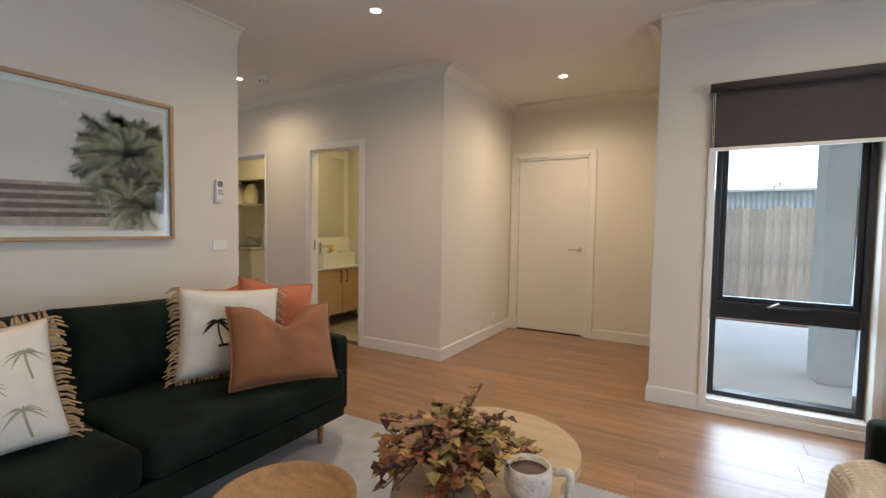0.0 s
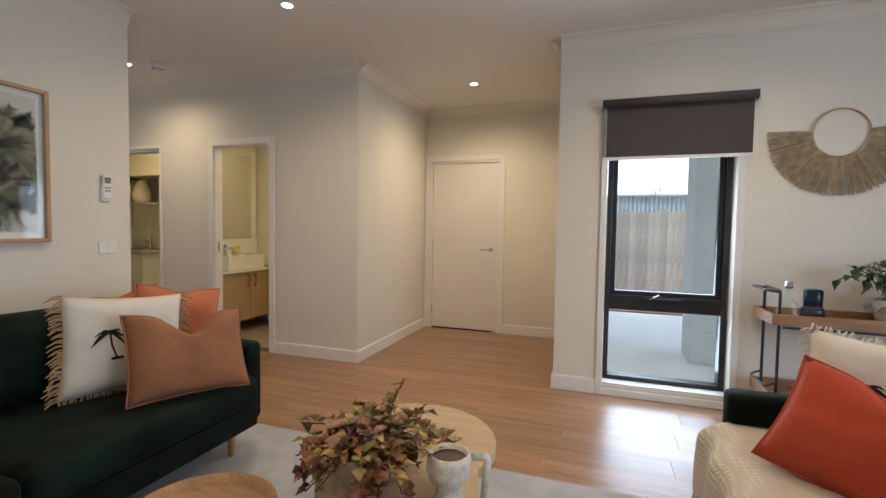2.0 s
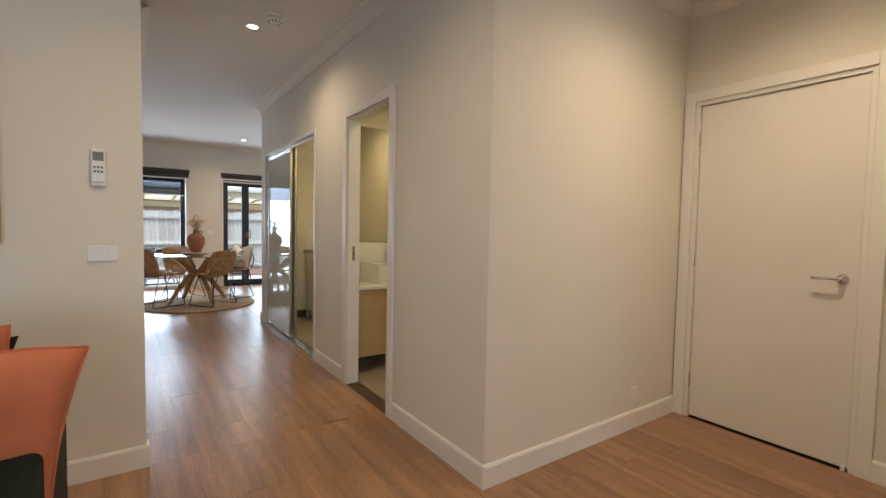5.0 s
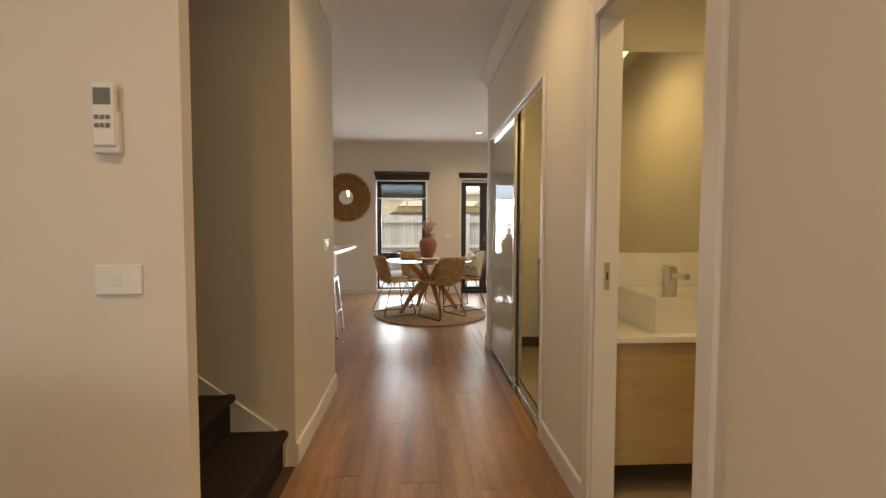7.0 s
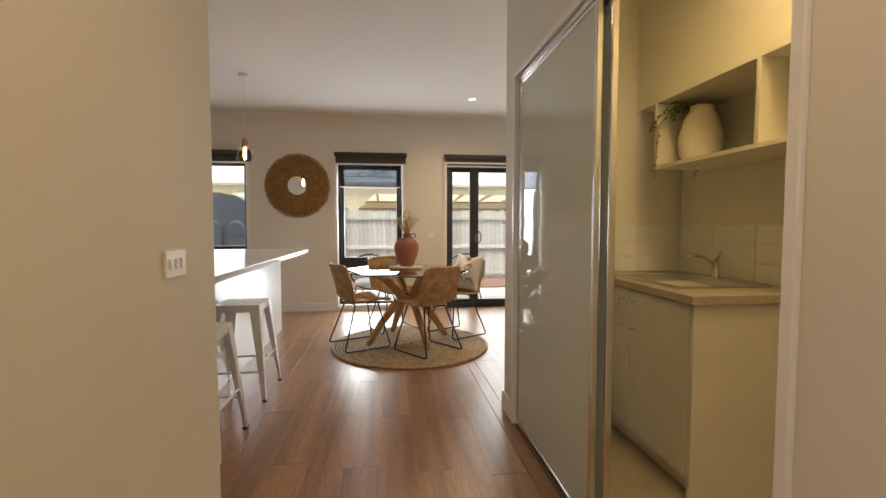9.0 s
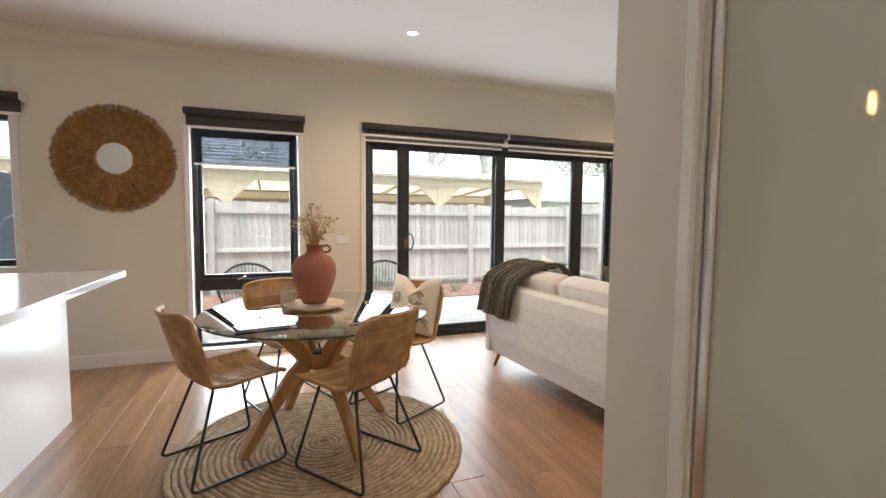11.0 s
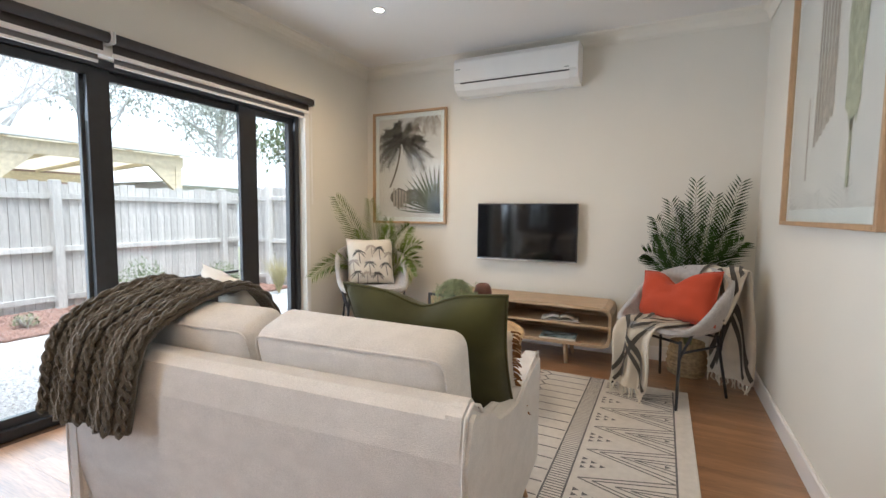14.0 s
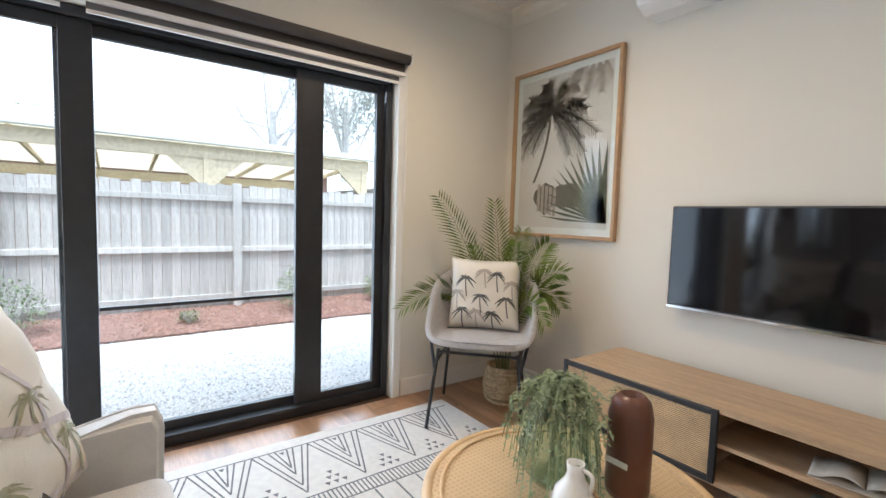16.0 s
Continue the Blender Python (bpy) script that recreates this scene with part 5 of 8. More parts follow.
# macrame fan and bar cart
mf = thing("wall_hanging", "straw fringe fan on a round hoop hung on the wall", "wall hanging", pose(1.46, NORTH - 0.012, 1.895))
part("hoop", T([(0.155 * math.cos(a * 0.157), 0, 0.155 * math.sin(a * 0.157)) for a in range(40)], r=0.005, n=6, closed=True), M_RATTAN, mf, smooth=True)
M_RAFFIA = mat("natural_raffia", (0.40, 0.325, 0.215), 0.95, 0.3, 30, 0.2, 200)
bm = bmesh.new()
rnd = random.Random(5)
for i in range(260):
    a = math.pi + 0.02 - 0.10 + (math.pi + 0.20) * (i + rnd.random()) / 260
    r1 = 0.395 + rnd.uniform(-0.012, 0.012)
    c, s_ = math.cos(a), math.sin(a)
    y = rnd.uniform(-0.012, 0.004)
    tube(bm, [(0.155 * c, y, 0.155 * s_), (0.27 * c, y - 0.006, 0.27 * s_), (r1 * c, y, r1 * s_ - 0.006)], 0.0036, 4, taper=0.0022)
part("raffia_fringe", bm, M_RAFFIA, mf)
part("wrapping", T([(0.157 * math.cos(a), -0.002, 0.157 * math.sin(a)) for a in [math.pi - 0.05 + (math.pi + 0.1) * k / 40 for k in range(41)]], r=0.010, n=8), M_RAFFIA, mf, smooth=True)

bc = thing("bar_cart", "black steel bar cart with timber trays", "bar cart", pose(1.50, 3.22, 0))
for x in (-0.44, 0.44):
    part("side_frame", T(rounded([(x, -0.13, 0.04), (x, -0.13, 0.895), (x, 0.13, 0.895), (x, 0.13, 0.04)], 0.02, 3), r=0.009, n=8), M_BLACK, bc)
    part("push_bar", T(rounded([(x, -0.13, 0.885), (x * 1.16, -0.13, 0.895), (x * 1.16, 0.13, 0.895), (x, 0.13, 0.885)], 0.02, 3), r=0.008, n=8), M_BLACK, bc)
    part("lower_bar", T(rounded([(x, -0.13, 0.33), (x * 1.14, -0.13, 0.30), (x * 1.14, 0.13, 0.30), (x, 0.13, 0.33)], 0.02, 3), r=0.007, n=8), M_BLACK, bc)
    for y in (-0.13, 0.13):
        w_ = part("castor", lathe([(0.0, -0.012), (0.026, -0.012), (0.028, 0.0), (0.026, 0.012), (0, 0.012)], 16, caps=False), M_BLACK, bc)
        w_.matrix_basis = pose(x, y, 0.029, 90)
M_CARTW = mat("red_brown_timber", (0.32, 0.165, 0.075), 0.5, 0.2, 4, 0.05, 40, stretch=(1, 8, 8), fine=0.25)
for z in (0.70, 0.22):
    t_ = part("tray", B((-0.47, 0.47, -0.16, 0.16, z, z + 0.012)), M_CARTW, bc)
    part("tray_edge", B((-0.49, 0.49, -0.175, -0.158, z - 0.01, z + 0.055), (-0.49, 0.49, 0.158, 0.175, z - 0.01, z + 0.055), (-0.49, -0.47, -0.158, 0.158, z - 0.01, z + 0.055), (0.47, 0.49, -0.158, 0.158, z - 0.01, z + 0.055), bevel=0.002, seg=1), M_CARTW, t_)
    part("rail", T([(-0.44, -0.18, z - 0.02), (0.44, -0.18, z - 0.02)], r=0.008), M_BLACK, bc)
M_CLEAR = glass("clear_glassware", (0.93, 0.95, 0.95))
M_BLUE = glass("smoky_blue_glass", (0.12, 0.22, 0.32))
dc = thing("decanter", "clear ribbed glass decanter with metal stopper", "decanter", pose(1.13, 3.17, 0.713))
part("bottle", lathe([(0, 0), (0.065, 0), (0.068, 0.03), (0.05, 0.10), (0.022, 0.13), (0.020, 0.20), (0.024, 0.205)], 16, caps=False), M_CLEAR, dc)
part("stopper", lathe([(0, 0.19), (0.019, 0.19), (0.022, 0.205), (0.022, 0.235), (0, 0.238)], 14, caps=False), M_CHROME, dc)
cf = thing("water_carafe", "smoky blue glass carafe with tumbler lid", "carafe", pose(1.255, 3.17, 0.713))
part("jug", lathe([(0, 0), (0.05, 0), (0.062, 0.03), (0.060, 0.07), (0.046, 0.095), (0.043, 0.11)], 24, caps=False), glass("pale_grey_glass", (0.42, 0.50, 0.56)), cf, smooth=True)
part("tumbler", lathe([(0.047, 0.09), (0.049, 0.13), (0.048, 0.185), (0.040, 0.192), (0.0, 0.192)], 24, caps=False), M_BLUE, cf, smooth=True)
gl = thing("cocktail_glass", "clear stemmed coupe glass", "glass", pose(1.53, 3.14, 0.713))
part("bowl", lathe([(0, 0), (0.028, 0), (0.004, 0.008), (0.004, 0.07), (0.03, 0.085), (0.042, 0.12)], 20, caps=False), M_CLEAR, gl, smooth=True)
M_IVY = mat("dark_glossy_leaf", (0.020, 0.050, 0.022), 0.35, 0.4, 12, tint=(0.04, 0.10, 0.045))
ip = thing("potted_plant", "trailing dark green plant in a pale pot", "plant", pose(1.66, 3.22, 0.713) @ Matrix.Scale(1.2, 4))
part("pot", lathe([(0, 0), (0.06, 0), (0.075, 0.12), (0.068, 0.12), (0.06, 0.10), (0, 0.10)], 24, caps=False), M_STONEW, ip, smooth=True)
bl, bs_ = bmesh.new(), bmesh.new()
rnd = random.Random(8)
for i in range(26):
    a = rnd.uniform(0, 6.28)
    out_ = rnd.uniform(0.10, 0.30)
    up_ = rnd.uniform(-0.08, 0.20)
    p0 = Vector((0, 0, 0.10))
    p1 = Vector((math.cos(a) * out_ * 0.5, math.sin(a) * out_ * 0.25, 0.16 + max(0, up_)))
    p2 = Vector((math.cos(a) * out_, max(-0.18, min(0.16, math.sin(a) * out_ * 0.5)), 0.12 + up_))
    tube(bs_, [p0, p1, p2], 0.0025, 4)
    for k in range(7):
        t = 0.35 + 0.65 * k / 6
        q = p0 * (1 - t) ** 2 + p1 * 2 * t * (1 - t) + p2 * t * t
        leaf(bl, q, (rnd.uniform(-1, 1), rnd.uniform(-1, 0.4), rnd.uniform(-0.6, 0.5)), rnd.uniform(0.045, 0.085), rnd.uniform(0.028, 0.045), 0.25)
part("foliage", bl, M_IVY, ip)
part("stem", bs_, M_STEM, ip)
bl, bs_ = bmesh.new(), bmesh.new()
pl = thing("shelf_plant", "cream urn with trailing green plant on laundry shelf", "plant", pose(-5.95, 4.38, 1.535))
part("urn", lathe([(0, 0), (0.075, 0), (0.105, 0.05), (0.11, 0.13), (0.085, 0.23), (0.055, 0.275), (0.055, 0.30), (0.045, 0.30), (0.045, 0.27), (0, 0.26)], 28, caps=False), M_CREAM, pl, smooth=True)
rnd = random.Random(21)
for i in range(9):
    a = math.pi + rnd.uniform(-0.9, 1.4)
    dn = rnd.uniform(0.05, 0.42)
    o = rnd.uniform(0.14, 0.24)
    P4 = [Vector((0, 0, 0.29)), Vector((math.cos(a) * o * 0.6, math.sin(a) * o * 0.6, 0.33)), Vector((math.cos(a) * o, math.sin(a) * o, 0.22)), Vector((math.cos(a) * o * 1.1, math.sin(a) * o * 1.1, 0.25 - dn))]
    tube(bs_, P4, 0.002, 4)
    for k in range(22):
        f = k / 22 * 2.99
        i0 = int(f)
        q = P4[i0].lerp(P4[i0 + 1], f - i0)
        leaf(bl, q, (rnd.uniform(-1, 1), rnd.uniform(-1, 1), rnd.uniform(-0.5, 0.5)), 0.028, 0.02, 0.1)
part("foliage", bl, M_PALM, pl)
part("stem", bs_, M_STEM, pl)


# ---- dining area ----
DC = (-8.21, 2.90)
jr = thing("round_rug", "round natural jute rug braided in rings", "rug", pose(-8.10, 2.913, 0.001))
part("disc", lathe([(0.0, 0.0), (0.735, 0.0), (0.735, 0.008), (0.0, 0.008)], 64, caps=False), M_BASKET, jr)
M_JUTE = mat("braided_jute", (0.42, 0.32, 0.21), 0.97, 0.3, 30, 0.7, 140)
for k in range(24):
    r_ = 0.750 - k * 0.031
    if r_ < 0.02:
        break
    bm = bmesh.new()
    n = max(16, int(r_ * 120))
    tube(bm, [(r_ * (1 + 0.004 * math.sin(a * 2.4 + k)) * math.cos(6.283 * a / n), r_ * (1 + 0.004 * math.sin(a * 2.4 + k)) * math.sin(6.283 * a / n), 0.009 + 0.0025 * math.sin(a * 1.9 + k * 2)) for a in range(n)], 0.0145 if k else 0.018, 5, closed=True)
    part("braid", bm, M_JUTE, jr, smooth=True)

dt = thing("dining_table", "round glass dining table on crossed honey oak legs", "dining table", pose(DC[0], DC[1], 0.02, 0, 0, 22))
part("glass_top", lathe([(0.0, 0.715), (0.612, 0.715), (0.620, 0.719), (0.620, 0.724), (0.614, 0.727), (0.0, 0.727)], 72, caps=False), M_TGLASS, dt, "clear round glass top", True)
part("glass_edge", lathe([(0.6195, 0.7165), (0.6212, 0.721), (0.6195, 0.7255)], 72, caps=False), mat("green_glass_edge", (0.04, 0.09, 0.08), 0.1, 0.05), dt, "greenish polished edge")
for k in range(4):
    a = k * 90
    path = [(0.43, 0.0), (0.30, 0.20), (0.155, 0.375), (0.075, 0.44), (0.13, 0.52), (0.24, 0.63), (0.35, 0.712)]
    wid = [0.024, 0.030, 0.038, 0.05, 0.040, 0.034, 0.030]
    bm = bmesh.new()
    rings = []
    for i, ((rr, zz), ww) in enumerate(zip(path, wid)):
        p, q = path[max(i - 1, 0)], path[min(i + 1, len(path) - 1)]
        tx, tz = q[0] - p[0], q[1] - p[1]
        L_ = math.hypot(tx, tz)
        nx, nz = -tz / L_, tx / L_
        rings.append([bm.verts.new(v) for v in ((rr + nx * ww, -0.022, max(0, zz + nz * ww)), (rr + nx * ww, 0.022, max(0, zz + nz * ww)), (rr - nx * ww, 0.022, max(0.0, zz - nz * ww)), (rr - nx * ww, -0.022, max(0.0, zz - nz * ww)))])
    for A, C in zip(rings, rings[1:]):
        for j in range(4):
            bm.faces.new((A[j], A[(j + 1) % 4], C[(j + 1) % 4], C[j]))
    bm.faces.new(rings[0][::-1])
    bm.faces.new(rings[-1])
    bmesh.ops.bevel(bm, geom=[e for e in bm.edges], offset=0.004, segments=2, affect='EDGES')
    g = part("leg", bm, M_LEG, dt, smooth=False)
    g.matrix_basis = pose(0, 0, 0, 0, 0, a)
part("hub", lathe([(0, 0.40), (0.075, 0.40), (0.085, 0.43), (0.075, 0.475), (0, 0.475)], 20, caps=False), M_LEG, dt)
part("hub_cap", lathe([(0, 0.476), (0.04, 0.476), (0.035, 0.49), (0, 0.49)], 20, caps=False), M_BLACK, dt)


def chair_point(u, v):
    """The woven shell of the chair: u across (-1..1), v from the front of the seat to the top of the back; the chair faces -y."""
    path = [(-0.225, 0.435), (-0.20, 0.452), (-0.08, 0.448), (0.06, 0.436), (0.14, 0.445), (0.19, 0.50), (0.222, 0.60), (0.25, 0.70), (0.275, 0.785), (0.285, 0.80)]
    f = v * (len(path) - 1)
    i = min(int(f), len(path) - 2)
    t = f - i
    y = path[i][0] + (path[i + 1][0] - path[i][0]) * t
    z = path[i][1] + (path[i + 1][1] - path[i][1]) * t
    half = 0.23 * (1 - 0.35 * max(0.0, (v - 0.80) / 0.2) ** 2) * (1 - 0.10 * max(0, (0.12 - v) / 0.12) ** 2) * (0.97 - 0.06 * math.sin(math.pi * min(1, max(0, (v - 0.35) / 0.3))))
    back = max(0.0, min(1.0, (v - 0.42) / 0.2))
    return Vector((u * half, y - 0.055 * u * u * back, z + 0.022 * u * u * (1 - back)))


proto = thing("dining_chair", "woven rattan dining chair with black steel sled legs", "chair", pose(0, 0, 0), "dining chairs")
bm = bmesh.new()
NS = 36
for i in range(NS):
    u = -1 + 2 * (i + 0.5) / NS
    tube(bm, [chair_point(u, k / 20) + Vector((0, 0, 0.0025 * math.sin(k * 1.7 + i * 3.14))) for k in range(21)], 0.0056, 5)
tagged(part("woven_shell", bm, M_RATTAN, proto), "natural woven rattan", kind="stuff")
bm = bmesh.new()
for v in (0.03, 0.10, 0.18, 0.26, 0.34, 0.42, 0.48, 0.54, 0.60, 0.76, 0.82, 0.88, 0.94):
    tube(bm, [chair_point(-1 + k / 8, v) for k in range(17)], 0.0058, 5)
part("cross_weave", bm, M_RATTAN, proto)
rim = [chair_point(-1, k / 18) for k in range(19)] + [chair_point(-1 + k / 5, 1.0) for k in range(1, 10)] + [chair_point(1, 1 - k / 18) for k in range(19)] + [chair_point(1 - k / 5, 0.0) for k in range(1, 10)]
part("rim", T(rim, r=0.011, n=8, closed=True), M_RATTAN, proto, smooth=True)
for sx in (-1, 1):
    part("sled_leg", T(rounded([(sx * 0.13, -0.13, 0.432), (sx * 0.225, -0.22, 0.0075), (sx * 0.225, 0.24, 0.0075), (sx * 0.13, 0.10, 0.425)], 0.035, 5), r=0.0075, n=8), M_BLACK, proto, smooth=True)
part("cross_bar", T([(-0.13, -0.13, 0.428), (0.13, -0.13, 0.428)], r=0.007), M_BLACK, proto)
part("cross_bar", T([(-0.13, 0.10, 0.422), (0.13, 0.10, 0.422)], r=0.007), M_BLACK, proto)


proto.matrix_basis = pose(-8.10, 2.42, 0.022, 0, 0, -154)
copy_thing(proto, pose(-7.84, 3.06, 0.022, 0, 0, -53))
m_c = pose(-8.44, 3.42, 0.022, 0, 0, 30)
copy_thing(proto, m_c)
copy_thing(proto, pose(-8.75, 2.76, 0.022, 0, 0, 114))
leafy = [(M_SAGE, [s_ for k, (a, b) in enumerate(((-0.5, 0.3), (0.3, 0.45), (-0.1, -0.35), (0.6, -0.4), (-0.65, -0.6))) for s_ in palm_strokes(a, b, 0.5, False, 7, seed=40 + k, thick=0.22)]),
         (mat("ochre_print", (0.36, 0.27, 0.12), 0.9, 0.1), palm_strokes(0.1, 0.0, 0.35, False, 5, seed=60, thick=0.25))]
cushion("cream cushion printed with large green leaves", M_CREAM, m_c @ pose(0, 0.115, 0.462, -14), 0.44, 0.40, 0.14, 0.22, 7.0, prints=leafy, both=True)

pv = thing("terracotta_vase", "matt terracotta vase with small ring handle", "vase", pose(-8.27, 2.885, 0.777) @ Matrix.Diagonal((1.28, 1.28, 1.17, 1)))
part("body", lathe([(0, 0), (0.050, 0), (0.060, 0.02), (0.088, 0.10), (0.098, 0.15), (0.095, 0.19), (0.075, 0.225), (0.040, 0.243), (0.032, 0.255), (0.034, 0.282), (0.038, 0.286), (0.030, 0.287), (0.026, 0.25), (0, 0.24)], 44, caps=False), M_TERRA, pv, smooth=True)
part("handle", T([(0, 0.052 + 0.020 * math.cos(a * 0.45), 0.265 + 0.017 * math.sin(a * 0.45)) for a in range(14)], r=0.006, n=7, closed=True), M_TERRA, pv, smooth=True)
dp = thing("wooden_plate", "pale timber plate under the vase", "plate", pose(-8.27, 2.885, 0.7475) @ Matrix.Diagonal((1.12, 1.12, 1.4, 1)))
part("dish", lathe([(0, 0), (0.11, 0), (0.15, 0.012), (0.153, 0.020), (0.145, 0.020), (0.105, 0.010), (0, 0.010)], 44, caps=False), M_PINE, dp, smooth=True)
solid("paper_notecard", B((-8.385, -8.377, 2.70, 2.78, 0.7475, 0.835)), M_CREAM, "small cream card standing on the table", "card", pose(0, 0, 0))
M_DRY = mat("dried_flower_cream", (0.62, 0.52, 0.36), 0.9, 0.2, 20)
M_DRYB = mat("dried_flower_tan", (0.42, 0.27, 0.11), 0.9, 0.25, 20)
df = thing("dried_flowers", "spray of cream and tan dried flowers", "flowers", pose(-8.27, 2.885, 1.09) @ Matrix.Scale(1.2, 4))
b1, b2, b3 = bmesh.new(), bmesh.new(), bmesh.new()
rnd = random.Random(31)
for i in range(46):
    a = rnd.uniform(0, 6.28)
    sp_ = rnd.uniform(0.2, 1.0)
    tip = Vector((math.cos(a) * sp_ * 0.11, math.sin(a) * sp_ * 0.11, rnd.uniform(0.06, 0.20) * (1.15 - 0.4 * sp_)))
    tube(b3, [Vector((0, 0, -0.03)), tip * 0.5 + Vector((0, 0, 0.02)), tip], 0.0014, 4)
    for k in range(6):
        leaf(b1 if rnd.random() < 0.55 else b2, tip + Vector((rnd.uniform(-.015, .015), rnd.uniform(-.015, .015), rnd.uniform(-.02, .01))), (rnd.uniform(-1, 1), rnd.uniform(-1, 1), rnd.uniform(-0.3, 1)), rnd.uniform(0.014, 0.026), rnd.uniform(0.010, 0.017), 0.1)
tagged(part("petals", b1, M_DRY, df), kind="stuff")
tagged(part("seed_heads", b2, M_DRYB, df), kind="stuff")
part("stem", b3, M_DRYB, df)

rm = thing("raffia_mirror", "round mirror framed with radiating brown raffia", "mirror", pose(WEST + 0.004, 1.47, 1.735, 0, 0, 90))
M_RAFB = mat("brown_raffia", (0.36, 0.205, 0.075), 0.9, 0.35, 25, 0.3, 200)
bm = bmesh.new()
rnd = random.Random(6)
for i in range(420):
    a = 6.2832 * (i + rnd.random()) / 420
    c, s_ = math.cos(a), math.sin(a)
    r1 = 0.435 + rnd.uniform(-0.014, 0.012)
    y = -0.006 - 0.022 * rnd.random()
    tube(bm, [(0.135 * c, y - 0.006, 0.135 * s_), (0.28 * c, y - 0.004, 0.28 * s_), (r1 * c, y, r1 * s_)], 0.0042, 4, taper=0.003)
tagged(part("raffia", bm, M_RAFB, rm), kind="stuff")
bk = part("backing", lathe([(0, 0), (0.40, 0), (0.40, 0.005), (0, 0.005)], 48, caps=False), M_RAFB, rm)
bk.matrix_basis = pose(0, 0, 0, 90)
gm = part("glass", lathe([(0, 0.034), (0.128, 0.034), (0.128, 0.038), (0, 0.038)], 48, caps=False), M_MIRROR, rm, "round mirror glass")
gm.matrix_basis = pose(0, 0, 0, 90)
part("ring", T([(0.134 * math.cos(a * 0.157), -0.036, 0.134 * math.sin(a * 0.157)) for a in range(40)], r=0.010, n=7, closed=True), M_RAFB, rm, smooth=True)

# ---- kitchen island ----
M_ISL = mat("gloss_white_laminate", (0.70, 0.71, 0.72), 0.22, 0.02, 3)
M_BENCH = mat("pale_grey_stone", (0.60, 0.60, 0.61), 0.16, 0.06, 60)
ki = thing("kitchen_island", "white kitchen island cabinet", "island bench")
part("carcass", B((-8.90, -6.05, 0.72, 1.46, 0.0, 0.884)), M_ISL, ki)
part("back_panel", B((-8.93, -6.03, 1.46, 1.485, 0.0, 0.884), bevel=0.002), M_ISL, ki)
part("end_panel", B((-8.93, -8.902, 0.72, 1.458, 0.0, 0.884), bevel=0.002), M_ISL, ki)
solid("island_benchtop", B((-8.95, -6.0, 0.68, 1.79, 0.885, 0.925), bevel=0.004), M_BENCH, "pale grey stone bench top overhanging the island", "bench top")
M_TOLIX = mat("white_powdercoat_steel", (0.72, 0.72, 0.71), 0.3, 0.03, 8)
stool = thing("bar_stool", "white pressed steel bar stool with splayed legs", "stool", pose(-7.00, 1.67, 0), "bar stools")
bm = cells(bmesh.new(), [-0.15, -0.025, 0.025, 0.15], [-0.15, -0.012, 0.012, 0.15], [0.60, 0.65], lambda x, y, z: abs(x) < 0.025 and abs(y) < 0.012)
part("seat", bm, M_TOLIX, stool)
for sx in (-1, 1):
    for sy in (-1, 1):
        g = bmesh.new()
        A = [g.verts.new((sx * x, sy * y, 0.64)) for x, y in ((0.153, 0.153), (0.085, 0.153), (0.153, 0.085))]
        C = [g.verts.new((sx * x, sy * y, 0.012)) for x, y in ((0.222, 0.202), (0.197, 0.202), (0.222, 0.180))]
        for i in range(3):
            g.faces.new((A[i], A[(i + 1) % 3], C[(i + 1) % 3], C[i]))
        g.faces.new(A)
        g.faces.new(C)
        leg = part("leg", g, M_TOLIX, stool)
        part("foot", B((sx * 0.212 - 0.013, sx * 0.212 + 0.013, sy * 0.193 - 0.013, sy * 0.193 + 0.013, 0, 0.014)), M_BLACK, leg)
    part("brace", T([(sx * 0.198, -0.18, 0.20), (sx * 0.198, 0.18, 0.20)], r=0.007), M_TOLIX, stool)
    part("brace", T([(-0.2, sx * 0.176, 0.26), (0.2, sx * 0.176, 0.26)], r=0.007), M_TOLIX, stool)
copy_thing(stool, pose(-6.17, 1.67, 0))


def pendant(x, y):
    p = thing("pendant_light", "clear glass pendant with glowing filament and timber cap", "pendant light", pose(x, y, CEIL), "pendants over the island")
    part("ceiling_rose", lathe([(0, -0.001), (0.045, -0.001), (0.045, -0.02), (0.01, -0.026), (0, -0.026)], 22, caps=False), M_WHITEPL, p, smooth=True)
    part("cord", T([(0, 0, -0.02), (0, 0, -0.66)], r=0.003), M_WHITEPL, p)
    part("cap", lathe([(0, -0.62), (0.012, -0.625), (0.030, -0.66), (0.034, -0.72), (0, -0.72)], 20, caps=False), M_LEG, p, "turned timber cap", True)
    s_ = part("glass_shade", lathe([(0.034, -0.715), (0.05, -0.74), (0.075, -0.80), (0.078, -0.83), (0.06, -0.87), (0.02, -0.885)], 28, caps=False), M_CLEAR, p, smooth=True)
    s_.visible_shadow = False
    part("bulb", lathe([(0.0, -0.72), (0.012, -0.725), (0.012, -0.75), (0.014, -0.78), (0.015, -0.81), (0.009, -0.835), (0, -0.84)], 16, caps=False), M_FIL, p, "glowing warm filament bulb", True)


pendant(-8.45, 1.27)
pendant(-7.10, 1.20)

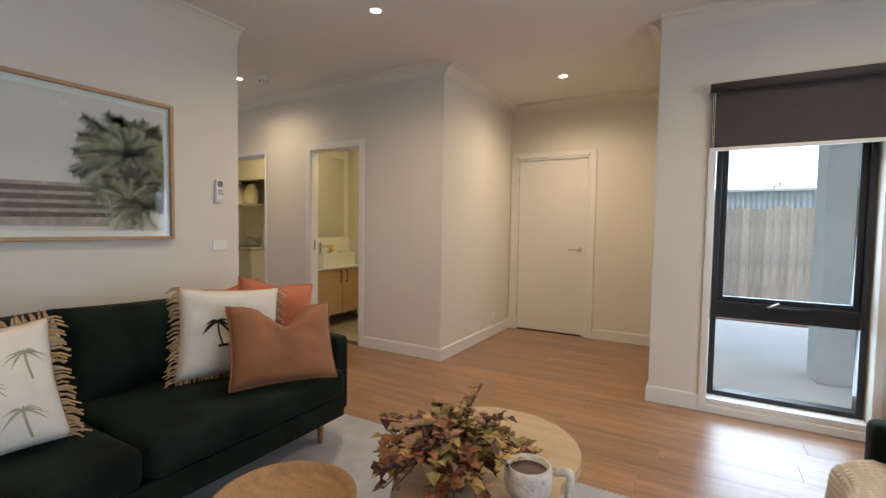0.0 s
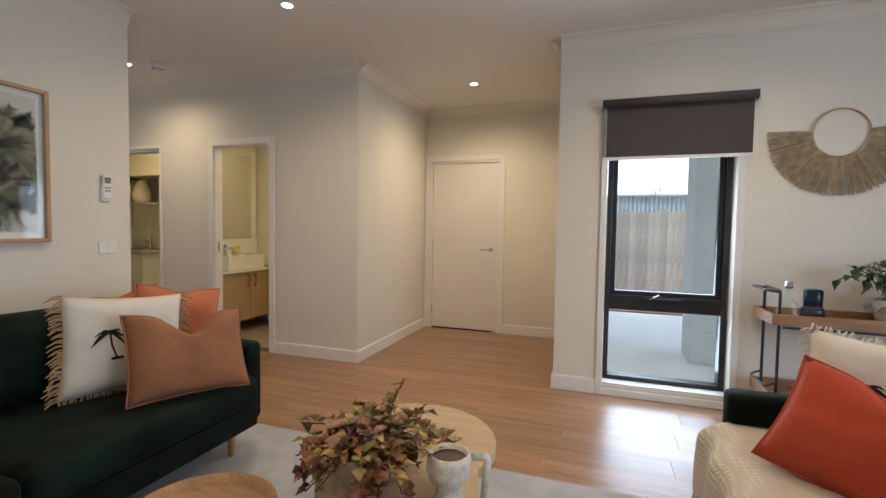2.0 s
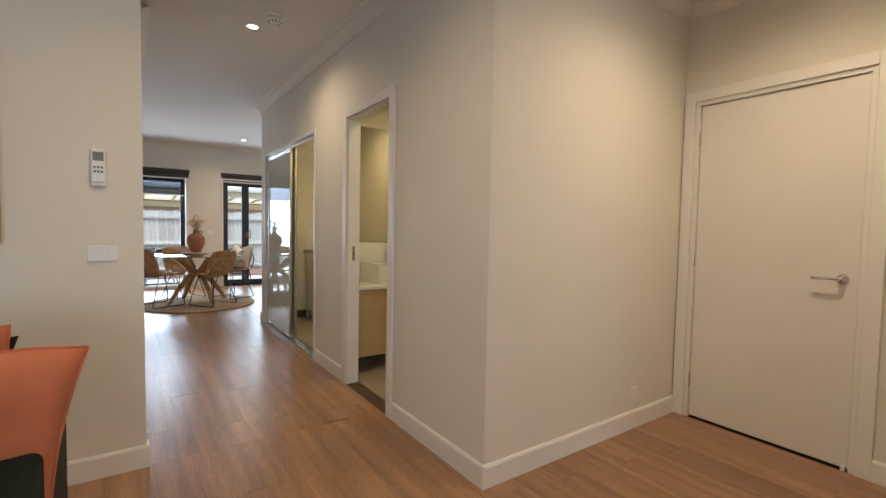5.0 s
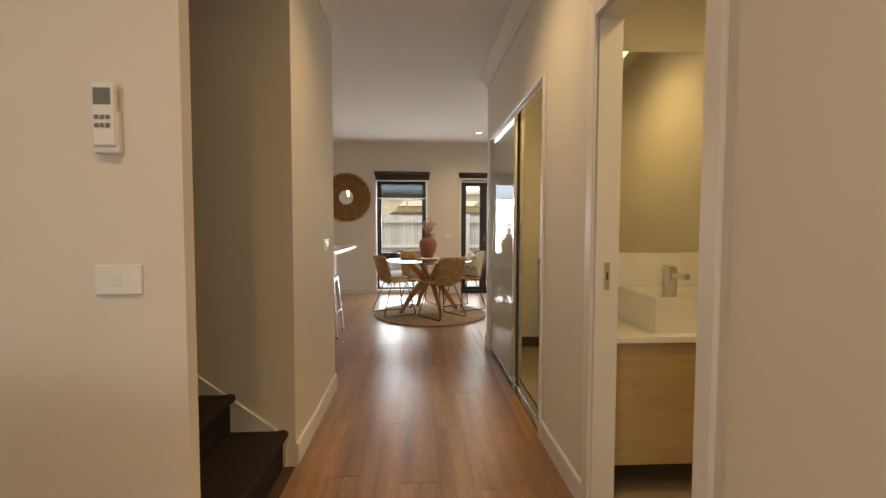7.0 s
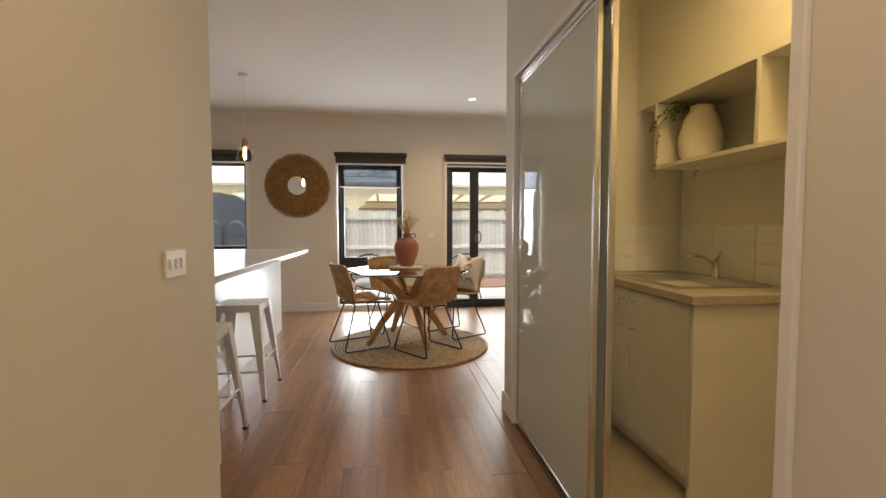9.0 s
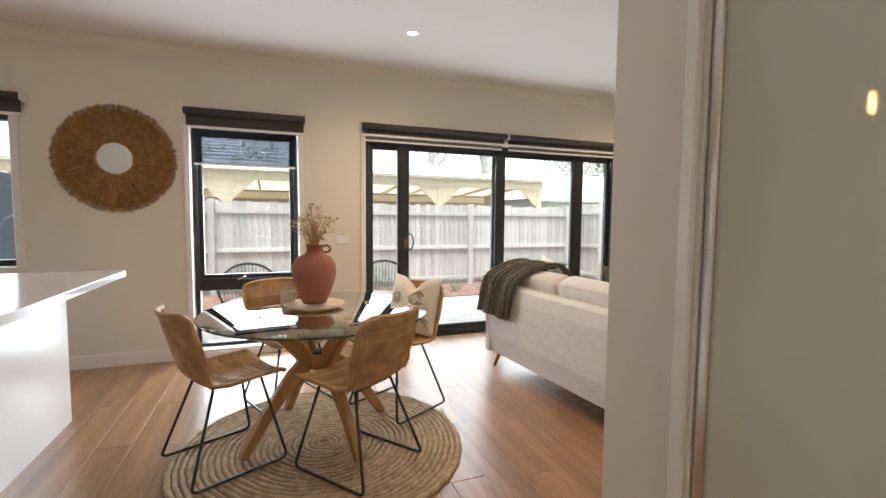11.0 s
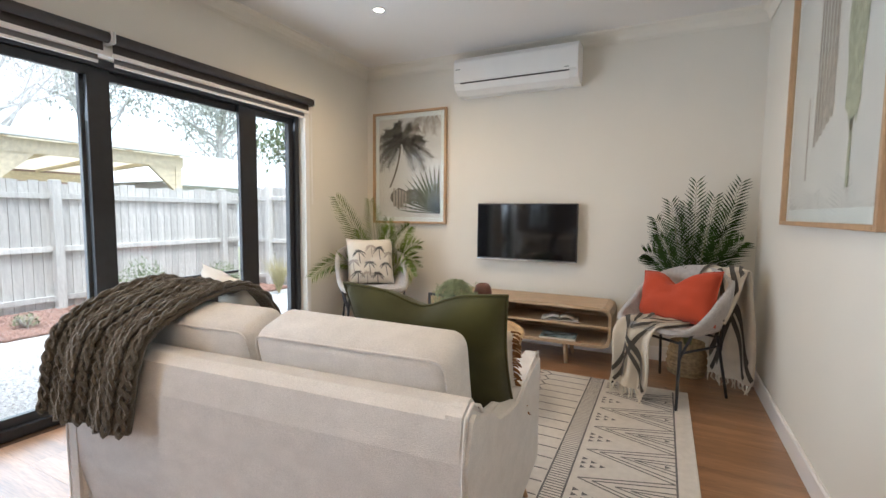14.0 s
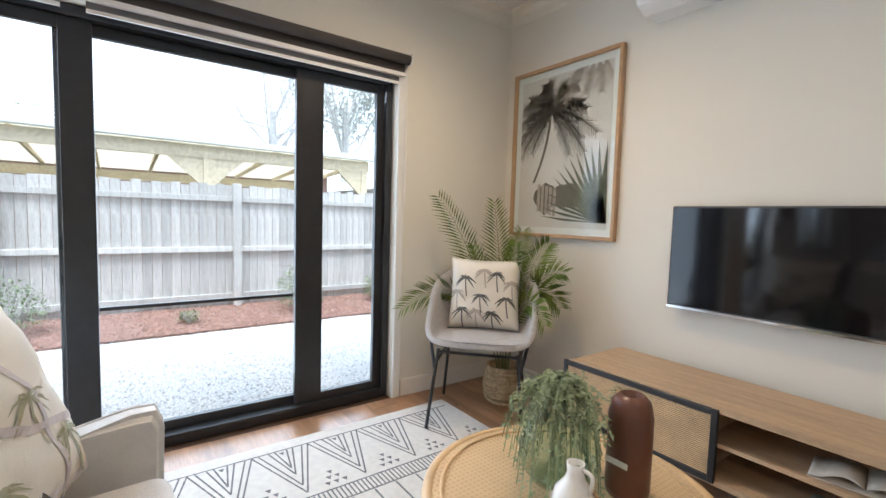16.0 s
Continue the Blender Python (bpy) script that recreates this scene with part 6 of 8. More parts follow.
# ---- living area ----
ls = thing("linen_sofa", "oatmeal linen two-seat sofa seen from behind, scooped arms", "sofa", pose(-8.30, 4.90, 0, 0, 0, 184))
W_, D_ = 0.765, 0.94
part("base", B((-W_ + 0.07, W_ - 0.07, -D_ / 2 + 0.03, D_ / 2 - 0.06, 0.15, 0.32), bevel=0.02, seg=3), M_LINEN, ls, smooth=True)
part("backrest", prism([(D_ / 2 - 0.16, 0.155), (D_ / 2 - 0.02, 0.145), (D_ / 2 + 0.005, 0.30), (D_ / 2 + 0.012, 0.62), (D_ / 2 - 0.002, 0.715), (D_ / 2 - 0.035, 0.738), (D_ / 2 - 0.10, 0.735), (D_ / 2 - 0.15, 0.69)], 'x', -W_ + 0.03, W_ - 0.03), M_LINEN, ls)
for sx in (-1, 1):
    prof = [(D_ / 2 + 0.008, 0.145), (D_ / 2 + 0.012, 0.62), (D_ / 2 - 0.005, 0.725), (D_ / 2 - 0.05, 0.742), (D_ / 2 - 0.11, 0.715), (D_ / 2 - 0.17, 0.65), (D_ / 2 - 0.26, 0.59), (D_ / 2 - 0.38, 0.560), (D_ / 2 - 0.52, 0.560), (D_ / 2 - 0.70, 0.59), (-D_ / 2 + 0.08, 0.622), (-D_ / 2 + 0.02, 0.62), (-D_ / 2, 0.57), (-D_ / 2 + 0.01, 0.145)]
    x0, x1 = sorted((sx * (W_ - 0.085), sx * W_))
    bm = prism(prof, 'x', x0, x1)
    bmesh.ops.bevel(bm, geom=[e for e in bm.edges if abs(e.verts[0].co.x - e.verts[1].co.x) < 1e-5], offset=0.022, segments=3, affect='EDGES')
    arm = part("arm", bm, M_LINEN, ls)
    part("piping", T([(sx * (W_ - 0.012), a, b) for a, b in prof], r=0.0045, n=6), M_LINEN, arm)
    for y, splay in ((D_ / 2 - 0.10, 0.05), (-D_ / 2 + 0.11, -0.05)):
        part("leg", T([(sx * (W_ - 0.035), y + splay * 0.7, 0.0), (sx * (W_ - 0.085), y, 0.155)], r=0.011, n=12, taper=0.022), M_LEG, ls, "tapered honey oak leg", True)
for i in range(2):
    x0 = -W_ + 0.085 + i * 0.675
    part("seat_cushion", B((x0 + 0.004, x0 + 0.672, -D_ / 2 - 0.005, D_ / 2 - 0.2, 0.318, 0.455), bevel=0.045, seg=4), M_LINEN, ls, smooth=True)
    bm = B((x0 + 0.006, x0 + 0.670, -0.085, 0.085, 0.0, 0.432), bevel=0.045, seg=5)
    for v in bm.verts:
        k = 1 - ((v.co.x - x0 - 0.335) / 0.38) ** 2
        v.co.y *= 1 + 0.25 * k
        v.co.z += 0.018 * k * (v.co.z / 0.45) + 0.012 * noise.noise(v.co * 5)
    c = part("back_cushion", bm, M_LINEN, ls, smooth=True)
    c.matrix_basis = pose(0, D_ / 2 - 0.285, 0.425, -14)
    part("piping", T(rounded([(x0 + 0.02, 0.085, 0.03), (x0 + 0.02, 0.085, 0.422), (x0 + 0.655, 0.085, 0.422), (x0 + 0.655, 0.085, 0.03)], 0.04), r=0.004, n=6), M_LINEN, c)

kt = thing("knitted_throw", "dark taupe cable-knit throw hung over the sofa back", "throw blanket", None)
fn = drape([(-8.80, 5.10, 0.50), (-8.79, 4.93, 0.70), (-8.78, 4.82, 0.86), (-8.78, 4.72, 0.905), (-8.78, 4.60, 0.89), (-8.79, 4.47, 0.84), (-8.80, 4.385, 0.785), (-8.81, 4.345, 0.69), (-8.82, 4.335, 0.60), (-8.83, 4.325, 0.49)], (0.46, 0.03, 0.0), 0.014, 2.2, 0.6)
part("cloth", grid_surface(fn, 60, 30, thickness=0.014), M_KNIT, kt, smooth=True)
bm = bmesh.new()
for k in range(11):
    v = (k + 0.5) / 11
    for ph in (0, math.pi):
        pts = []
        for i in range(90):
            u = i / 89
            p = fn(u, v + 0.022 * math.sin(i * 0.75 + ph))
            q = fn(min(1, u + 0.01), v)
            pts.append(p + (fn(u, min(1, v + 0.02)) - fn(u, v)).cross(q - fn(max(0, u - 0.01), v)).normalized() * (0.010 + 0.004 * math.cos(i * 0.75 + ph)) * -1)
        tube(bm, pts, 0.0085, 5)
part("cable_stitches", bm, M_KNIT, kt, "raised cable stitches")


def bunch(u, v):
    """The end of the throw, heaped on the seat."""
    a, b = 2 * u - 1, 2 * v - 1
    edge = max(0.0, 1 - max(abs(a), abs(b)) ** 3)
    p = Vector((-8.56 + 0.19 * a + 0.05 * b, 5.20 + 0.17 * b - 0.04 * a, 0.460))
    f = noise.noise(Vector((a * 1.6, b * 1.6, 3.0))) * 0.5 + 0.5
    p.z += edge * (0.025 + 0.045 * f + 0.02 * abs(math.sin(5 * a + 3.5 * b + 2 * f)))
    return p


part("heaped_end", grid_surface(bunch, 40, 40, thickness=0.012), M_KNIT, kt, smooth=True)
bm = bmesh.new()
for k in range(12):
    for ph in (0, math.pi):
        tube(bm, [bunch(i / 59, min(1, max(0, (k + 0.5) / 12 + 0.018 * math.sin(i * 0.75 + ph)))) + Vector((0, 0, 0.013 + 0.003 * math.cos(i * 0.75 + ph))) for i in range(60)], 0.0075, 5)
part("cable_stitches", bm, M_KNIT, kt)
cushion("olive green velvet cushion", M_OLIVE, pose(-7.86, 5.03, 0.475, -20, 0, 184), 0.60, 0.50, 0.17, 0.10, 8.0, pipe=M_OLIVE)
cushion("cream cushion edged with brown fringe", M_CREAM, pose(-7.80, 5.15, 0.455, -24, 0, 182), 0.46, 0.38, 0.13, 0.0, 9.0, "lr", mat("brown_fringe", (0.22, 0.10, 0.035), 0.95, 0.3, 30), fringe_len=0.028)
twin = [(M_SAGE, [s_ for k, (a, b) in enumerate(((-0.45, 0.45), (0.25, 0.2), (0.6, -0.35), (-0.4, -0.35))) for s_ in palm_strokes(a, b, 0.42, seed=70 + k, thick=0.11)]),
        (mat("pale_lilac_print", (0.56, 0.51, 0.50), 0.92, 0.1), [([(-1, 0.6), (0.2, -0.1), (1, -0.3)], 0.08), ([(-0.8, -1), (-0.75, 0.2), (-0.85, 1)], 0.07), ([(0.1, 1), (0.4, 0.1), (0.35, -1)], 0.06), ([(-1, -0.45), (0.0, -0.75), (1, -0.9)], 0.08)])]
cushion("cream cushion printed with sage palm trees", M_CREAM, pose(-8.82, 5.05, 0.455, -20, -4, 160), 0.56, 0.50, 0.16, 0.0, 10.0, prints=twin)

# patterned rug
RX, RY = 1.45, 1.06
M_RUGR = mat("ivory_wool_pile", (0.62, 0.585, 0.53), 0.98, 0.07, 30, 0.5, 320, sheen=0.2)
M_LINE = mat("charcoal_rug_line", (0.16, 0.155, 0.155), 0.98, 0.3, 60)
M_RUGG = mat("grey_rug_band", (0.40, 0.375, 0.34), 0.98, 0.2, 60)
pr = thing("patterned_rug", "ivory rug with charcoal zigzag and line pattern", "rug", pose(-8.385, 5.855, 0.001))
part("rug_base", B((-RX, RX, -RY, RY, 0, 0.009), bevel=0.003, seg=1), M_RUGR, pr)


def strokes(lines, w, z):
    bm = bmesh.new()
    for poly in lines:
        for (xa, ya), (xb, yb) in zip(poly, poly[1:]):
            L_ = math.hypot(xb - xa, yb - ya) or 1
            nx, ny = -(yb - ya) / L_ * w / 2, (xb - xa) / L_ * w / 2
            bm.faces.new([bm.verts.new(v) for v in ((xa - nx, ya - ny, z), (xa + nx, ya + ny, z), (xb + nx, yb + ny, z), (xb - nx, yb - ny, z))])
    return bm


for sx in (-1, 1):
    zig, tri, rung, edge_, hexes = [], [], [], [], []
    per = 0.272
    nz = int(2 * RY / per)
    y0 = -per * nz / 2
    for off in (0.0, 0.055, 0.14, 0.195):
        for k in range(nz):
            yb = y0 + k * per
            zig.append([(sx * (1.355), yb + off * 0.55), (sx * (0.955 + off * 1.15), yb + per / 2), (sx * 1.355, yb + per - off * 0.55)])
    for k in range(nz + 1):
        yb = y0 + k * per
        for i in range(3):
            for j in range(3 - i):
                tri.append((sx * (0.965 + 0.042 * i), yb + (j - (2 - i) / 2) * 0.040))
        tri.append((sx * 1.325, yb + per / 2))
    edge_ += [[(sx * 1.36, -RY + 0.04), (sx * 1.36, RY - 0.04)], [(sx * 0.92, -RY), (sx * 0.92, RY)], [(sx * 0.83, -RY), (sx * 0.83, RY)], [(sx * 0.43, -RY), (sx * 0.43, RY)], [(sx * 0.38, -RY), (sx * 0.38, RY)]]
    for k in range(int(2 * RY / 0.02)):
        y = -RY + 0.01 + k * 0.02
        rung.append([(sx * 0.835, y), (sx * 0.915, y)])
    for k in range(int(2 * RY / 0.105)):
        y = -RY + 0.05 + k * 0.105
        hexes.append([(sx * 0.82, y), (sx * 0.56, y), (sx * 0.52, y + 0.0525), (sx * 0.44, y + 0.0525)])
        hexes.append([(sx * 0.56, y), (sx * 0.52, y - 0.0525)])
        hexes.append([(sx * 0.50, y), (sx * 0.44, y + 0.03)])
        hexes.append([(sx * 0.50, y), (sx * 0.44, y - 0.03)])
    tagged(part("zigzag_band", strokes(zig, 0.008, 0.0098), M_LINE, pr), kind="stuff")
    tagged(part("border_stripe", strokes(edge_, 0.009, 0.0100), M_LINE, pr), kind="stuff")
    tagged(part("ladder_band", strokes(rung, 0.007, 0.0097), M_LINE, pr), kind="stuff")
    tagged(part("hexagon_band", strokes(hexes, 0.009, 0.0099), M_LINE, pr), kind="stuff")
    bm = bmesh.new()
    for x, y in tri:
        bm.faces.new([bm.verts.new((x + a, y + b, 0.0101)) for a, b in ((-0.014, -0.014), (0.014, 0), (-0.014, 0.014))])
    tagged(part("triangles", bm, M_LINE, pr), kind="stuff")
mid_ = []
for k in range(int(2 * RY / 0.13)):
    y = -RY + 0.03 + k * 0.13
    mid_ += [[(-0.36, y), (0.0, y + 0.065), (0.36, y)], [(-0.36, y + 0.04), (0, y + 0.105), (0.36, y + 0.04)]]
tagged(part("centre_chevrons", strokes(mid_, 0.009, 0.0099), M_LINE, pr), kind="stuff")

# rattan coffee table
CT = (-8.295, 6.225)
ct = thing("rattan_coffee_table", "round pale rattan coffee table with lower shelf", "coffee table", pose(CT[0], CT[1], 0.011) @ Matrix.Diagonal((1.07, 1.07, 0.985, 1)))
part("top", lathe([(0, 0.415), (0.36, 0.415), (0.37, 0.42), (0.37, 0.438), (0.345, 0.440), (0, 0.440)], 56, caps=False), weave("pale_cane_webbing", (0.62, 0.455, 0.26), (0.40, 0.26, 0.12), 420, 0.5, 0.4, 0.0, 0.5), ct)
part("rim", T([(0.366 * math.cos(a * 0.1047), 0.366 * math.sin(a * 0.1047), 0.428) for a in range(60)], r=0.017, n=9, closed=True), M_RATTANL, ct, smooth=True)
part("inner_ring", T([(0.33 * math.cos(a * 0.1047), 0.33 * math.sin(a * 0.1047), 0.442) for a in range(60)], r=0.005, n=6, closed=True), M_RATTANL, ct, smooth=True)
part("lower_shelf", lathe([(0, 0.085), (0.32, 0.085), (0.32, 0.10), (0, 0.10)], 48, caps=False), M_PINE, ct)
part("lower_ring", T([(0.335 * math.cos(a * 0.1047), 0.335 * math.sin(a * 0.1047), 0.092) for a in range(60)], r=0.013, n=8, closed=True), M_RATTANL, ct, smooth=True)
for k in range(6):
    a = k * 1.047 + 0.35
    c, s_ = math.cos(a), math.sin(a)
    part("leg", T([(0.352 * c, 0.352 * s_, 0.0), (0.352 * c, 0.352 * s_, 0.41)], r=0.014, n=9), M_RATTANL, ct, smooth=True)
    bind = part("binding", lathe([(0.018, 0.36), (0.018, 0.40)], 12, at=(0.352 * c, 0.352 * s_, 0)), M_RATTANL, ct)
    b_ = a + 0.5236
    loop = [(0.346 * math.cos(b_ + 0.30 * math.cos(t)), 0.346 * math.sin(b_ + 0.30 * math.cos(t)), 0.27 + 0.13 * math.sin(t)) for t in [j * 0.3142 for j in range(20)]]
    part("hoop", T(loop, r=0.007, n=6, closed=True), M_RATTANL, ct, smooth=True)
M_FERN = mat("grey_green_fern", (0.20, 0.25, 0.13), 0.7, 0.35, 20, tint=(0.30, 0.35, 0.20))
fp = thing("trailing_fern", "trailing grey-green plant in a clear glass bowl", "plant", pose(-8.35, 6.25, 0.448) @ Matrix.Scale(1.3, 4))
gb = part("glass_bowl", lathe([(0, 0.0), (0.06, 0.0), (0.085, 0.03), (0.09, 0.08), (0.075, 0.14), (0.06, 0.17)], 28, caps=False), glass("green_tint_glass", (0.78, 0.90, 0.84)), fp, smooth=True)
bl, bs_ = bmesh.new(), bmesh.new()
rnd = random.Random(17)
for i in range(120):
    a = rnd.uniform(0, 6.28)
    o = rnd.uniform(0.03, 0.125)
    dn = rnd.uniform(-0.02, 0.24) * (0.4 + o / 0.13)
    P4 = [Vector((0, 0, 0.17)), Vector((math.cos(a) * o * 0.5, math.sin(a) * o * 0.5, 0.245 - o * 0.2)), Vector((math.cos(a) * o, math.sin(a) * o, 0.21 - o * 0.3)), Vector((math.cos(a) * (o + 0.02), math.sin(a) * (o + 0.02), max(0.012, 0.20 - dn)))]
    tube(bs_, P4, 0.0012, 3)
    for k in range(20):
        f = (0.25 + 0.75 * k / 20) * 2.99
        i0 = int(f)
        q = P4[i0].lerp(P4[i0 + 1], f - i0)
        leaf(bl, q, (rnd.uniform(-1, 1), rnd.uniform(-1, 1), rnd.uniform(-0.6, 0.6)), rnd.uniform(0.010, 0.018), 0.008, 0.1)
part("foliage", bl, M_FERN, fp)
part("stem", bs_, M_FERN, fp)
jg = thing("white_jug", "small white ceramic jug with patterned base", "jug", pose(-8.20, 6.125, 0.448) @ Matrix.Scale(0.92, 4))
part("body", lathe([(0, 0), (0.050, 0), (0.060, 0.02), (0.060, 0.065), (0.052, 0.095), (0.028, 0.125), (0.022, 0.145), (0.025, 0.17), (0.019, 0.17), (0.017, 0.14), (0, 0.13)], 32, caps=False), M_CERAM, jg, smooth=True)
bm = bmesh.new()
for k in range(3):
    z = 0.018 + k * 0.022
    tube(bm, [((0.0605 + 0.001) * math.cos(a * 0.1309), 0.0615 * math.sin(a * 0.1309), z + 0.007 * ((a % 2) * 2 - 1)) for a in range(48)], 0.0022, 4, closed=True)
part("pattern_band", bm, M_STONEW, jg, "raised tan zigzag pattern")
part("handle", T(rounded([(0.022, 0, 0.160), (0.055, 0, 0.160), (0.050, 0, 0.105)], 0.016), r=0.006, n=8), M_CERAM, jg, smooth=True)
part("tassel", T([(0.045, 0.02, 0.11), (0.066, 0.03, 0.06), (0.072, 0.035, 0.01)], r=0.004, taper=0.009), M_STRAW, jg)
bb = thing("brown_bottle_vase", "tall reddish brown leather-look bottle vase", "vase", pose(-8.20, 6.36, 0.448) @ Matrix.Scale(1.12, 4))
part("body", lathe([(0, 0), (0.05, 0), (0.053, 0.02), (0.053, 0.20), (0.045, 0.235), (0.030, 0.25), (0.026, 0.25), (0.026, 0.22), (0, 0.22)], 28, caps=False), mat("red_brown_leather", (0.12, 0.045, 0.025), 0.35, 0.25, 8, 0.1, 80), bb, smooth=True)
part("writing_band", B((-0.03, 0.03, -0.0545, -0.0535, 0.085, 0.10)), M_STONEW, bb)
M_NAVY = mat("navy_book_cloth", (0.012, 0.016, 0.035), 0.6, 0.15, 10)
M_PAPER = mat("book_paper", (0.66, 0.61, 0.52), 0.9, 0.08, 10, 0.2, 500, stretch=(1, 1, 12))
bo = thing("large_book", "thick navy cloth-bound book lying flat", "book", pose(-8.17, 6.12, 0.112, 0, 0, 14))
part("pages", B((-0.085, 0.095, -0.065, 0.065, 0.006, 0.060)), M_PAPER, bo)
part("cover", B((-0.10, 0.10, -0.07, 0.07, 0.0, 0.006), (-0.10, 0.10, -0.07, 0.07, 0.060, 0.066), (-0.10, 0.10, -0.072, -0.066, 0.0, 0.066), bevel=0.001, seg=1), M_NAVY, bo)
part("title_bar", B((-0.01, 0.06, -0.0732, -0.072, 0.024, 0.036), (-0.06, -0.05, -0.0732, -0.072, 0.015, 0.050)), mat("gilt_lettering", (0.5, 0.36, 0.12), 0.4, 0.1, metal=0.6), bo, "gilt title lettering")
m2 = thing("magazine_stack", "two pale magazines under the book", "magazine", pose(-8.19, 6.16, 0.112, 0, 0, 40))
part("cover", B((-0.14, -0.11, -0.10, 0.10, 0.0, 0.008)), M_PAPER, m2)
kn = thing("wooden_chain", "pale carved timber chain link ornament on the book", "ornament", pose(-8.17, 6.12, 0.179))
for k in range(3):
    lk = part("link", T([(0.045 * math.cos(a * 0.3142), 0.028 * math.sin(a * 0.3142), 0.0) for a in range(20)], r=0.012, n=8, closed=True), M_CREAM, kn, smooth=True)
    lk.matrix_basis = pose(-0.045 + 0.045 * k, 0.01 * (k % 2), 0.018 + 0.014 * (k % 2), 60 * (k % 2), 0, 30 * k)

# television unit
tu = thing("television_unit", "low pale oak media unit with cane sliding door", "media unit", pose(-8.235, 7.315, 0))
UW, UD = 0.785, 0.215
outer = [(x_, z_) for x_, z_ in ((-UW, 0.24), (-UW + 0.015, 0.195), (-UW + 0.06, 0.175), (UW - 0.06, 0.175), (UW - 0.015, 0.195), (UW, 0.24), (UW, 0.425), (UW - 0.015, 0.47), (UW - 0.06, 0.49), (-UW + 0.06, 0.49), (-UW + 0.015, 0.47), (-UW, 0.425))]
inner = [(x_ * (UW - 0.022) / UW, 0.3325 + (z_ - 0.3325) * (0.1575 - 0.022) / 0.1575) for x_, z_ in outer]
bm = bmesh.new()
n = len(outer)
for lo, hi in ((-UD, UD),):
    Ao = [bm.verts.new((x_, lo, z_)) for x_, z_ in outer]
    Ai = [bm.verts.new((x_, lo, z_)) for x_, z_ in inner]
    Co = [bm.verts.new((x_, hi, z_)) for x_, z_ in outer]
    Ci = [bm.verts.new((x_, hi, z_)) for x_, z_ in inner]
    for i in range(n):
        j = (i + 1) % n
        bm.faces.new((Ao[i], Ao[j], Ai[j], Ai[i]))
        bm.faces.new((Co[i], Ci[i], Ci[j], Co[j]))
        bm.faces.new((Ao[i], Co[i], Co[j], Ao[j]))
        bm.faces.new((Ai[i], Ai[j], Ci[j], Ci[i]))
part("shell", bm, M_OAKTOP, tu)
part("back_board", B((-UW + 0.025, UW - 0.025, UD - 0.012, UD - 0.002, 0.20, 0.465)), M_OAKTOP, tu)
part("shelf", B((-UW + 0.024, UW - 0.024, -UD + 0.02, UD - 0.012, 0.325, 0.341)), M_OAKTOP, tu)
part("divider", B((-0.10, -0.082, -UD + 0.025, UD - 0.012, 0.198, 0.467)), M_OAKTOP, tu)
cd = part("cane_door", frame_bars(bmesh.new(), 'x', -UD - 0.004, 0.018, -UW + 0.012, -0.03, 0.185, 0.482, 0.026), M_BLACK, tu, "black framed cane door")
part("cane_panel", B((-UW + 0.036, -0.054, -UD - 0.004, -UD + 0.002, 0.21, 0.457)), mat("dark_cane_gap", (0.13, 0.085, 0.05), 0.8, 0.3, 60), cd)
bm = bmesh.new()
for k in range(30):
    z = 0.214 + k * 0.0082
    box(bm, -UW + 0.037, -0.055, -UD - 0.0065, -UD - 0.003, z, z + 0.005)
part("cane_strands", bm, M_RATTANL, cd)
for x_ in (-0.50, 0.43):
    for y_ in (-0.12, 0.12):
        part("leg", T([(x_ * 1.04, y_ * 1.15, 0), (x_, y_, 0.178)], r=0.013, n=12, taper=0.024), M_OAKTOP, tu, smooth=True)
ob_ = thing("open_book", "open book lying face up on the shelf", "book", pose(-7.86, 7.25, 0.342, 0, 0, 8))
for s_ in (-1, 1):
    part("pages", grid_surface(lambda u, v, s_=s_: Vector((s_ * (0.005 + 0.14 * u), (v - 0.5) * 0.17, 0.006 + 0.030 * math.sin(math.pi * min(1, u * 1.15 + 0.1)) * (1 - 0.35 * u))), 10, 2, thickness=-0.006), M_PAPER, ob_, smooth=True)
part("cover", B((-0.148, 0.148, -0.09, 0.09, 0.0, 0.004)), M_PAPER, ob_)
mg = thing("magazine", "glossy landscape magazine on the lower shelf", "magazine", pose(-7.86, 7.21, 0.200, 0, 0, 4))
part("pages", B((-0.14, 0.14, -0.095, 0.095, 0, 0.014)), M_PAPER, mg)
part("cover", B((-0.141, 0.141, -0.096, 0.096, 0.014, 0.0155)), mat("landscape_cover", (0.10, 0.14, 0.16), 0.25, 0.8, 14, tint=(0.30, 0.36, 0.34)), mg, "dark landscape photograph cover")

tv = thing("television", "flat black wall-mounted television, switched off", "television", pose(-8.26, TV_WALL, 1.03) @ Matrix.Diagonal((0.958, 1, 0.95, 1)))
part("casing", B((-0.485, 0.485, -0.075, -0.035, -0.275, 0.275), bevel=0.006), M_DARKPL, tv)
part("wall_bracket", B((-0.15, 0.15, -0.035, 0.0, -0.12, 0.12)), M_DARKPL, tv)
part("screen", B((-0.475, 0.475, -0.0765, -0.075, -0.255, 0.265)), mat("black_screen", (0.006, 0.006, 0.007), 0.07, 0.02, spec=0.5), tv, "glossy black screen")
part("lower_trim", B((-0.485, 0.485, -0.078, -0.075, -0.275, -0.262)), M_CHROME, tv)
part("maker_mark", B((-0.03, 0.03, -0.0785, -0.078, -0.271, -0.266)), M_WHITEPL, tv)

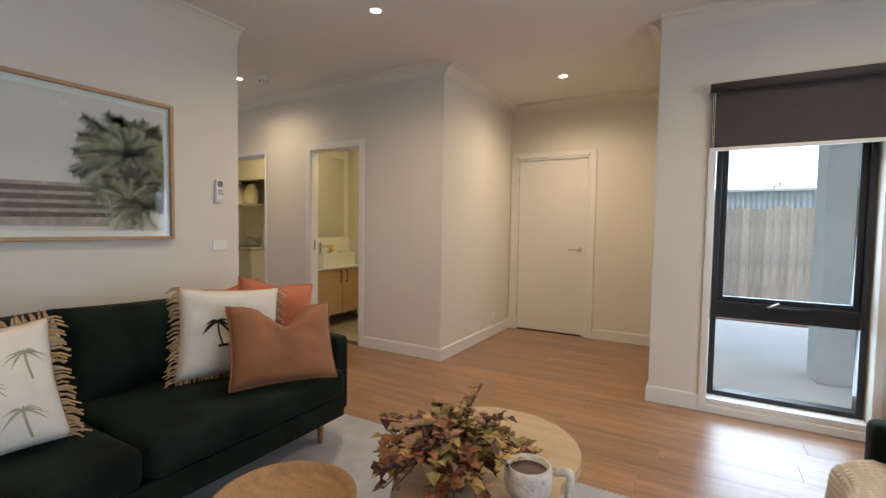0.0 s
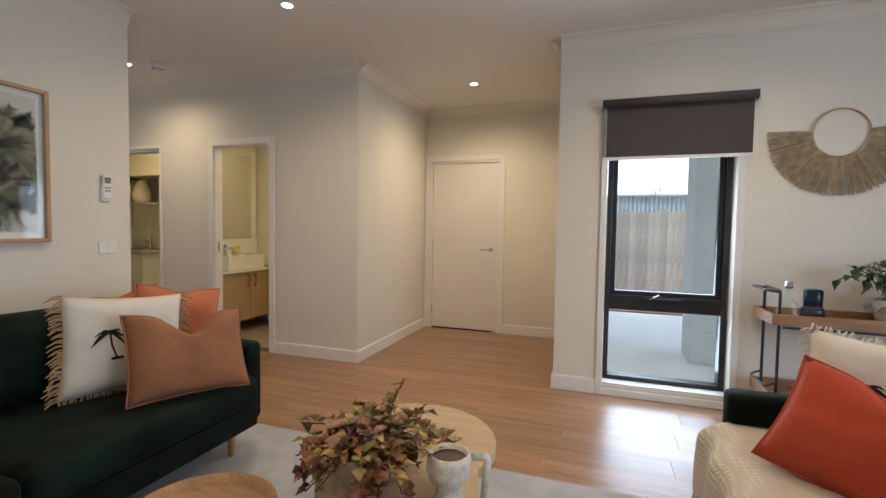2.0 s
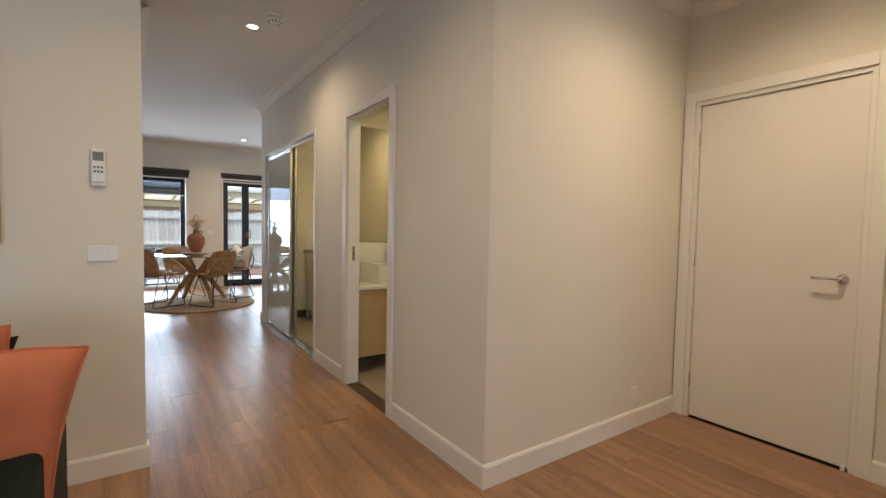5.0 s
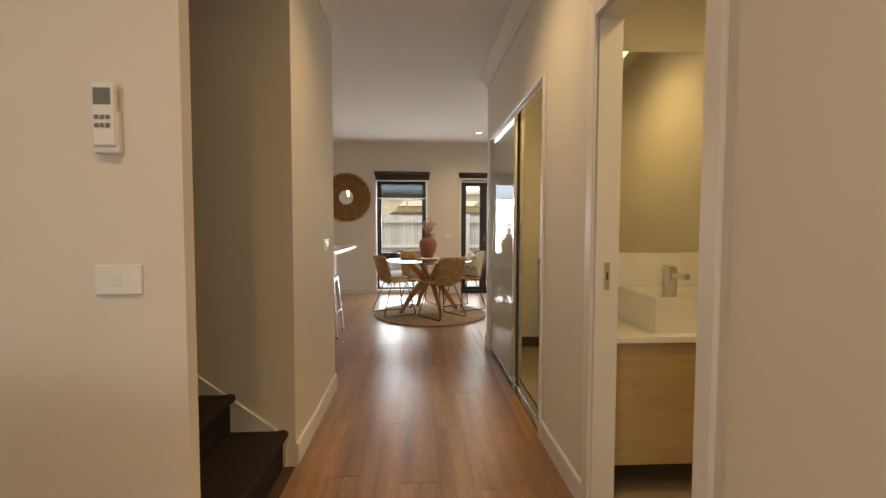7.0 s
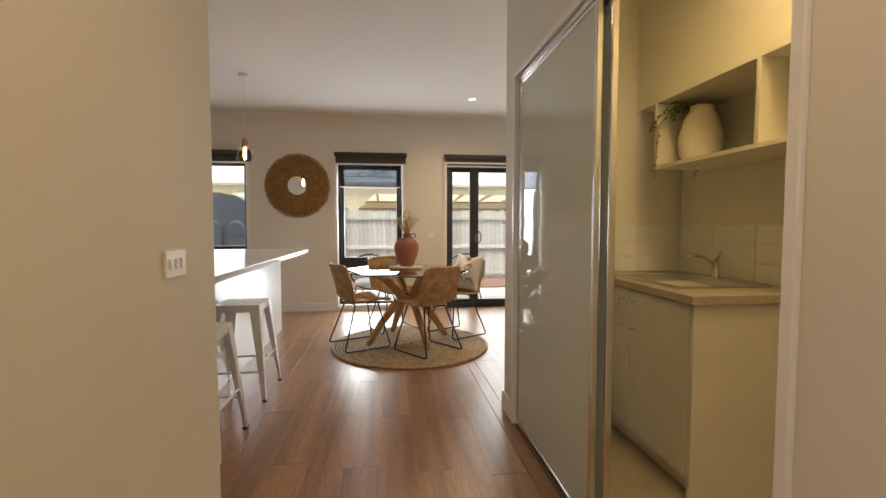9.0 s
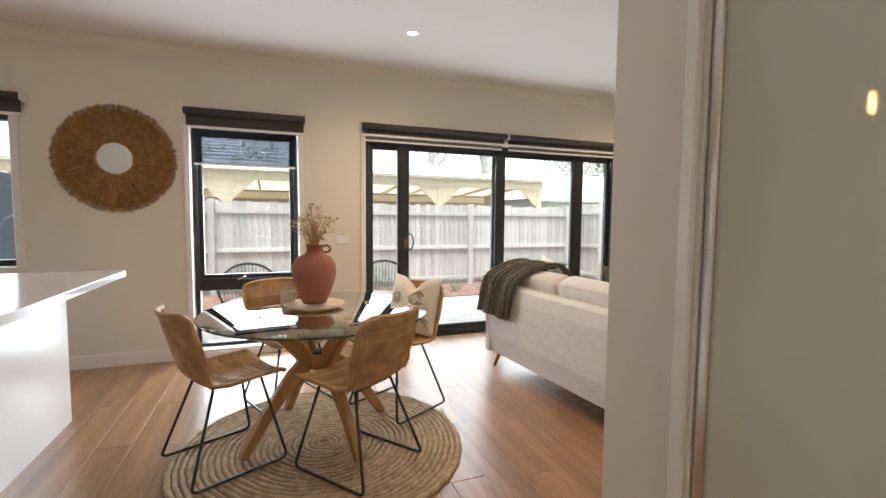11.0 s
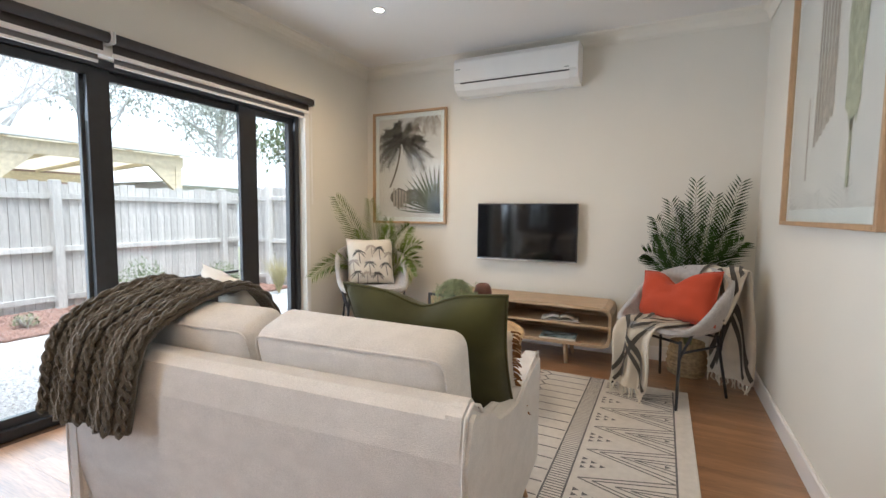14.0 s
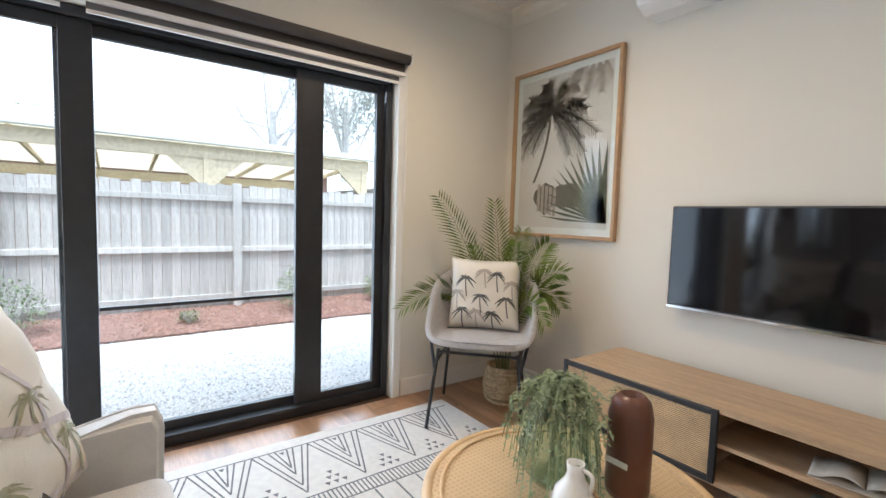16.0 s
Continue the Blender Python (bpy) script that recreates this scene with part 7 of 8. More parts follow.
ac = thing("air_conditioner", "white split-system air conditioner unit on the wall", "air conditioner", pose(-8.365, TV_WALL, 2.290) @ Matrix.Diagonal((0.972, 1, 1, 1)))
part("body", prism([(0.0, 0.0), (-0.12, 0.0), (-0.19, 0.035), (-0.225, 0.085), (-0.230, 0.275), (-0.205, 0.312), (-0.15, 0.322), (0, 0.322)], 'x', -0.57, 0.57), M_WHITEPL, ac)
part("flap", prism([(-0.125, -0.004), (-0.193, 0.030), (-0.226, 0.078), (-0.231, 0.078), (-0.198, 0.026), (-0.128, -0.008)], 'x', -0.50, 0.50), M_WHITEPL, ac)
part("air_slot", prism([(-0.2275, 0.080), (-0.2325, 0.080), (-0.2325, 0.090), (-0.2285, 0.090)], 'x', -0.50, 0.50), M_DARKPL, ac, "dark outlet slot")
part("front_panel", B((-0.568, 0.568, -0.236, -0.229, 0.095, 0.268), bevel=0.003), M_WHITEPL, ac)
part("maker_mark", B((-0.55, -0.50, -0.2375, -0.236, 0.205, 0.212)), M_GREY, ac)
part("indicator", B((0.46, 0.50, -0.2375, -0.236, 0.11, 0.116)), M_GREY, ac)

trunk_ = [[(tx_(t) - 0.012, 0.24 - 0.44 * t), (tx_(t) + 0.010, 0.24 - 0.44 * t), (tx_(t + 0.05) + 0.010, 0.24 - 0.44 * (t + 0.05)), (tx_(t + 0.05) - 0.012, 0.24 - 0.44 * (t + 0.05))]
          for tx_ in [lambda t: -0.10 - 0.03 * t - 0.10 * t * t] for t in [k / 20 for k in range(20)]]
rocks = [blob(-0.31, -0.29, 0.10, 0.10, 1), blob(-0.12, -0.31, 0.10, 0.11, 2), blob(0.06, -0.30, 0.13, 0.09, 3)]
crate = [[(-0.19 + 0.035 * k, -0.21 - 0.008 * k), (-0.165 + 0.035 * k, -0.21 - 0.008 * k), (-0.165 + 0.035 * k, -0.40 - 0.008 * k), (-0.19 + 0.035 * k, -0.40 - 0.008 * k)] for k in range(5)]
framed_print("framed_print", "tall framed sepia photograph of a coconut palm", pose(-9.52, TV_WALL, 1.66, 0, 0, 0), 0.87, 1.15, G1, [
    (G3, frond_outlines(-0.09, 0.27, 0.36, 13, 3, -0.45, 3.6, 0.42, 0.075, 24)), (G2, frond_outlines(-0.09, 0.25, 0.30, 9, 4, -0.7, 3.8, 0.6, 0.07, 20)), (G4, frond_outlines(0.25, 0.62, 0.36, 7, 9, 3.0, 5.2, 0.1, 0.06, 20)),
    (G3, trunk_), (G3, rocks), (G4, crate), (G5, [[(0.33, -0.47), (0.37, -0.47), (0.35 + 0.52 * math.cos(a), -0.47 + 0.50 * math.sin(a)), (0.34 + 0.30 * math.cos(a + 0.05), -0.47 + 0.29 * math.sin(a + 0.05))] for a in [1.45 + 0.115 * k for k in range(15)]])], mount=0.045)
reed = [[(0.30 * (k % 7) / 7 - 0.2 + 0.03 * (k // 7), -0.25 + 0.02 * k), (0.31 * (k % 7) / 7 - 0.16 + 0.03 * (k // 7), -0.25 + 0.02 * k), (0.32 * (k % 7) / 7 - 0.17 + 0.03 * (k // 7), 0.45), (0.30 * (k % 7) / 7 - 0.19 + 0.03 * (k // 7), 0.43)] for k in range(14)]
framed_print("framed_print", "large framed print of pale cacti in oak frame", pose(ART_WALL, 6.07, 1.77, 0, 0, -90), 1.30, 1.24, G1, [(G4, [blob(-0.30, 0.22, 0.11, 0.34, 31, 26), [(-0.31, -0.40), (-0.28, -0.40), (-0.285, 0.0), (-0.315, 0.0)]]), (G7, [blob(0.28, 0.12, 0.10, 0.40, 33, 26), [(0.26, -0.46), (0.30, -0.46), (0.295, -0.2), (0.265, -0.2)]]), (G4, reed[:6])], mount=0.06)


# tub chairs
def tub_point(phi, s):
    """The felt tub: phi round it (0 is the front, -y), s from the seat's middle to the rim."""
    back = (1 - math.cos(phi)) / 2
    rim = 0.445 + 0.175 * min(1, max(0, back * 2.2 - 0.25)) ** 1.2 + 0.19 * max(0.0, back - 0.55) / 0.45
    if s < 0.55:
        r, z = s / 0.55 * 0.235, 0.425 - 0.012 * (1 - s / 0.55)
    else:
        t = (s - 0.55) / 0.45
        k = math.sin(t * math.pi / 2)
        r, z = 0.235 + (0.045 + 0.025 * back) * k, 0.425 + (rim - 0.425) * t ** 1.3
    flat = 0.95 * (abs(math.cos(phi)) ** 3.4 + abs(math.sin(phi)) ** 3.4) ** (-1 / 3.4)
    return Vector((math.sin(phi) * r * flat * 1.06, -math.cos(phi) * r * flat, z))


def tub_chair(label, m):
    c = thing("tub_chair", label, "chair", m, "tub chairs")
    bm = bmesh.new()
    N, S = 40, 12
    mid = bm.verts.new(tub_point(0, 0))
    rows = [[bm.verts.new(tub_point(2 * math.pi * i / N, s / S)) for i in range(N)] for s in range(1, S + 1)]
    fs = [bm.faces.new((mid, rows[0][i], rows[0][(i + 1) % N])) for i in range(N)]
    for A, C in zip(rows, rows[1:]):
        fs += [bm.faces.new((A[i], C[i], C[(i + 1) % N], A[(i + 1) % N])) for i in range(N)]
    bmesh.ops.recalc_face_normals(bm, faces=fs)
    bmesh.ops.solidify(bm, geom=fs, thickness=0.032)
    part("shell", bm, M_FELT, c, smooth=True)
    part("seat_pad", lathe([(0, 0.418), (0.20, 0.418), (0.225, 0.432), (0.215, 0.448), (0.12, 0.456), (0, 0.458)], 32, caps=False), M_FELT, c, smooth=True)
    for sx in (-1, 1):
        for sy in (-1, 1):
            part("leg", T([(sx * 0.24, sy * 0.235, 0.0), (sx * 0.20, sy * 0.17, 0.40)], r=0.009, n=8), M_BLACK, c)
        part("arm_bracket", T(rounded([(sx * 0.213, -0.19, 0.30), (sx * 0.262, -0.12, 0.50), (sx * 0.268, 0.12, 0.52), (sx * 0.213, 0.19, 0.30)], 0.03), r=0.008, n=8), M_BLACK, c)
        part("stretcher", T([(sx * 0.21, -0.19, 0.33), (sx * 0.21, 0.19, 0.33)], r=0.008), M_BLACK, c)
    part("stretcher", T([(-0.2, -0.17, 0.385), (0.2, -0.17, 0.385)], r=0.008), M_BLACK, c)
    part("stretcher", T([(-0.2, 0.17, 0.385), (0.2, 0.17, 0.385)], r=0.008), M_BLACK, c)
    return c


c1 = pose(-9.54, 6.98, 0.002, 0, 0, 43) @ Matrix.Scale(1.12, 4)
tub_chair("pale grey felt tub chair with black steel legs", c1)
jungle = [(M_DKPRINT, [s_ for k, (a, b) in enumerate(((-0.55, 0.4), (0.35, 0.55), (-0.1, -0.1), (0.65, -0.15), (-0.6, -0.5), (0.25, -0.6))) for s_ in palm_strokes(a, b, 0.42, seed=80 + k, thick=0.14)]), (M_TAUPE, [s_ for k, (a, b) in enumerate(((0.0, 0.65), (-0.8, 0.0), (0.8, 0.3), (-0.2, -0.55))) for s_ in palm_strokes(a, b, 0.4, seed=95 + k, thick=0.2)])]
cushion("cream cushion printed with charcoal jungle palms", M_CREAM, c1 @ pose(0.0, 0.06, 0.455, -14, 0, 0), 0.40, 0.40, 0.14, 0.0, 12.0, prints=jungle)
c2 = pose(-7.06, 6.92, 0.002, 0, 0, -38) @ Matrix.Scale(1.05, 4)
tub_chair("pale grey felt tub chair draped with a throw", c2)
cushion("burnt orange lumbar cushion", M_RED, c2 @ pose(0.0, 0.02, 0.45, -18, -6, 0), 0.56, 0.34, 0.17, 0.26, 13.0, pipe=M_RED)
M_THROW = mat("ivory_wool_throw", (0.62, 0.56, 0.46), 0.97, 0.08, 12, 0.5, 200, sheen=0.2)
M_STRIPE = mat("charcoal_wool_stripe", (0.075, 0.068, 0.058), 0.97, 0.25, 60)
ct_ = thing("striped_throw", "ivory throw with charcoal chevron stripes and tassels", "throw blanket", None)


def local(path, m):
    return [m @ Vector(p) for p in path]


front = drape(local([(-0.02, 0.02, 0.475), (-0.02, -0.12, 0.478), (-0.02, -0.235, 0.470), (-0.02, -0.300, 0.40), (-0.02, -0.315, 0.28), (-0.02, -0.325, 0.16), (-0.02, -0.335, 0.07)], c2), (c2.to_3x3() @ Vector((0.27, 0, 0))), 0.020, 2.0, 0.4)
rear = drape(local([(0.12, 0.10, 0.50), (0.13, 0.20, 0.66), (0.14, 0.275, 0.80), (0.15, 0.335, 0.79), (0.155, 0.36, 0.60), (0.16, 0.37, 0.40), (0.165, 0.375, 0.20), (0.17, 0.38, 0.08)], c2), (c2.to_3x3() @ Vector((0.30, 0, 0))), 0.016, 2.0, 1.1)
for fn, sgn in ((front, 1), (rear, 1)):
    part("cloth", grid_surface(fn, 40, 24, thickness=0.010), M_THROW, ct_, smooth=True)
    bm = bmesh.new()
    for zig in ([(0.05, 0.1), (0.3, 0.5), (0.05, 0.9)], [(0.15, 0.05), (0.45, 0.5), (0.15, 0.95)], [(0.95, 0.05), (0.6, 0.45), (0.95, 0.85)], [(0.85, 0.0), (0.52, 0.45), (0.85, 0.9)], [(0.3, 0.05), (0.62, 0.62), (0.95, 0.97)], [(0.25, 0.95), (0.55, 0.6), (0.9, 0.2)]):
        pts = []
        for (a, b), (c_, d_) in zip(zig, zig[1:]):
            k = 16
            pts += [(a + (c_ - a) * i / k, b + (d_ - b) * i / k) for i in range(k)]
        pts.append(zig[-1])
        for side in (-1, 1):
            prev = None
            for i, (u, v) in enumerate(pts):
                a, b = pts[max(0, i - 1)], pts[min(len(pts) - 1, i + 1)]
                L_ = math.hypot(b[0] - a[0], b[1] - a[1]) or 1
                nu, nv = -(b[1] - a[1]) / L_ * 0.022, (b[0] - a[0]) / L_ * 0.032
                q = fn(u, v)
                nr = (fn(min(1, u + 0.02), v) - fn(max(0, u - 0.02), v)).cross(fn(u, min(1, v + 0.02)) - fn(u, max(0, v - 0.02))).normalized() * (0.0135 * side)
                cur = [bm.verts.new(fn(max(0, min(1, u + s2 * nu)), max(0, min(1, v + s2 * nv))) + nr) for s2 in (-1, 1)]
                if prev:
                    bm.faces.new((prev[0], cur[0], cur[1], prev[1]))
                prev = cur
    part("stripes", bm, M_STRIPE, ct_, "tufted charcoal stripes")
    bm = bmesh.new()
    tassels(bm, fn, 1.0, 0.065, 16, 0.006, random.Random(3))
    part("tassels", bm, M_CREAM, ct_)

palm_plant("leafy artificial palm in woven basket behind the chair", pose(-9.64, 7.28, 0.001), [
    (-0.22, -0.42, 1.33, 0.25), (-0.35, -0.60, 0.60, 0.62), (0.32, 0.15, 0.66, 0.60), (0.29, 0.05, 1.06, 0.32), (-0.10, -0.05, 1.31, 0.15), (0.42, -0.10, 0.60, 0.55),
    (0.0, 0.12, 1.12, 0.15), (-0.14, -0.18, 1.02, 0.2), (0.16, -0.10, 1.05, 0.25), (0.36, 0.12, 0.88, 0.42)], (0.45, -0.85, 0.3), 50, "round woven seagrass basket", M_PALM, M_STEM)
palm_plant("dense dark green palm in woven basket", pose(-6.93, 7.36, 0.001) @ Matrix.Diagonal((1.0, 1.0, 1.06, 1)), [
    (0.0, -0.07, 1.36, 0.05), (0.31, 0.20, 1.37, 0.12), (-0.25, -0.15, 1.10, 0.2), (-0.31, -0.12, 0.86, 0.35), (-0.06, -0.05, 1.20, 0.1), (0.27, 0.10, 1.20, 0.15), (0.13, 0.05, 1.26, 0.1),
    (-0.16, -0.10, 1.22, 0.12), (0.22, 0.0, 1.02, 0.2), (-0.22, -0.2, 0.98, 0.25), (0.32, 0.06, 0.95, 0.3), (0.08, -0.12, 1.05, 0.12), (-0.10, 0.1, 1.10, 0.1)], (-0.15, -1.0, 0.2), 70, "round woven seagrass basket", M_PALMD, M_STEM)


# ---- outside ----
M_GROUND = mat("dry_grass_ground", (0.20, 0.20, 0.13), 0.95, 0.3, 0.6, 0.3, 12)
M_GRAVEL = mat("pale_grey_gravel", (0.60, 0.59, 0.57), 0.95, 0.3, 45, 0.9, 70, fine=0.35)
M_MULCH = mat("red_brown_mulch", (0.22, 0.125, 0.095), 0.97, 0.5, 30, 0.9, 60)
M_CONC = mat("pale_concrete", (0.78, 0.77, 0.75), 0.85, 0.08, 1.5, 0.1, 60)
M_FENCE = mat("weathered_grey_paling", (0.54, 0.52, 0.49), 0.9, 0.12, 3, 0.25, 30, stretch=(6, 6, 0.7), fine=0.25, per_object=0.16)
M_FENCEB = mat("brown_grey_paling", (0.66, 0.57, 0.48), 0.9, 0.22, 3, 0.25, 30, stretch=(6, 6, 0.7), fine=0.3, per_object=0.16)
M_RENDER = mat("grey_render", (0.64, 0.655, 0.67), 0.9, 0.06, 2, 0.2, 120)
M_PERG = mat("new_pine", (0.70, 0.60, 0.43), 0.7, 0.15, 3, 0.05, 40, stretch=(1, 6, 6), fine=0.15)
M_SHEET = mat("pale_roof_sheet", (0.66, 0.66, 0.66), 0.5, 0.05, 2)
M_ROOFT = mat("grey_roof_tile", (0.52, 0.52, 0.53), 0.8, 0.15, 8, 0.1, 40, per_object=0.1)
M_BRICK = mat("dark_blue_brick", (0.045, 0.05, 0.065), 0.75, 0.3, 30, 0.3, 120, per_object=0.2)
M_BRICKR = mat("red_brown_brick", (0.34, 0.22, 0.18), 0.85, 0.2, 25, 0.2, 60)
M_MORTAR = mat("white_mortar", (0.55, 0.54, 0.52), 0.95, 0.1, 40)
M_CORR = mat("pale_blue_corrugated_steel", (0.55, 0.60, 0.63), 0.5, 0.06, 3, metal=0.0)
M_TANK = mat("slate_blue_tank", (0.085, 0.105, 0.135), 0.5, 0.08, 3)
M_BUSH = mat("shrub_green", (0.10, 0.15, 0.06), 0.7, 0.4, 6, tint=(0.16, 0.20, 0.10))
# gum leaves: base colour paled to stand in for aerial haze
M_GUM = mat("gum_leaf_grey_green_hazed", (0.42, 0.44, 0.40), 0.7, 0.3, 4)
M_WILLOW = mat("willow_yellow_green", (0.22, 0.25, 0.09), 0.7, 0.3, 4)
# bark lightened the same way for distance haze; near twigs share it
M_BARK = mat("grey_bark_hazed", (0.46, 0.45, 0.43), 0.95, 0.3, 6, 0.4, 20)

solid("ground", B((-2000, 2000, -2000, 2000, -1.0, -0.135)), M_GROUND, "flat ground reaching to the horizon", "ground", kind="structure")
solid("foundation", B((-10.25, 3.8, -3.3, 3.65, -0.5, -0.121), (-10.25, -6.35, 3.65, 7.72, -0.5, -0.121), (-6.35, -0.1, 3.65, 5.23, -0.5, -0.121)), M_CONC, "concrete footing under the house", "foundation", kind="structure")
solid("roof", B((-10.3, 3.9, -3.4, 7.8, 5.35, 5.5)), M_ROOFT, "flat roof over the house", "roof", kind="structure")
solid("wall_upper", cells(bmesh.new(), [-10.25, -10.05, 3.6, 3.8], [-3.3, -3.2, 7.62, 7.72], [2.851, 5.349], lambda x, y, z: -10.05 < x < 3.6 and -3.2 < y < 7.62), M_RENDER, "rendered upper storey wall", "wall", kind="structure")


def chips(name, x0, x1, y0, y1, z, count, size, material, label, seed):
    r = random.Random(seed)
    vs, fs = [], []
    for _ in range(count):
        x, y, s, a = r.uniform(x0, x1), r.uniform(y0, y1), size * r.uniform(0.5, 1.2), r.uniform(0, 6.28)
        n0 = len(vs)
        for k in range(4):
            vs.append((x + s * math.cos(a + k * 1.571) * (1 if k % 2 else 0.7), y + s * math.sin(a + k * 1.571) * (1 if k % 2 else 0.7), z))
        vs.append((x, y, z + s * 0.7))
        fs += [(n0, n0 + 1, n0 + 4), (n0 + 1, n0 + 2, n0 + 4), (n0 + 2, n0 + 3, n0 + 4), (n0 + 3, n0, n0 + 4)]
    me_ = bpy.data.meshes.new(name)
    me_.from_pydata(vs, [], fs)
    me_.materials.append(material)
    return tagged(new(name, me_), label, name.replace("_", " "), kind="stuff")


solid("gravel_bed", B((-12.85, -10.26, -4, 9.3, -0.3, -0.115)), M_GRAVEL, "pale gravel yard surface", "gravel", kind="structure")
chips("gravel", -12.85, -10.4, 2.0, 9.2, -0.115, 9000, 0.016, M_GRAVEL, "loose pale gravel stones", 1)
solid("garden_bed", B((-14.25, -12.85, -4, 9.3, -0.3, -0.09)), M_MULCH, "mulched garden bed along the fence", "garden bed", kind="structure")
chips("mulch", -14.2, -12.82, 2.0, 9.2, -0.09, 5000, 0.025, M_MULCH, "red-brown bark mulch chips", 2)


def paling_fence(name, label, material, x0, y0, x1, y1, base, top, face, seed):
    """Palings in a row with posts and rails on the side that face points to."""
    f = tagged(new(name), label, "fence", kind="structure")
    d = Vector((x1 - x0, y1 - y0, 0))
    L_ = d.length
    d.normalize()
    rz = math.degrees(math.atan2(d.y, d.x))
    f.matrix_basis = pose(x0, y0, 0, 0, 0, rz)
    meshes = []
    for k in range(4):
        bm = B((0.003, 0.101, -0.008, 0.008, base, top + (k - 1.5) * 0.012))
        p = part("paling", bm, material, f)
        meshes.append(p.data)
        p.matrix_basis = pose(k * 0.104, 0, 0)
    r = random.Random(seed)
    n = min(int(L_ / 0.104), 150)
    for k in range(4, n):
        o = new("paling", meshes[r.randrange(4)])
        o.parent = f
        o.matrix_basis = pose(k * 0.104, r.uniform(-0.003, 0.003), 0)
    for z in (base + 0.16, base + 0.80, top - 0.18):
        part("rail", B((0, L_, 0.009 * face if face > 0 else -0.054, 0.054 if face > 0 else -0.009, z - 0.035, z + 0.035), bevel=0.003, seg=1), material, f)
    k = 0.35
    while k < L_:
        part("post", B((k - 0.05, k + 0.05, 0.009 if face > 0 else -0.12, 0.12 if face > 0 else -0.009, base - 0.1, top + 0.03), bevel=0.006, seg=1), material, f)
        k += 2.42
    return f


paling_fence("fence", "tall weathered grey timber paling fence with rails", M_FENCE, -14.2, 9.3, -14.2, -5.0, -0.12, 1.54, 1, 1)
paling_fence("fence_side", "weathered grey paling fence along the side boundary", M_FENCE, -10.6, 9.35, -14.2, 9.35, -0.12, 1.60, 1, 2)

# neighbour's pergola and houses
M_POLY = mat("opal_polycarbonate_sheet", (0.80, 0.74, 0.62), 0.4, 0.05, 2)
nt = M_POLY.node_tree
opal = nt.nodes.new("ShaderNodeBsdfTranslucent")
opal.inputs[0].default_value = (0.86, 0.82, 0.73, 1)
both = nt.nodes.new("ShaderNodeMixShader")
both.inputs[0].default_value = 0.6
nt.links.new(nt.nodes["Principled BSDF"].outputs[0], both.inputs[1])
nt.links.new(opal.outputs[0], both.inputs[2])
nt.links.new(both.outputs[0], nt.nodes["Material Output"].inputs[0])
pg = thing("pergola", "new pine pergola with pale roof behind the fence", "pergola", pose(-15.6, 0, 0))
part("front_beam", B((-0.05, 0.05, -2.0, 9.2, 2.02, 2.22)), M_PERG, pg)
part("rear_beam", B((-3.45, -3.35, -2.0, 9.2, 1.78, 1.96)), M_PERG, pg)
part("gutter", B((0.055, 0.17, -2.1, 9.3, 2.235, 2.33), bevel=0.01), M_SHEET, pg)
part("roof_sheet", prism([(0.05, 2.28), (-3.6, 2.02), (-3.6, 2.05), (0.05, 2.31)], 'y', -2.1, 9.3), M_POLY, pg)
for y in [-1.9 + 0.85 * k for k in range(14)]:
    part("rafter", prism([(-0.052, 2.16), (-3.5, 1.962), (-3.5, 2.018), (-0.052, 2.262)], 'y', y, y + 0.045), M_PERG, pg)
for y in (1.8, 6.38, 9.1):
    part("post", B((-0.06, 0.06, y - 0.06, y + 0.06, -0.13, 2.02)), M_PERG, pg)
    for s in (-1, 1):
        if y == 9.1 and s > 0:
            continue
        part("gusset", prism([(y + s * 0.06, 1.56), (y + s * 0.06, 2.02), (y + s * 0.54, 2.02)], 'x', -0.035, 0.035), M_PERG, pg)


def house(label, x0, x1, y0, y1, eave, ridge, wall_mat):
    h_ = thing("house", label, "house", pose(0, 0, 0), "houses over the fence")
    part("wall", B((x0 + 0.5, x1 - 0.5, y0 + 0.5, y1 - 0.5, -0.13, eave)), wall_mat, h_)
    mx = (x0 + x1) / 2
    hip = (x1 - x0) / 2
    bm = bmesh.new()
    e_ = [bm.verts.new(v) for v in ((x0, y0, eave), (x1, y0, eave), (x1, y1, eave), (x0, y1, eave))]
    r0, r1 = bm.verts.new((mx, y0 + hip, ridge)), bm.verts.new((mx, y1 - hip, ridge))
    for q in ((e_[0], e_[1], r0), (e_[1], e_[2], r1, r0), (e_[2], e_[3], r1), (e_[3], e_[0], r0, r1), (e_[3], e_[2], e_[1], e_[0])):
        bm.faces.new(q)
    roof_ = part("roof", bm, M_ROOFT, h_, "grey tiled hip roof")
    for k in range(1, 12):
        t = k / 12
        za = eave + (ridge - eave) * t + 0.012
        part("tile_course", T([(x1 - hip * t + 0.01, y0 + hip * t, za), (x1 - hip * t + 0.01, y1 - hip * t, za)], r=0.025, n=4), M_ROOFT, roof_)
    part("gutter", B((x1 - 0.02, x1 + 0.1, y0, y1, eave - 0.1, eave)), M_SHEET, h_)
    return h_


house("brick house with grey tiled hip roof behind fence", -29.0, -19.5, -4.0, 10.6, 2.42, 4.3, M_BRICKR)
house("low house with pale tiled hip roof further off", -30.0, -21.0, 12.2, 24.0, 2.1, 3.6, M_RENDER)
house("brick house with tiled roof beyond the kitchen window", -26.0, -17.0, -18.0, -4.6, 2.5, 4.3, M_BRICKR)


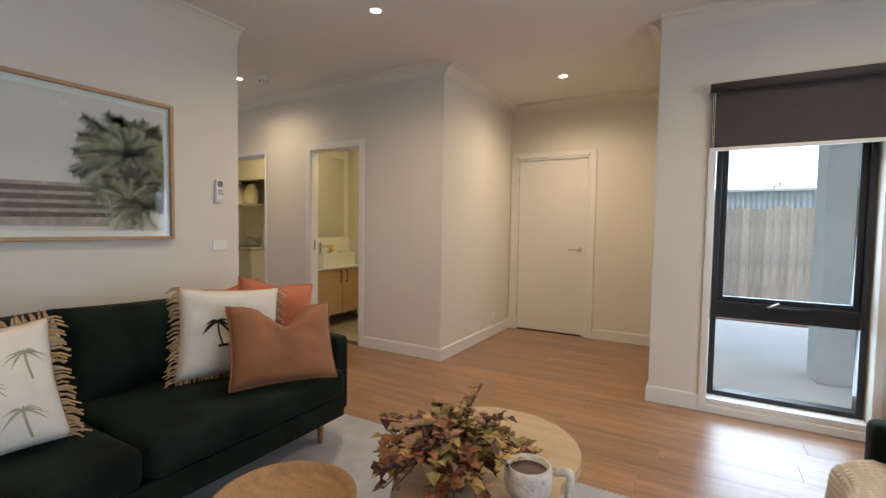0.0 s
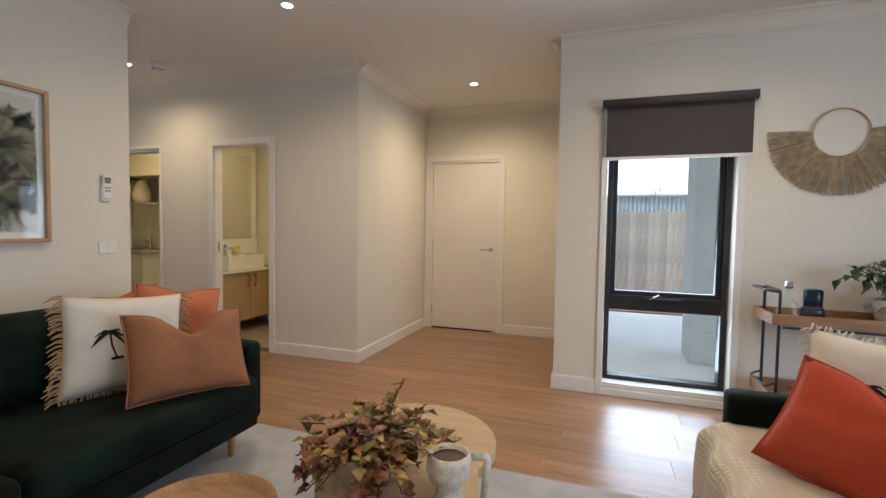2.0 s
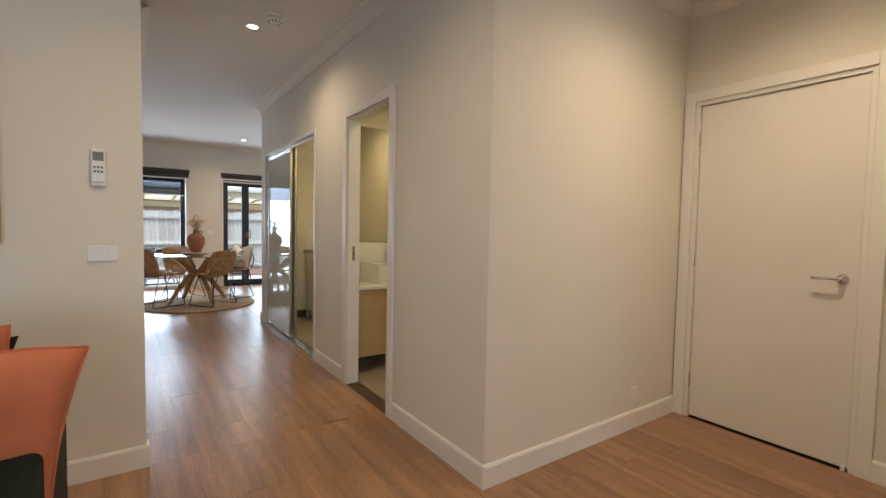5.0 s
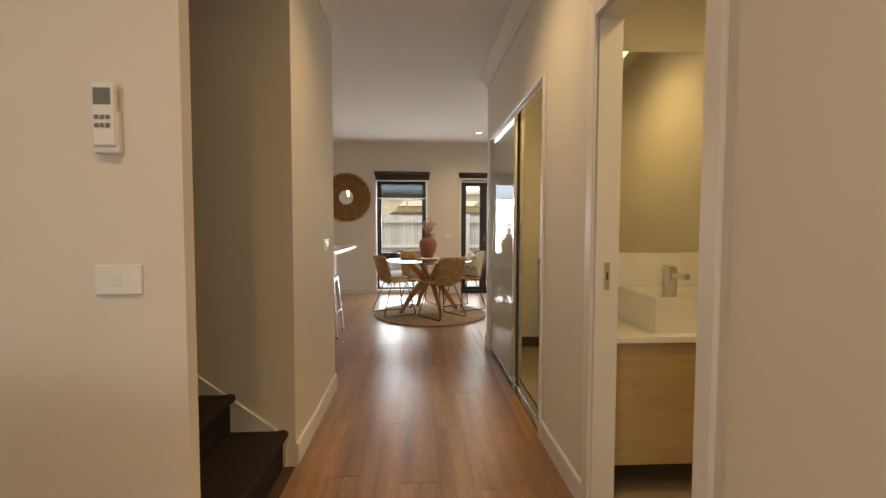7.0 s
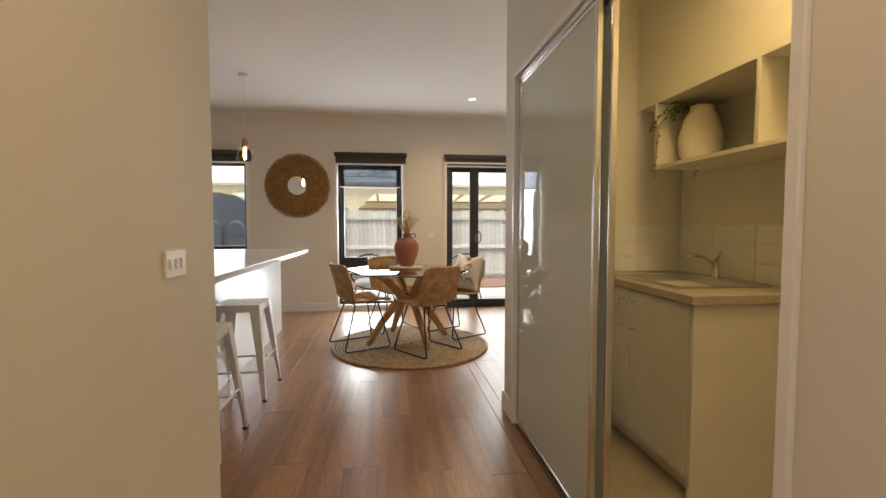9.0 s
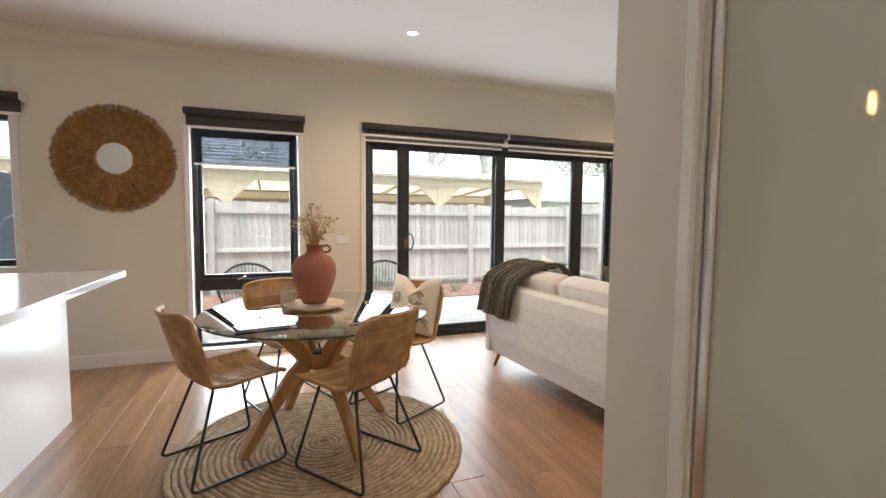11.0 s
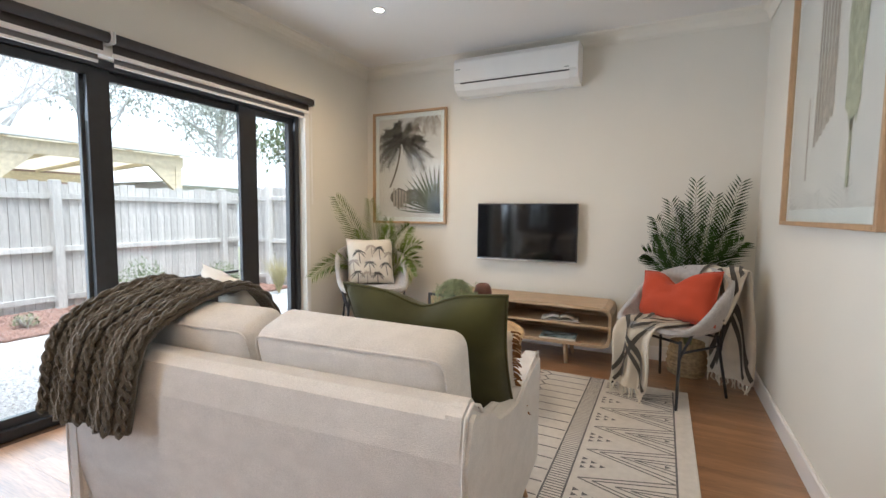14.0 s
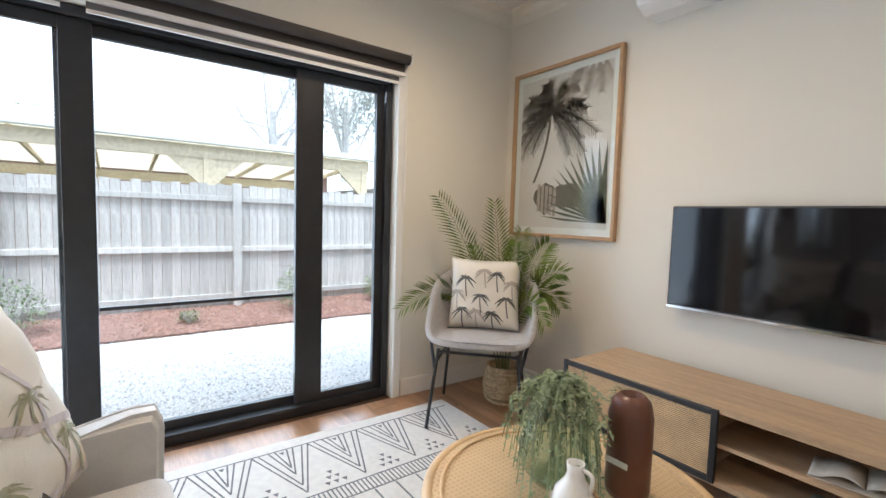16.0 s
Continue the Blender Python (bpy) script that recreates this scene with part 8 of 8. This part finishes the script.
def tree(label, m, height, spread, leaves, leaf_size, material, seed, bare=False, weep=0.0):
    t_ = thing("tree", label, "tree", m, "trees over the fence")
    r = random.Random(seed)
    tr_ = bmesh.new()
    tube(tr_, [(0, 0, -0.2), (0.1, 0, height * 0.2), (0.0, 0.1, height * 0.45), (0.15, 0, height * 0.62)], height * 0.028, 8, taper=height * 0.015)
    part("trunk", tr_, M_BARK, t_)
    tips = []
    for i in range(11):
        a = r.uniform(0, 6.28)
        z0 = height * r.uniform(0.3, 0.6)
        p0 = Vector((0.05, 0.03, z0))
        p2 = Vector((math.cos(a) * spread * r.uniform(0.45, 0.95), math.sin(a) * spread * r.uniform(0.45, 0.95), height * r.uniform(0.6, 1.0)))
        p1 = p0.lerp(p2, 0.5) + Vector((0, 0, -0.06 * height * r.random()))
        limb = part("limb", T([p0, p1, p2], r=height * 0.007, n=6, taper=height * 0.0015), M_BARK, t_)
        bm_ = bmesh.new()
        for k in range(6 if not bare else 16):
            q = p0.lerp(p2, r.uniform(0.35, 1.0))
            e_ = q + Vector((r.uniform(-1, 1), r.uniform(-1, 1), r.uniform(0.0, 0.9))) * spread * 0.32
            tube(bm_, [q, q.lerp(e_, 0.5) + Vector((0, 0, 0.05)), e_], height * 0.0016, 4, taper=height * 0.0005)
            tips.append(e_)
            if bare:
                for _ in range(4):
                    tube(bm_, [q.lerp(e_, r.uniform(0.4, 1)), e_ + Vector((r.uniform(-1, 1), r.uniform(-1, 1), r.uniform(-0.2, 0.8))) * spread * 0.16], height * 0.0008, 3)
        part("twig", bm_, M_BARK, limb)
    if not bare:
        bl_ = bmesh.new()
        for _ in range(leaves):
            c = tips[r.randrange(len(tips))]
            rad = spread * 0.22
            v = Vector((r.gauss(0, 1), r.gauss(0, 1), r.gauss(0, 0.7))) * rad * 0.55
            p = c + v
            if weep:
                p.z -= weep * r.random() ** 0.7
            leaf(bl_, p, (r.uniform(-1, 1), r.uniform(-1, 1), r.uniform(-1, 0.3)), leaf_size * r.uniform(0.6, 1.3), leaf_size * 0.55, 0.2)
        part("crown", bl_, material, t_)
    return t_


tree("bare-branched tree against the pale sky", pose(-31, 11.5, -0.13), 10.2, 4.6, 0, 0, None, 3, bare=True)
tree("tall grey-green gum tree, paled for haze, beyond the houses", pose(-36, 17.5, -0.13), 13.5, 4.4, 3600, 0.30, M_GUM, 4)
tree("tall grey-green gum tree, paled for haze, beyond the houses", pose(-34, 24.0, -0.13), 11.0, 4.6, 3600, 0.30, M_GUM, 5)
tree("tall grey-green gum tree, paled for haze, beyond the houses", pose(-40, 31.0, -0.13), 9.0, 4.5, 1300, 0.3, M_GUM, 6)
tree("yellow-green weeping tree behind the fence", pose(-22.5, 1.9, -0.13), 4.4, 2.2, 1700, 0.16, M_WILLOW, 7, weep=1.6)
tree("leafy street tree beside the yard", pose(-15.0, 12.0, -0.13), 4.6, 1.6, 1800, 0.14, M_BUSH, 8)


def shrub(m, r0, hgt, n, seed):
    s_ = thing("shrub", "small rounded green shrub in the garden bed", "shrub", m, "shrubs")
    r = random.Random(seed)
    bl_, bt_ = bmesh.new(), bmesh.new()
    for _ in range(n):
        a, u = r.uniform(0, 6.28), r.random() ** 0.5
        p = Vector((math.cos(a) * u * r0, math.sin(a) * u * r0, hgt * (0.15 + 0.85 * r.random() * (1 - 0.45 * u * u))))
        leaf(bl_, p, (r.uniform(-1, 1), r.uniform(-1, 1), r.uniform(-0.2, 1)), 0.05 * r.uniform(0.6, 1.3), 0.024, 0.2)
    for _ in range(14):
        a = r.uniform(0, 6.28)
        tube(bt_, [(0, 0, 0), (math.cos(a) * r0 * 0.4, math.sin(a) * r0 * 0.4, hgt * 0.4), (math.cos(a) * r0 * 0.75, math.sin(a) * r0 * 0.75, hgt * 0.8)], 0.006, 4, taper=0.002)
    part("foliage", bl_, M_BUSH, s_)
    part("twig", bt_, M_BARK, s_)


for i, (x, y, r0, hg) in enumerate(((-13.5, 7.2, 0.30, 0.66), (-13.55, 8.45, 0.26, 0.5), (-13.5, 4.3, 0.34, 0.6), (-13.5, 2.2, 0.3, 0.6), (-13.3, 5.85, 0.12, 0.16))):
    shrub(pose(x, y, -0.1), r0, hg, 700 if hg > 0.3 else 120, 90 + i)
gr = thing("ornamental_grass", "clump of pale straw-coloured ornamental grass", "grass clump", pose(-12.6, 8.75, -0.12))
bm = bmesh.new()
rnd = random.Random(44)
for i in range(260):
    a, sp_ = rnd.uniform(0, 6.28), rnd.uniform(0.05, 0.32)
    tube(bm, [(0, 0, 0), (math.cos(a) * sp_ * 0.5, math.sin(a) * sp_ * 0.5, 0.38), (math.cos(a) * sp_, math.sin(a) * sp_, rnd.uniform(0.35, 0.62))], 0.003, 3, taper=0.001)
part("foliage", bm, mat("straw_grass", (0.42, 0.37, 0.20), 0.9, 0.3, 10), gr)

# brick pier beside the sliding doors
pier = tagged(new("wall_brick_pier"), "dark blue brick pier with white mortar joints", "brick wall", kind="structure")
part("mortar", B((-10.385, -10.255, 6.955, 7.27, -0.13, 2.6)), M_MORTAR, pier)
b_full = None
for k in range(31):
    z = -0.12 + k * 0.086
    for j, (xa, ya, rz) in enumerate(((-10.33, 6.95, 0),)):
        if b_full is None:
            b_full = part("brick", B((-0.06, 0.07, 0, 0.325, 0.0, 0.076), bevel=0.003, seg=1), M_BRICK, pier)
            o = b_full
        else:
            o = new("brick", b_full.data)
            o.parent = pier
        o.matrix_basis = pose(xa + (0.0 if k % 2 else -0.004), ya, z, 0, 0, rz)

# water tanks and outdoor chairs
for y in (-0.05, -0.95):
    tk = thing("water_tank", "slim slate-blue plastic water tank", "water tank", pose(-12.0, y, -0.12), "water tanks")
    prof = [(0.38 * math.cos(a * 0.2618), 1.62 + 0.22 * math.sin(a * 0.2618)) for a in range(13)] + [(-0.38, 0.0), (0.38, 0.0)]
    bm = prism(prof, 'x', -0.35, 0.35)
    part("body", bm, M_TANK, tk)
    for dy in (-0.19, 0.19):
        rb = part("moulded_rib", lathe([(0, 0), (0.15, 0), (0.12, 0.05), (0, 0.05)], 24, caps=False), M_TANK, tk)
        rb.matrix_basis = pose(0.35, dy, 1.25, 0, 90, 0)
        part("rib", B((0.35, 0.39, dy - 0.15, dy + 0.15, 0.1, 1.25), bevel=0.02), M_TANK, tk)
M_BLUEGREY = mat("blue_grey_rope", (0.12, 0.14, 0.17), 0.8, 0.2, 30)
for m_ in (pose(-11.35, 3.95, -0.115, 0, 0, 60), pose(-11.4, 2.45, -0.115, 0, 0, 110)):
    oc = thing("outdoor_chair", "blue-grey rope outdoor chair with hoop back and cushion", "outdoor chair", m_, "outdoor chairs")
    part("hoop", T([(0.36 * math.cos(a * 0.2094), 0.18 + 0.10 * math.sin(a * 0.2094), 0.50 + 0.30 * math.sin(a * 0.2094)) for a in range(30)], r=0.016, n=7, closed=True), M_BLACK, oc)
    for i in range(16):
        x = -0.33 + 0.044 * i
        hh = math.sqrt(max(0.001, 1 - (x / 0.36) ** 2))
        part("rope", T([(x, 0.18 - 0.10 * hh, 0.50 - 0.30 * hh), (x, 0.25, 0.50), (x, 0.18 + 0.10 * hh, 0.50 + 0.30 * hh)], r=0.006, n=5), M_BLUEGREY, oc)
    part("seat", lathe([(0, 0.30), (0.30, 0.30), (0.33, 0.34), (0.28, 0.39), (0, 0.40)], 24, caps=False), M_FELT, oc, smooth=True)
    for sx in (-1, 1):
        for y in (-0.22, 0.24):
            part("leg", T([(sx * 0.24, y * 0.8, 0.30), (sx * 0.30, y, 0.0)], r=0.012), M_BLACK, oc)

# front porch
solid("porch", B((-0.1, 4.0, 3.65, 7.9, -0.3, -0.105)), M_CONC, "pale concrete porch and path", "porch", kind="structure")
solid("porch_step", B((-2.2, -0.101, 5.23, 7.9, -0.3, -0.106)), M_CONC, "pale concrete porch floor at the door", "porch", kind="structure")
solid("porch_pillar", B((0.93, 1.75, 4.98, 5.42, -0.104, 2.46), bevel=0.006), M_RENDER, "square grey rendered porch pillar", "pillar", kind="structure")
solid("porch_beam", B((-0.09, 4.0, 4.95, 5.45, 2.462, 2.70)), M_TRIM, "white painted porch beam", "porch beam", kind="structure")
solid("front_bed", B((-4, 8, 7.9, 8.68, -0.3, -0.08)), M_MULCH, "narrow mulched bed below the front fence", "garden bed", kind="structure")
paling_fence("fence_front", "brown-grey timber paling fence by the porch", M_FENCEB, -4.0, 8.75, 7.0, 8.75, -0.12, 1.63, 1, 3)
sd_ = thing("garden_shed", "pale corrugated steel shed roof over the fence", "shed", pose(0, 9.3, 0))
bm = bmesh.new()
for k in range(150):
    x = -4 + k * 0.076
    vs4 = [bm.verts.new(v) for v in ((x, 0, 1.4), (x, 0, 1.93), (x + 0.038, -0.03, 1.93), (x + 0.038, -0.03, 1.4), (x + 0.076, 0, 1.93), (x + 0.076, 0, 1.4))]
    bm.faces.new(vs4[:4])
    bm.faces.new((vs4[3], vs4[2], vs4[4], vs4[5]))
part("corrugated_wall", bm, M_CORR, sd_)
part("body", B((-4, 7.4, 0.01, 2.5, -0.13, 1.92)), M_CORR, sd_)
part("capping", B((-4.05, 7.45, -0.06, 2.55, 1.93, 1.97)), M_SHEET, sd_)
# haze here is only the pale leaf and bark colour
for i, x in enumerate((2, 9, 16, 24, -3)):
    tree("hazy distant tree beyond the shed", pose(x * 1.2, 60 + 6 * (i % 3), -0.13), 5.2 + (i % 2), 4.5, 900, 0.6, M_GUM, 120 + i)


# ---- floor planks ----
ROOMS = ((-10.05, -5.28, -2.0, 2.12), (-10.05, -3.12, 2.12, 3.45), (-10.05, -6.50, 3.45, 7.62), (-3.12, 3.6, -3.2, 2.16), (-3.12, 3.6, 2.16, 3.45), (-2.05, -0.30, 3.45, 5.13))
PL, PW = 1.22, 0.178
plank_meshes = {}
rest = bmesh.new()
rng = random.Random(7)


def plank_mesh(length, width):
    key = (round(length, 2), round(width, 2))
    if key not in plank_meshes:
        bm = bmesh.new()
        a, b, c = key[0] / 2 - 0.0005, key[1] / 2 - 0.0005, 0.0012
        lo = [bm.verts.new((x, y, -0.005)) for x, y in ((-a, -b), (a, -b), (a, b), (-a, b))]
        mid = [bm.verts.new((x, y, -c)) for x, y in ((-a, -b), (a, -b), (a, b), (-a, b))]
        hi = [bm.verts.new((x, y, 0)) for x, y in ((-a + c, -b + c), (a - c, -b + c), (a - c, b - c), (-a + c, b - c))]
        bm.faces.new(hi)
        for p, q in ((lo, mid), (mid, hi)):
            for i in range(4):
                bm.faces.new((p[i], p[(i + 1) % 4], q[(i + 1) % 4], q[i]))
        me = bpy.data.meshes.new("plank")
        bm.to_mesh(me)
        bm.free()
        me.materials.append(M_PLANK)
        plank_meshes[key] = me
    return plank_meshes[key]


far_v, far_f = [], []
for rx0, rx1, ry0, ry1 in ROOMS:
    y = ry0
    row = int(round(ry0 / PW)) + 100
    while y < ry1 - 0.01:
        w_ = min(PW, ry1 - y)
        x = rx0 - ((row * 0.47) % 1.0) * PL
        row += 1
        while x < rx1 - 0.01:
            a, b = max(x, rx0), min(x + PL, rx1)
            x += PL
            if b - a < 0.02:
                continue
            cx, cy = (a + b) / 2, y + w_ / 2
            if cy > 0.75 and -9.9 < cx < 1.6 and not (cx < -5.28 and cy < 1.2):
                o = new("plank", plank_mesh(b - a, w_))
                o.parent = floor
                o.location = (cx, cy, 0)
            else:
                n0 = len(far_v)
                far_v += [(a + .001, y + .001, 0), (b - .001, y + .001, 0), (b - .001, y + w_ - .001, 0), (a + .001, y + w_ - .001, 0)]
                far_f.append((n0, n0 + 1, n0 + 2, n0 + 3))
        y += PW
me = bpy.data.meshes.new("planks")
me.from_pydata(far_v, [], far_f)
me.materials.append(M_PLANK)
pk = new("planks", me)
pk.parent = floor
tagged(pk, kind="stuff")
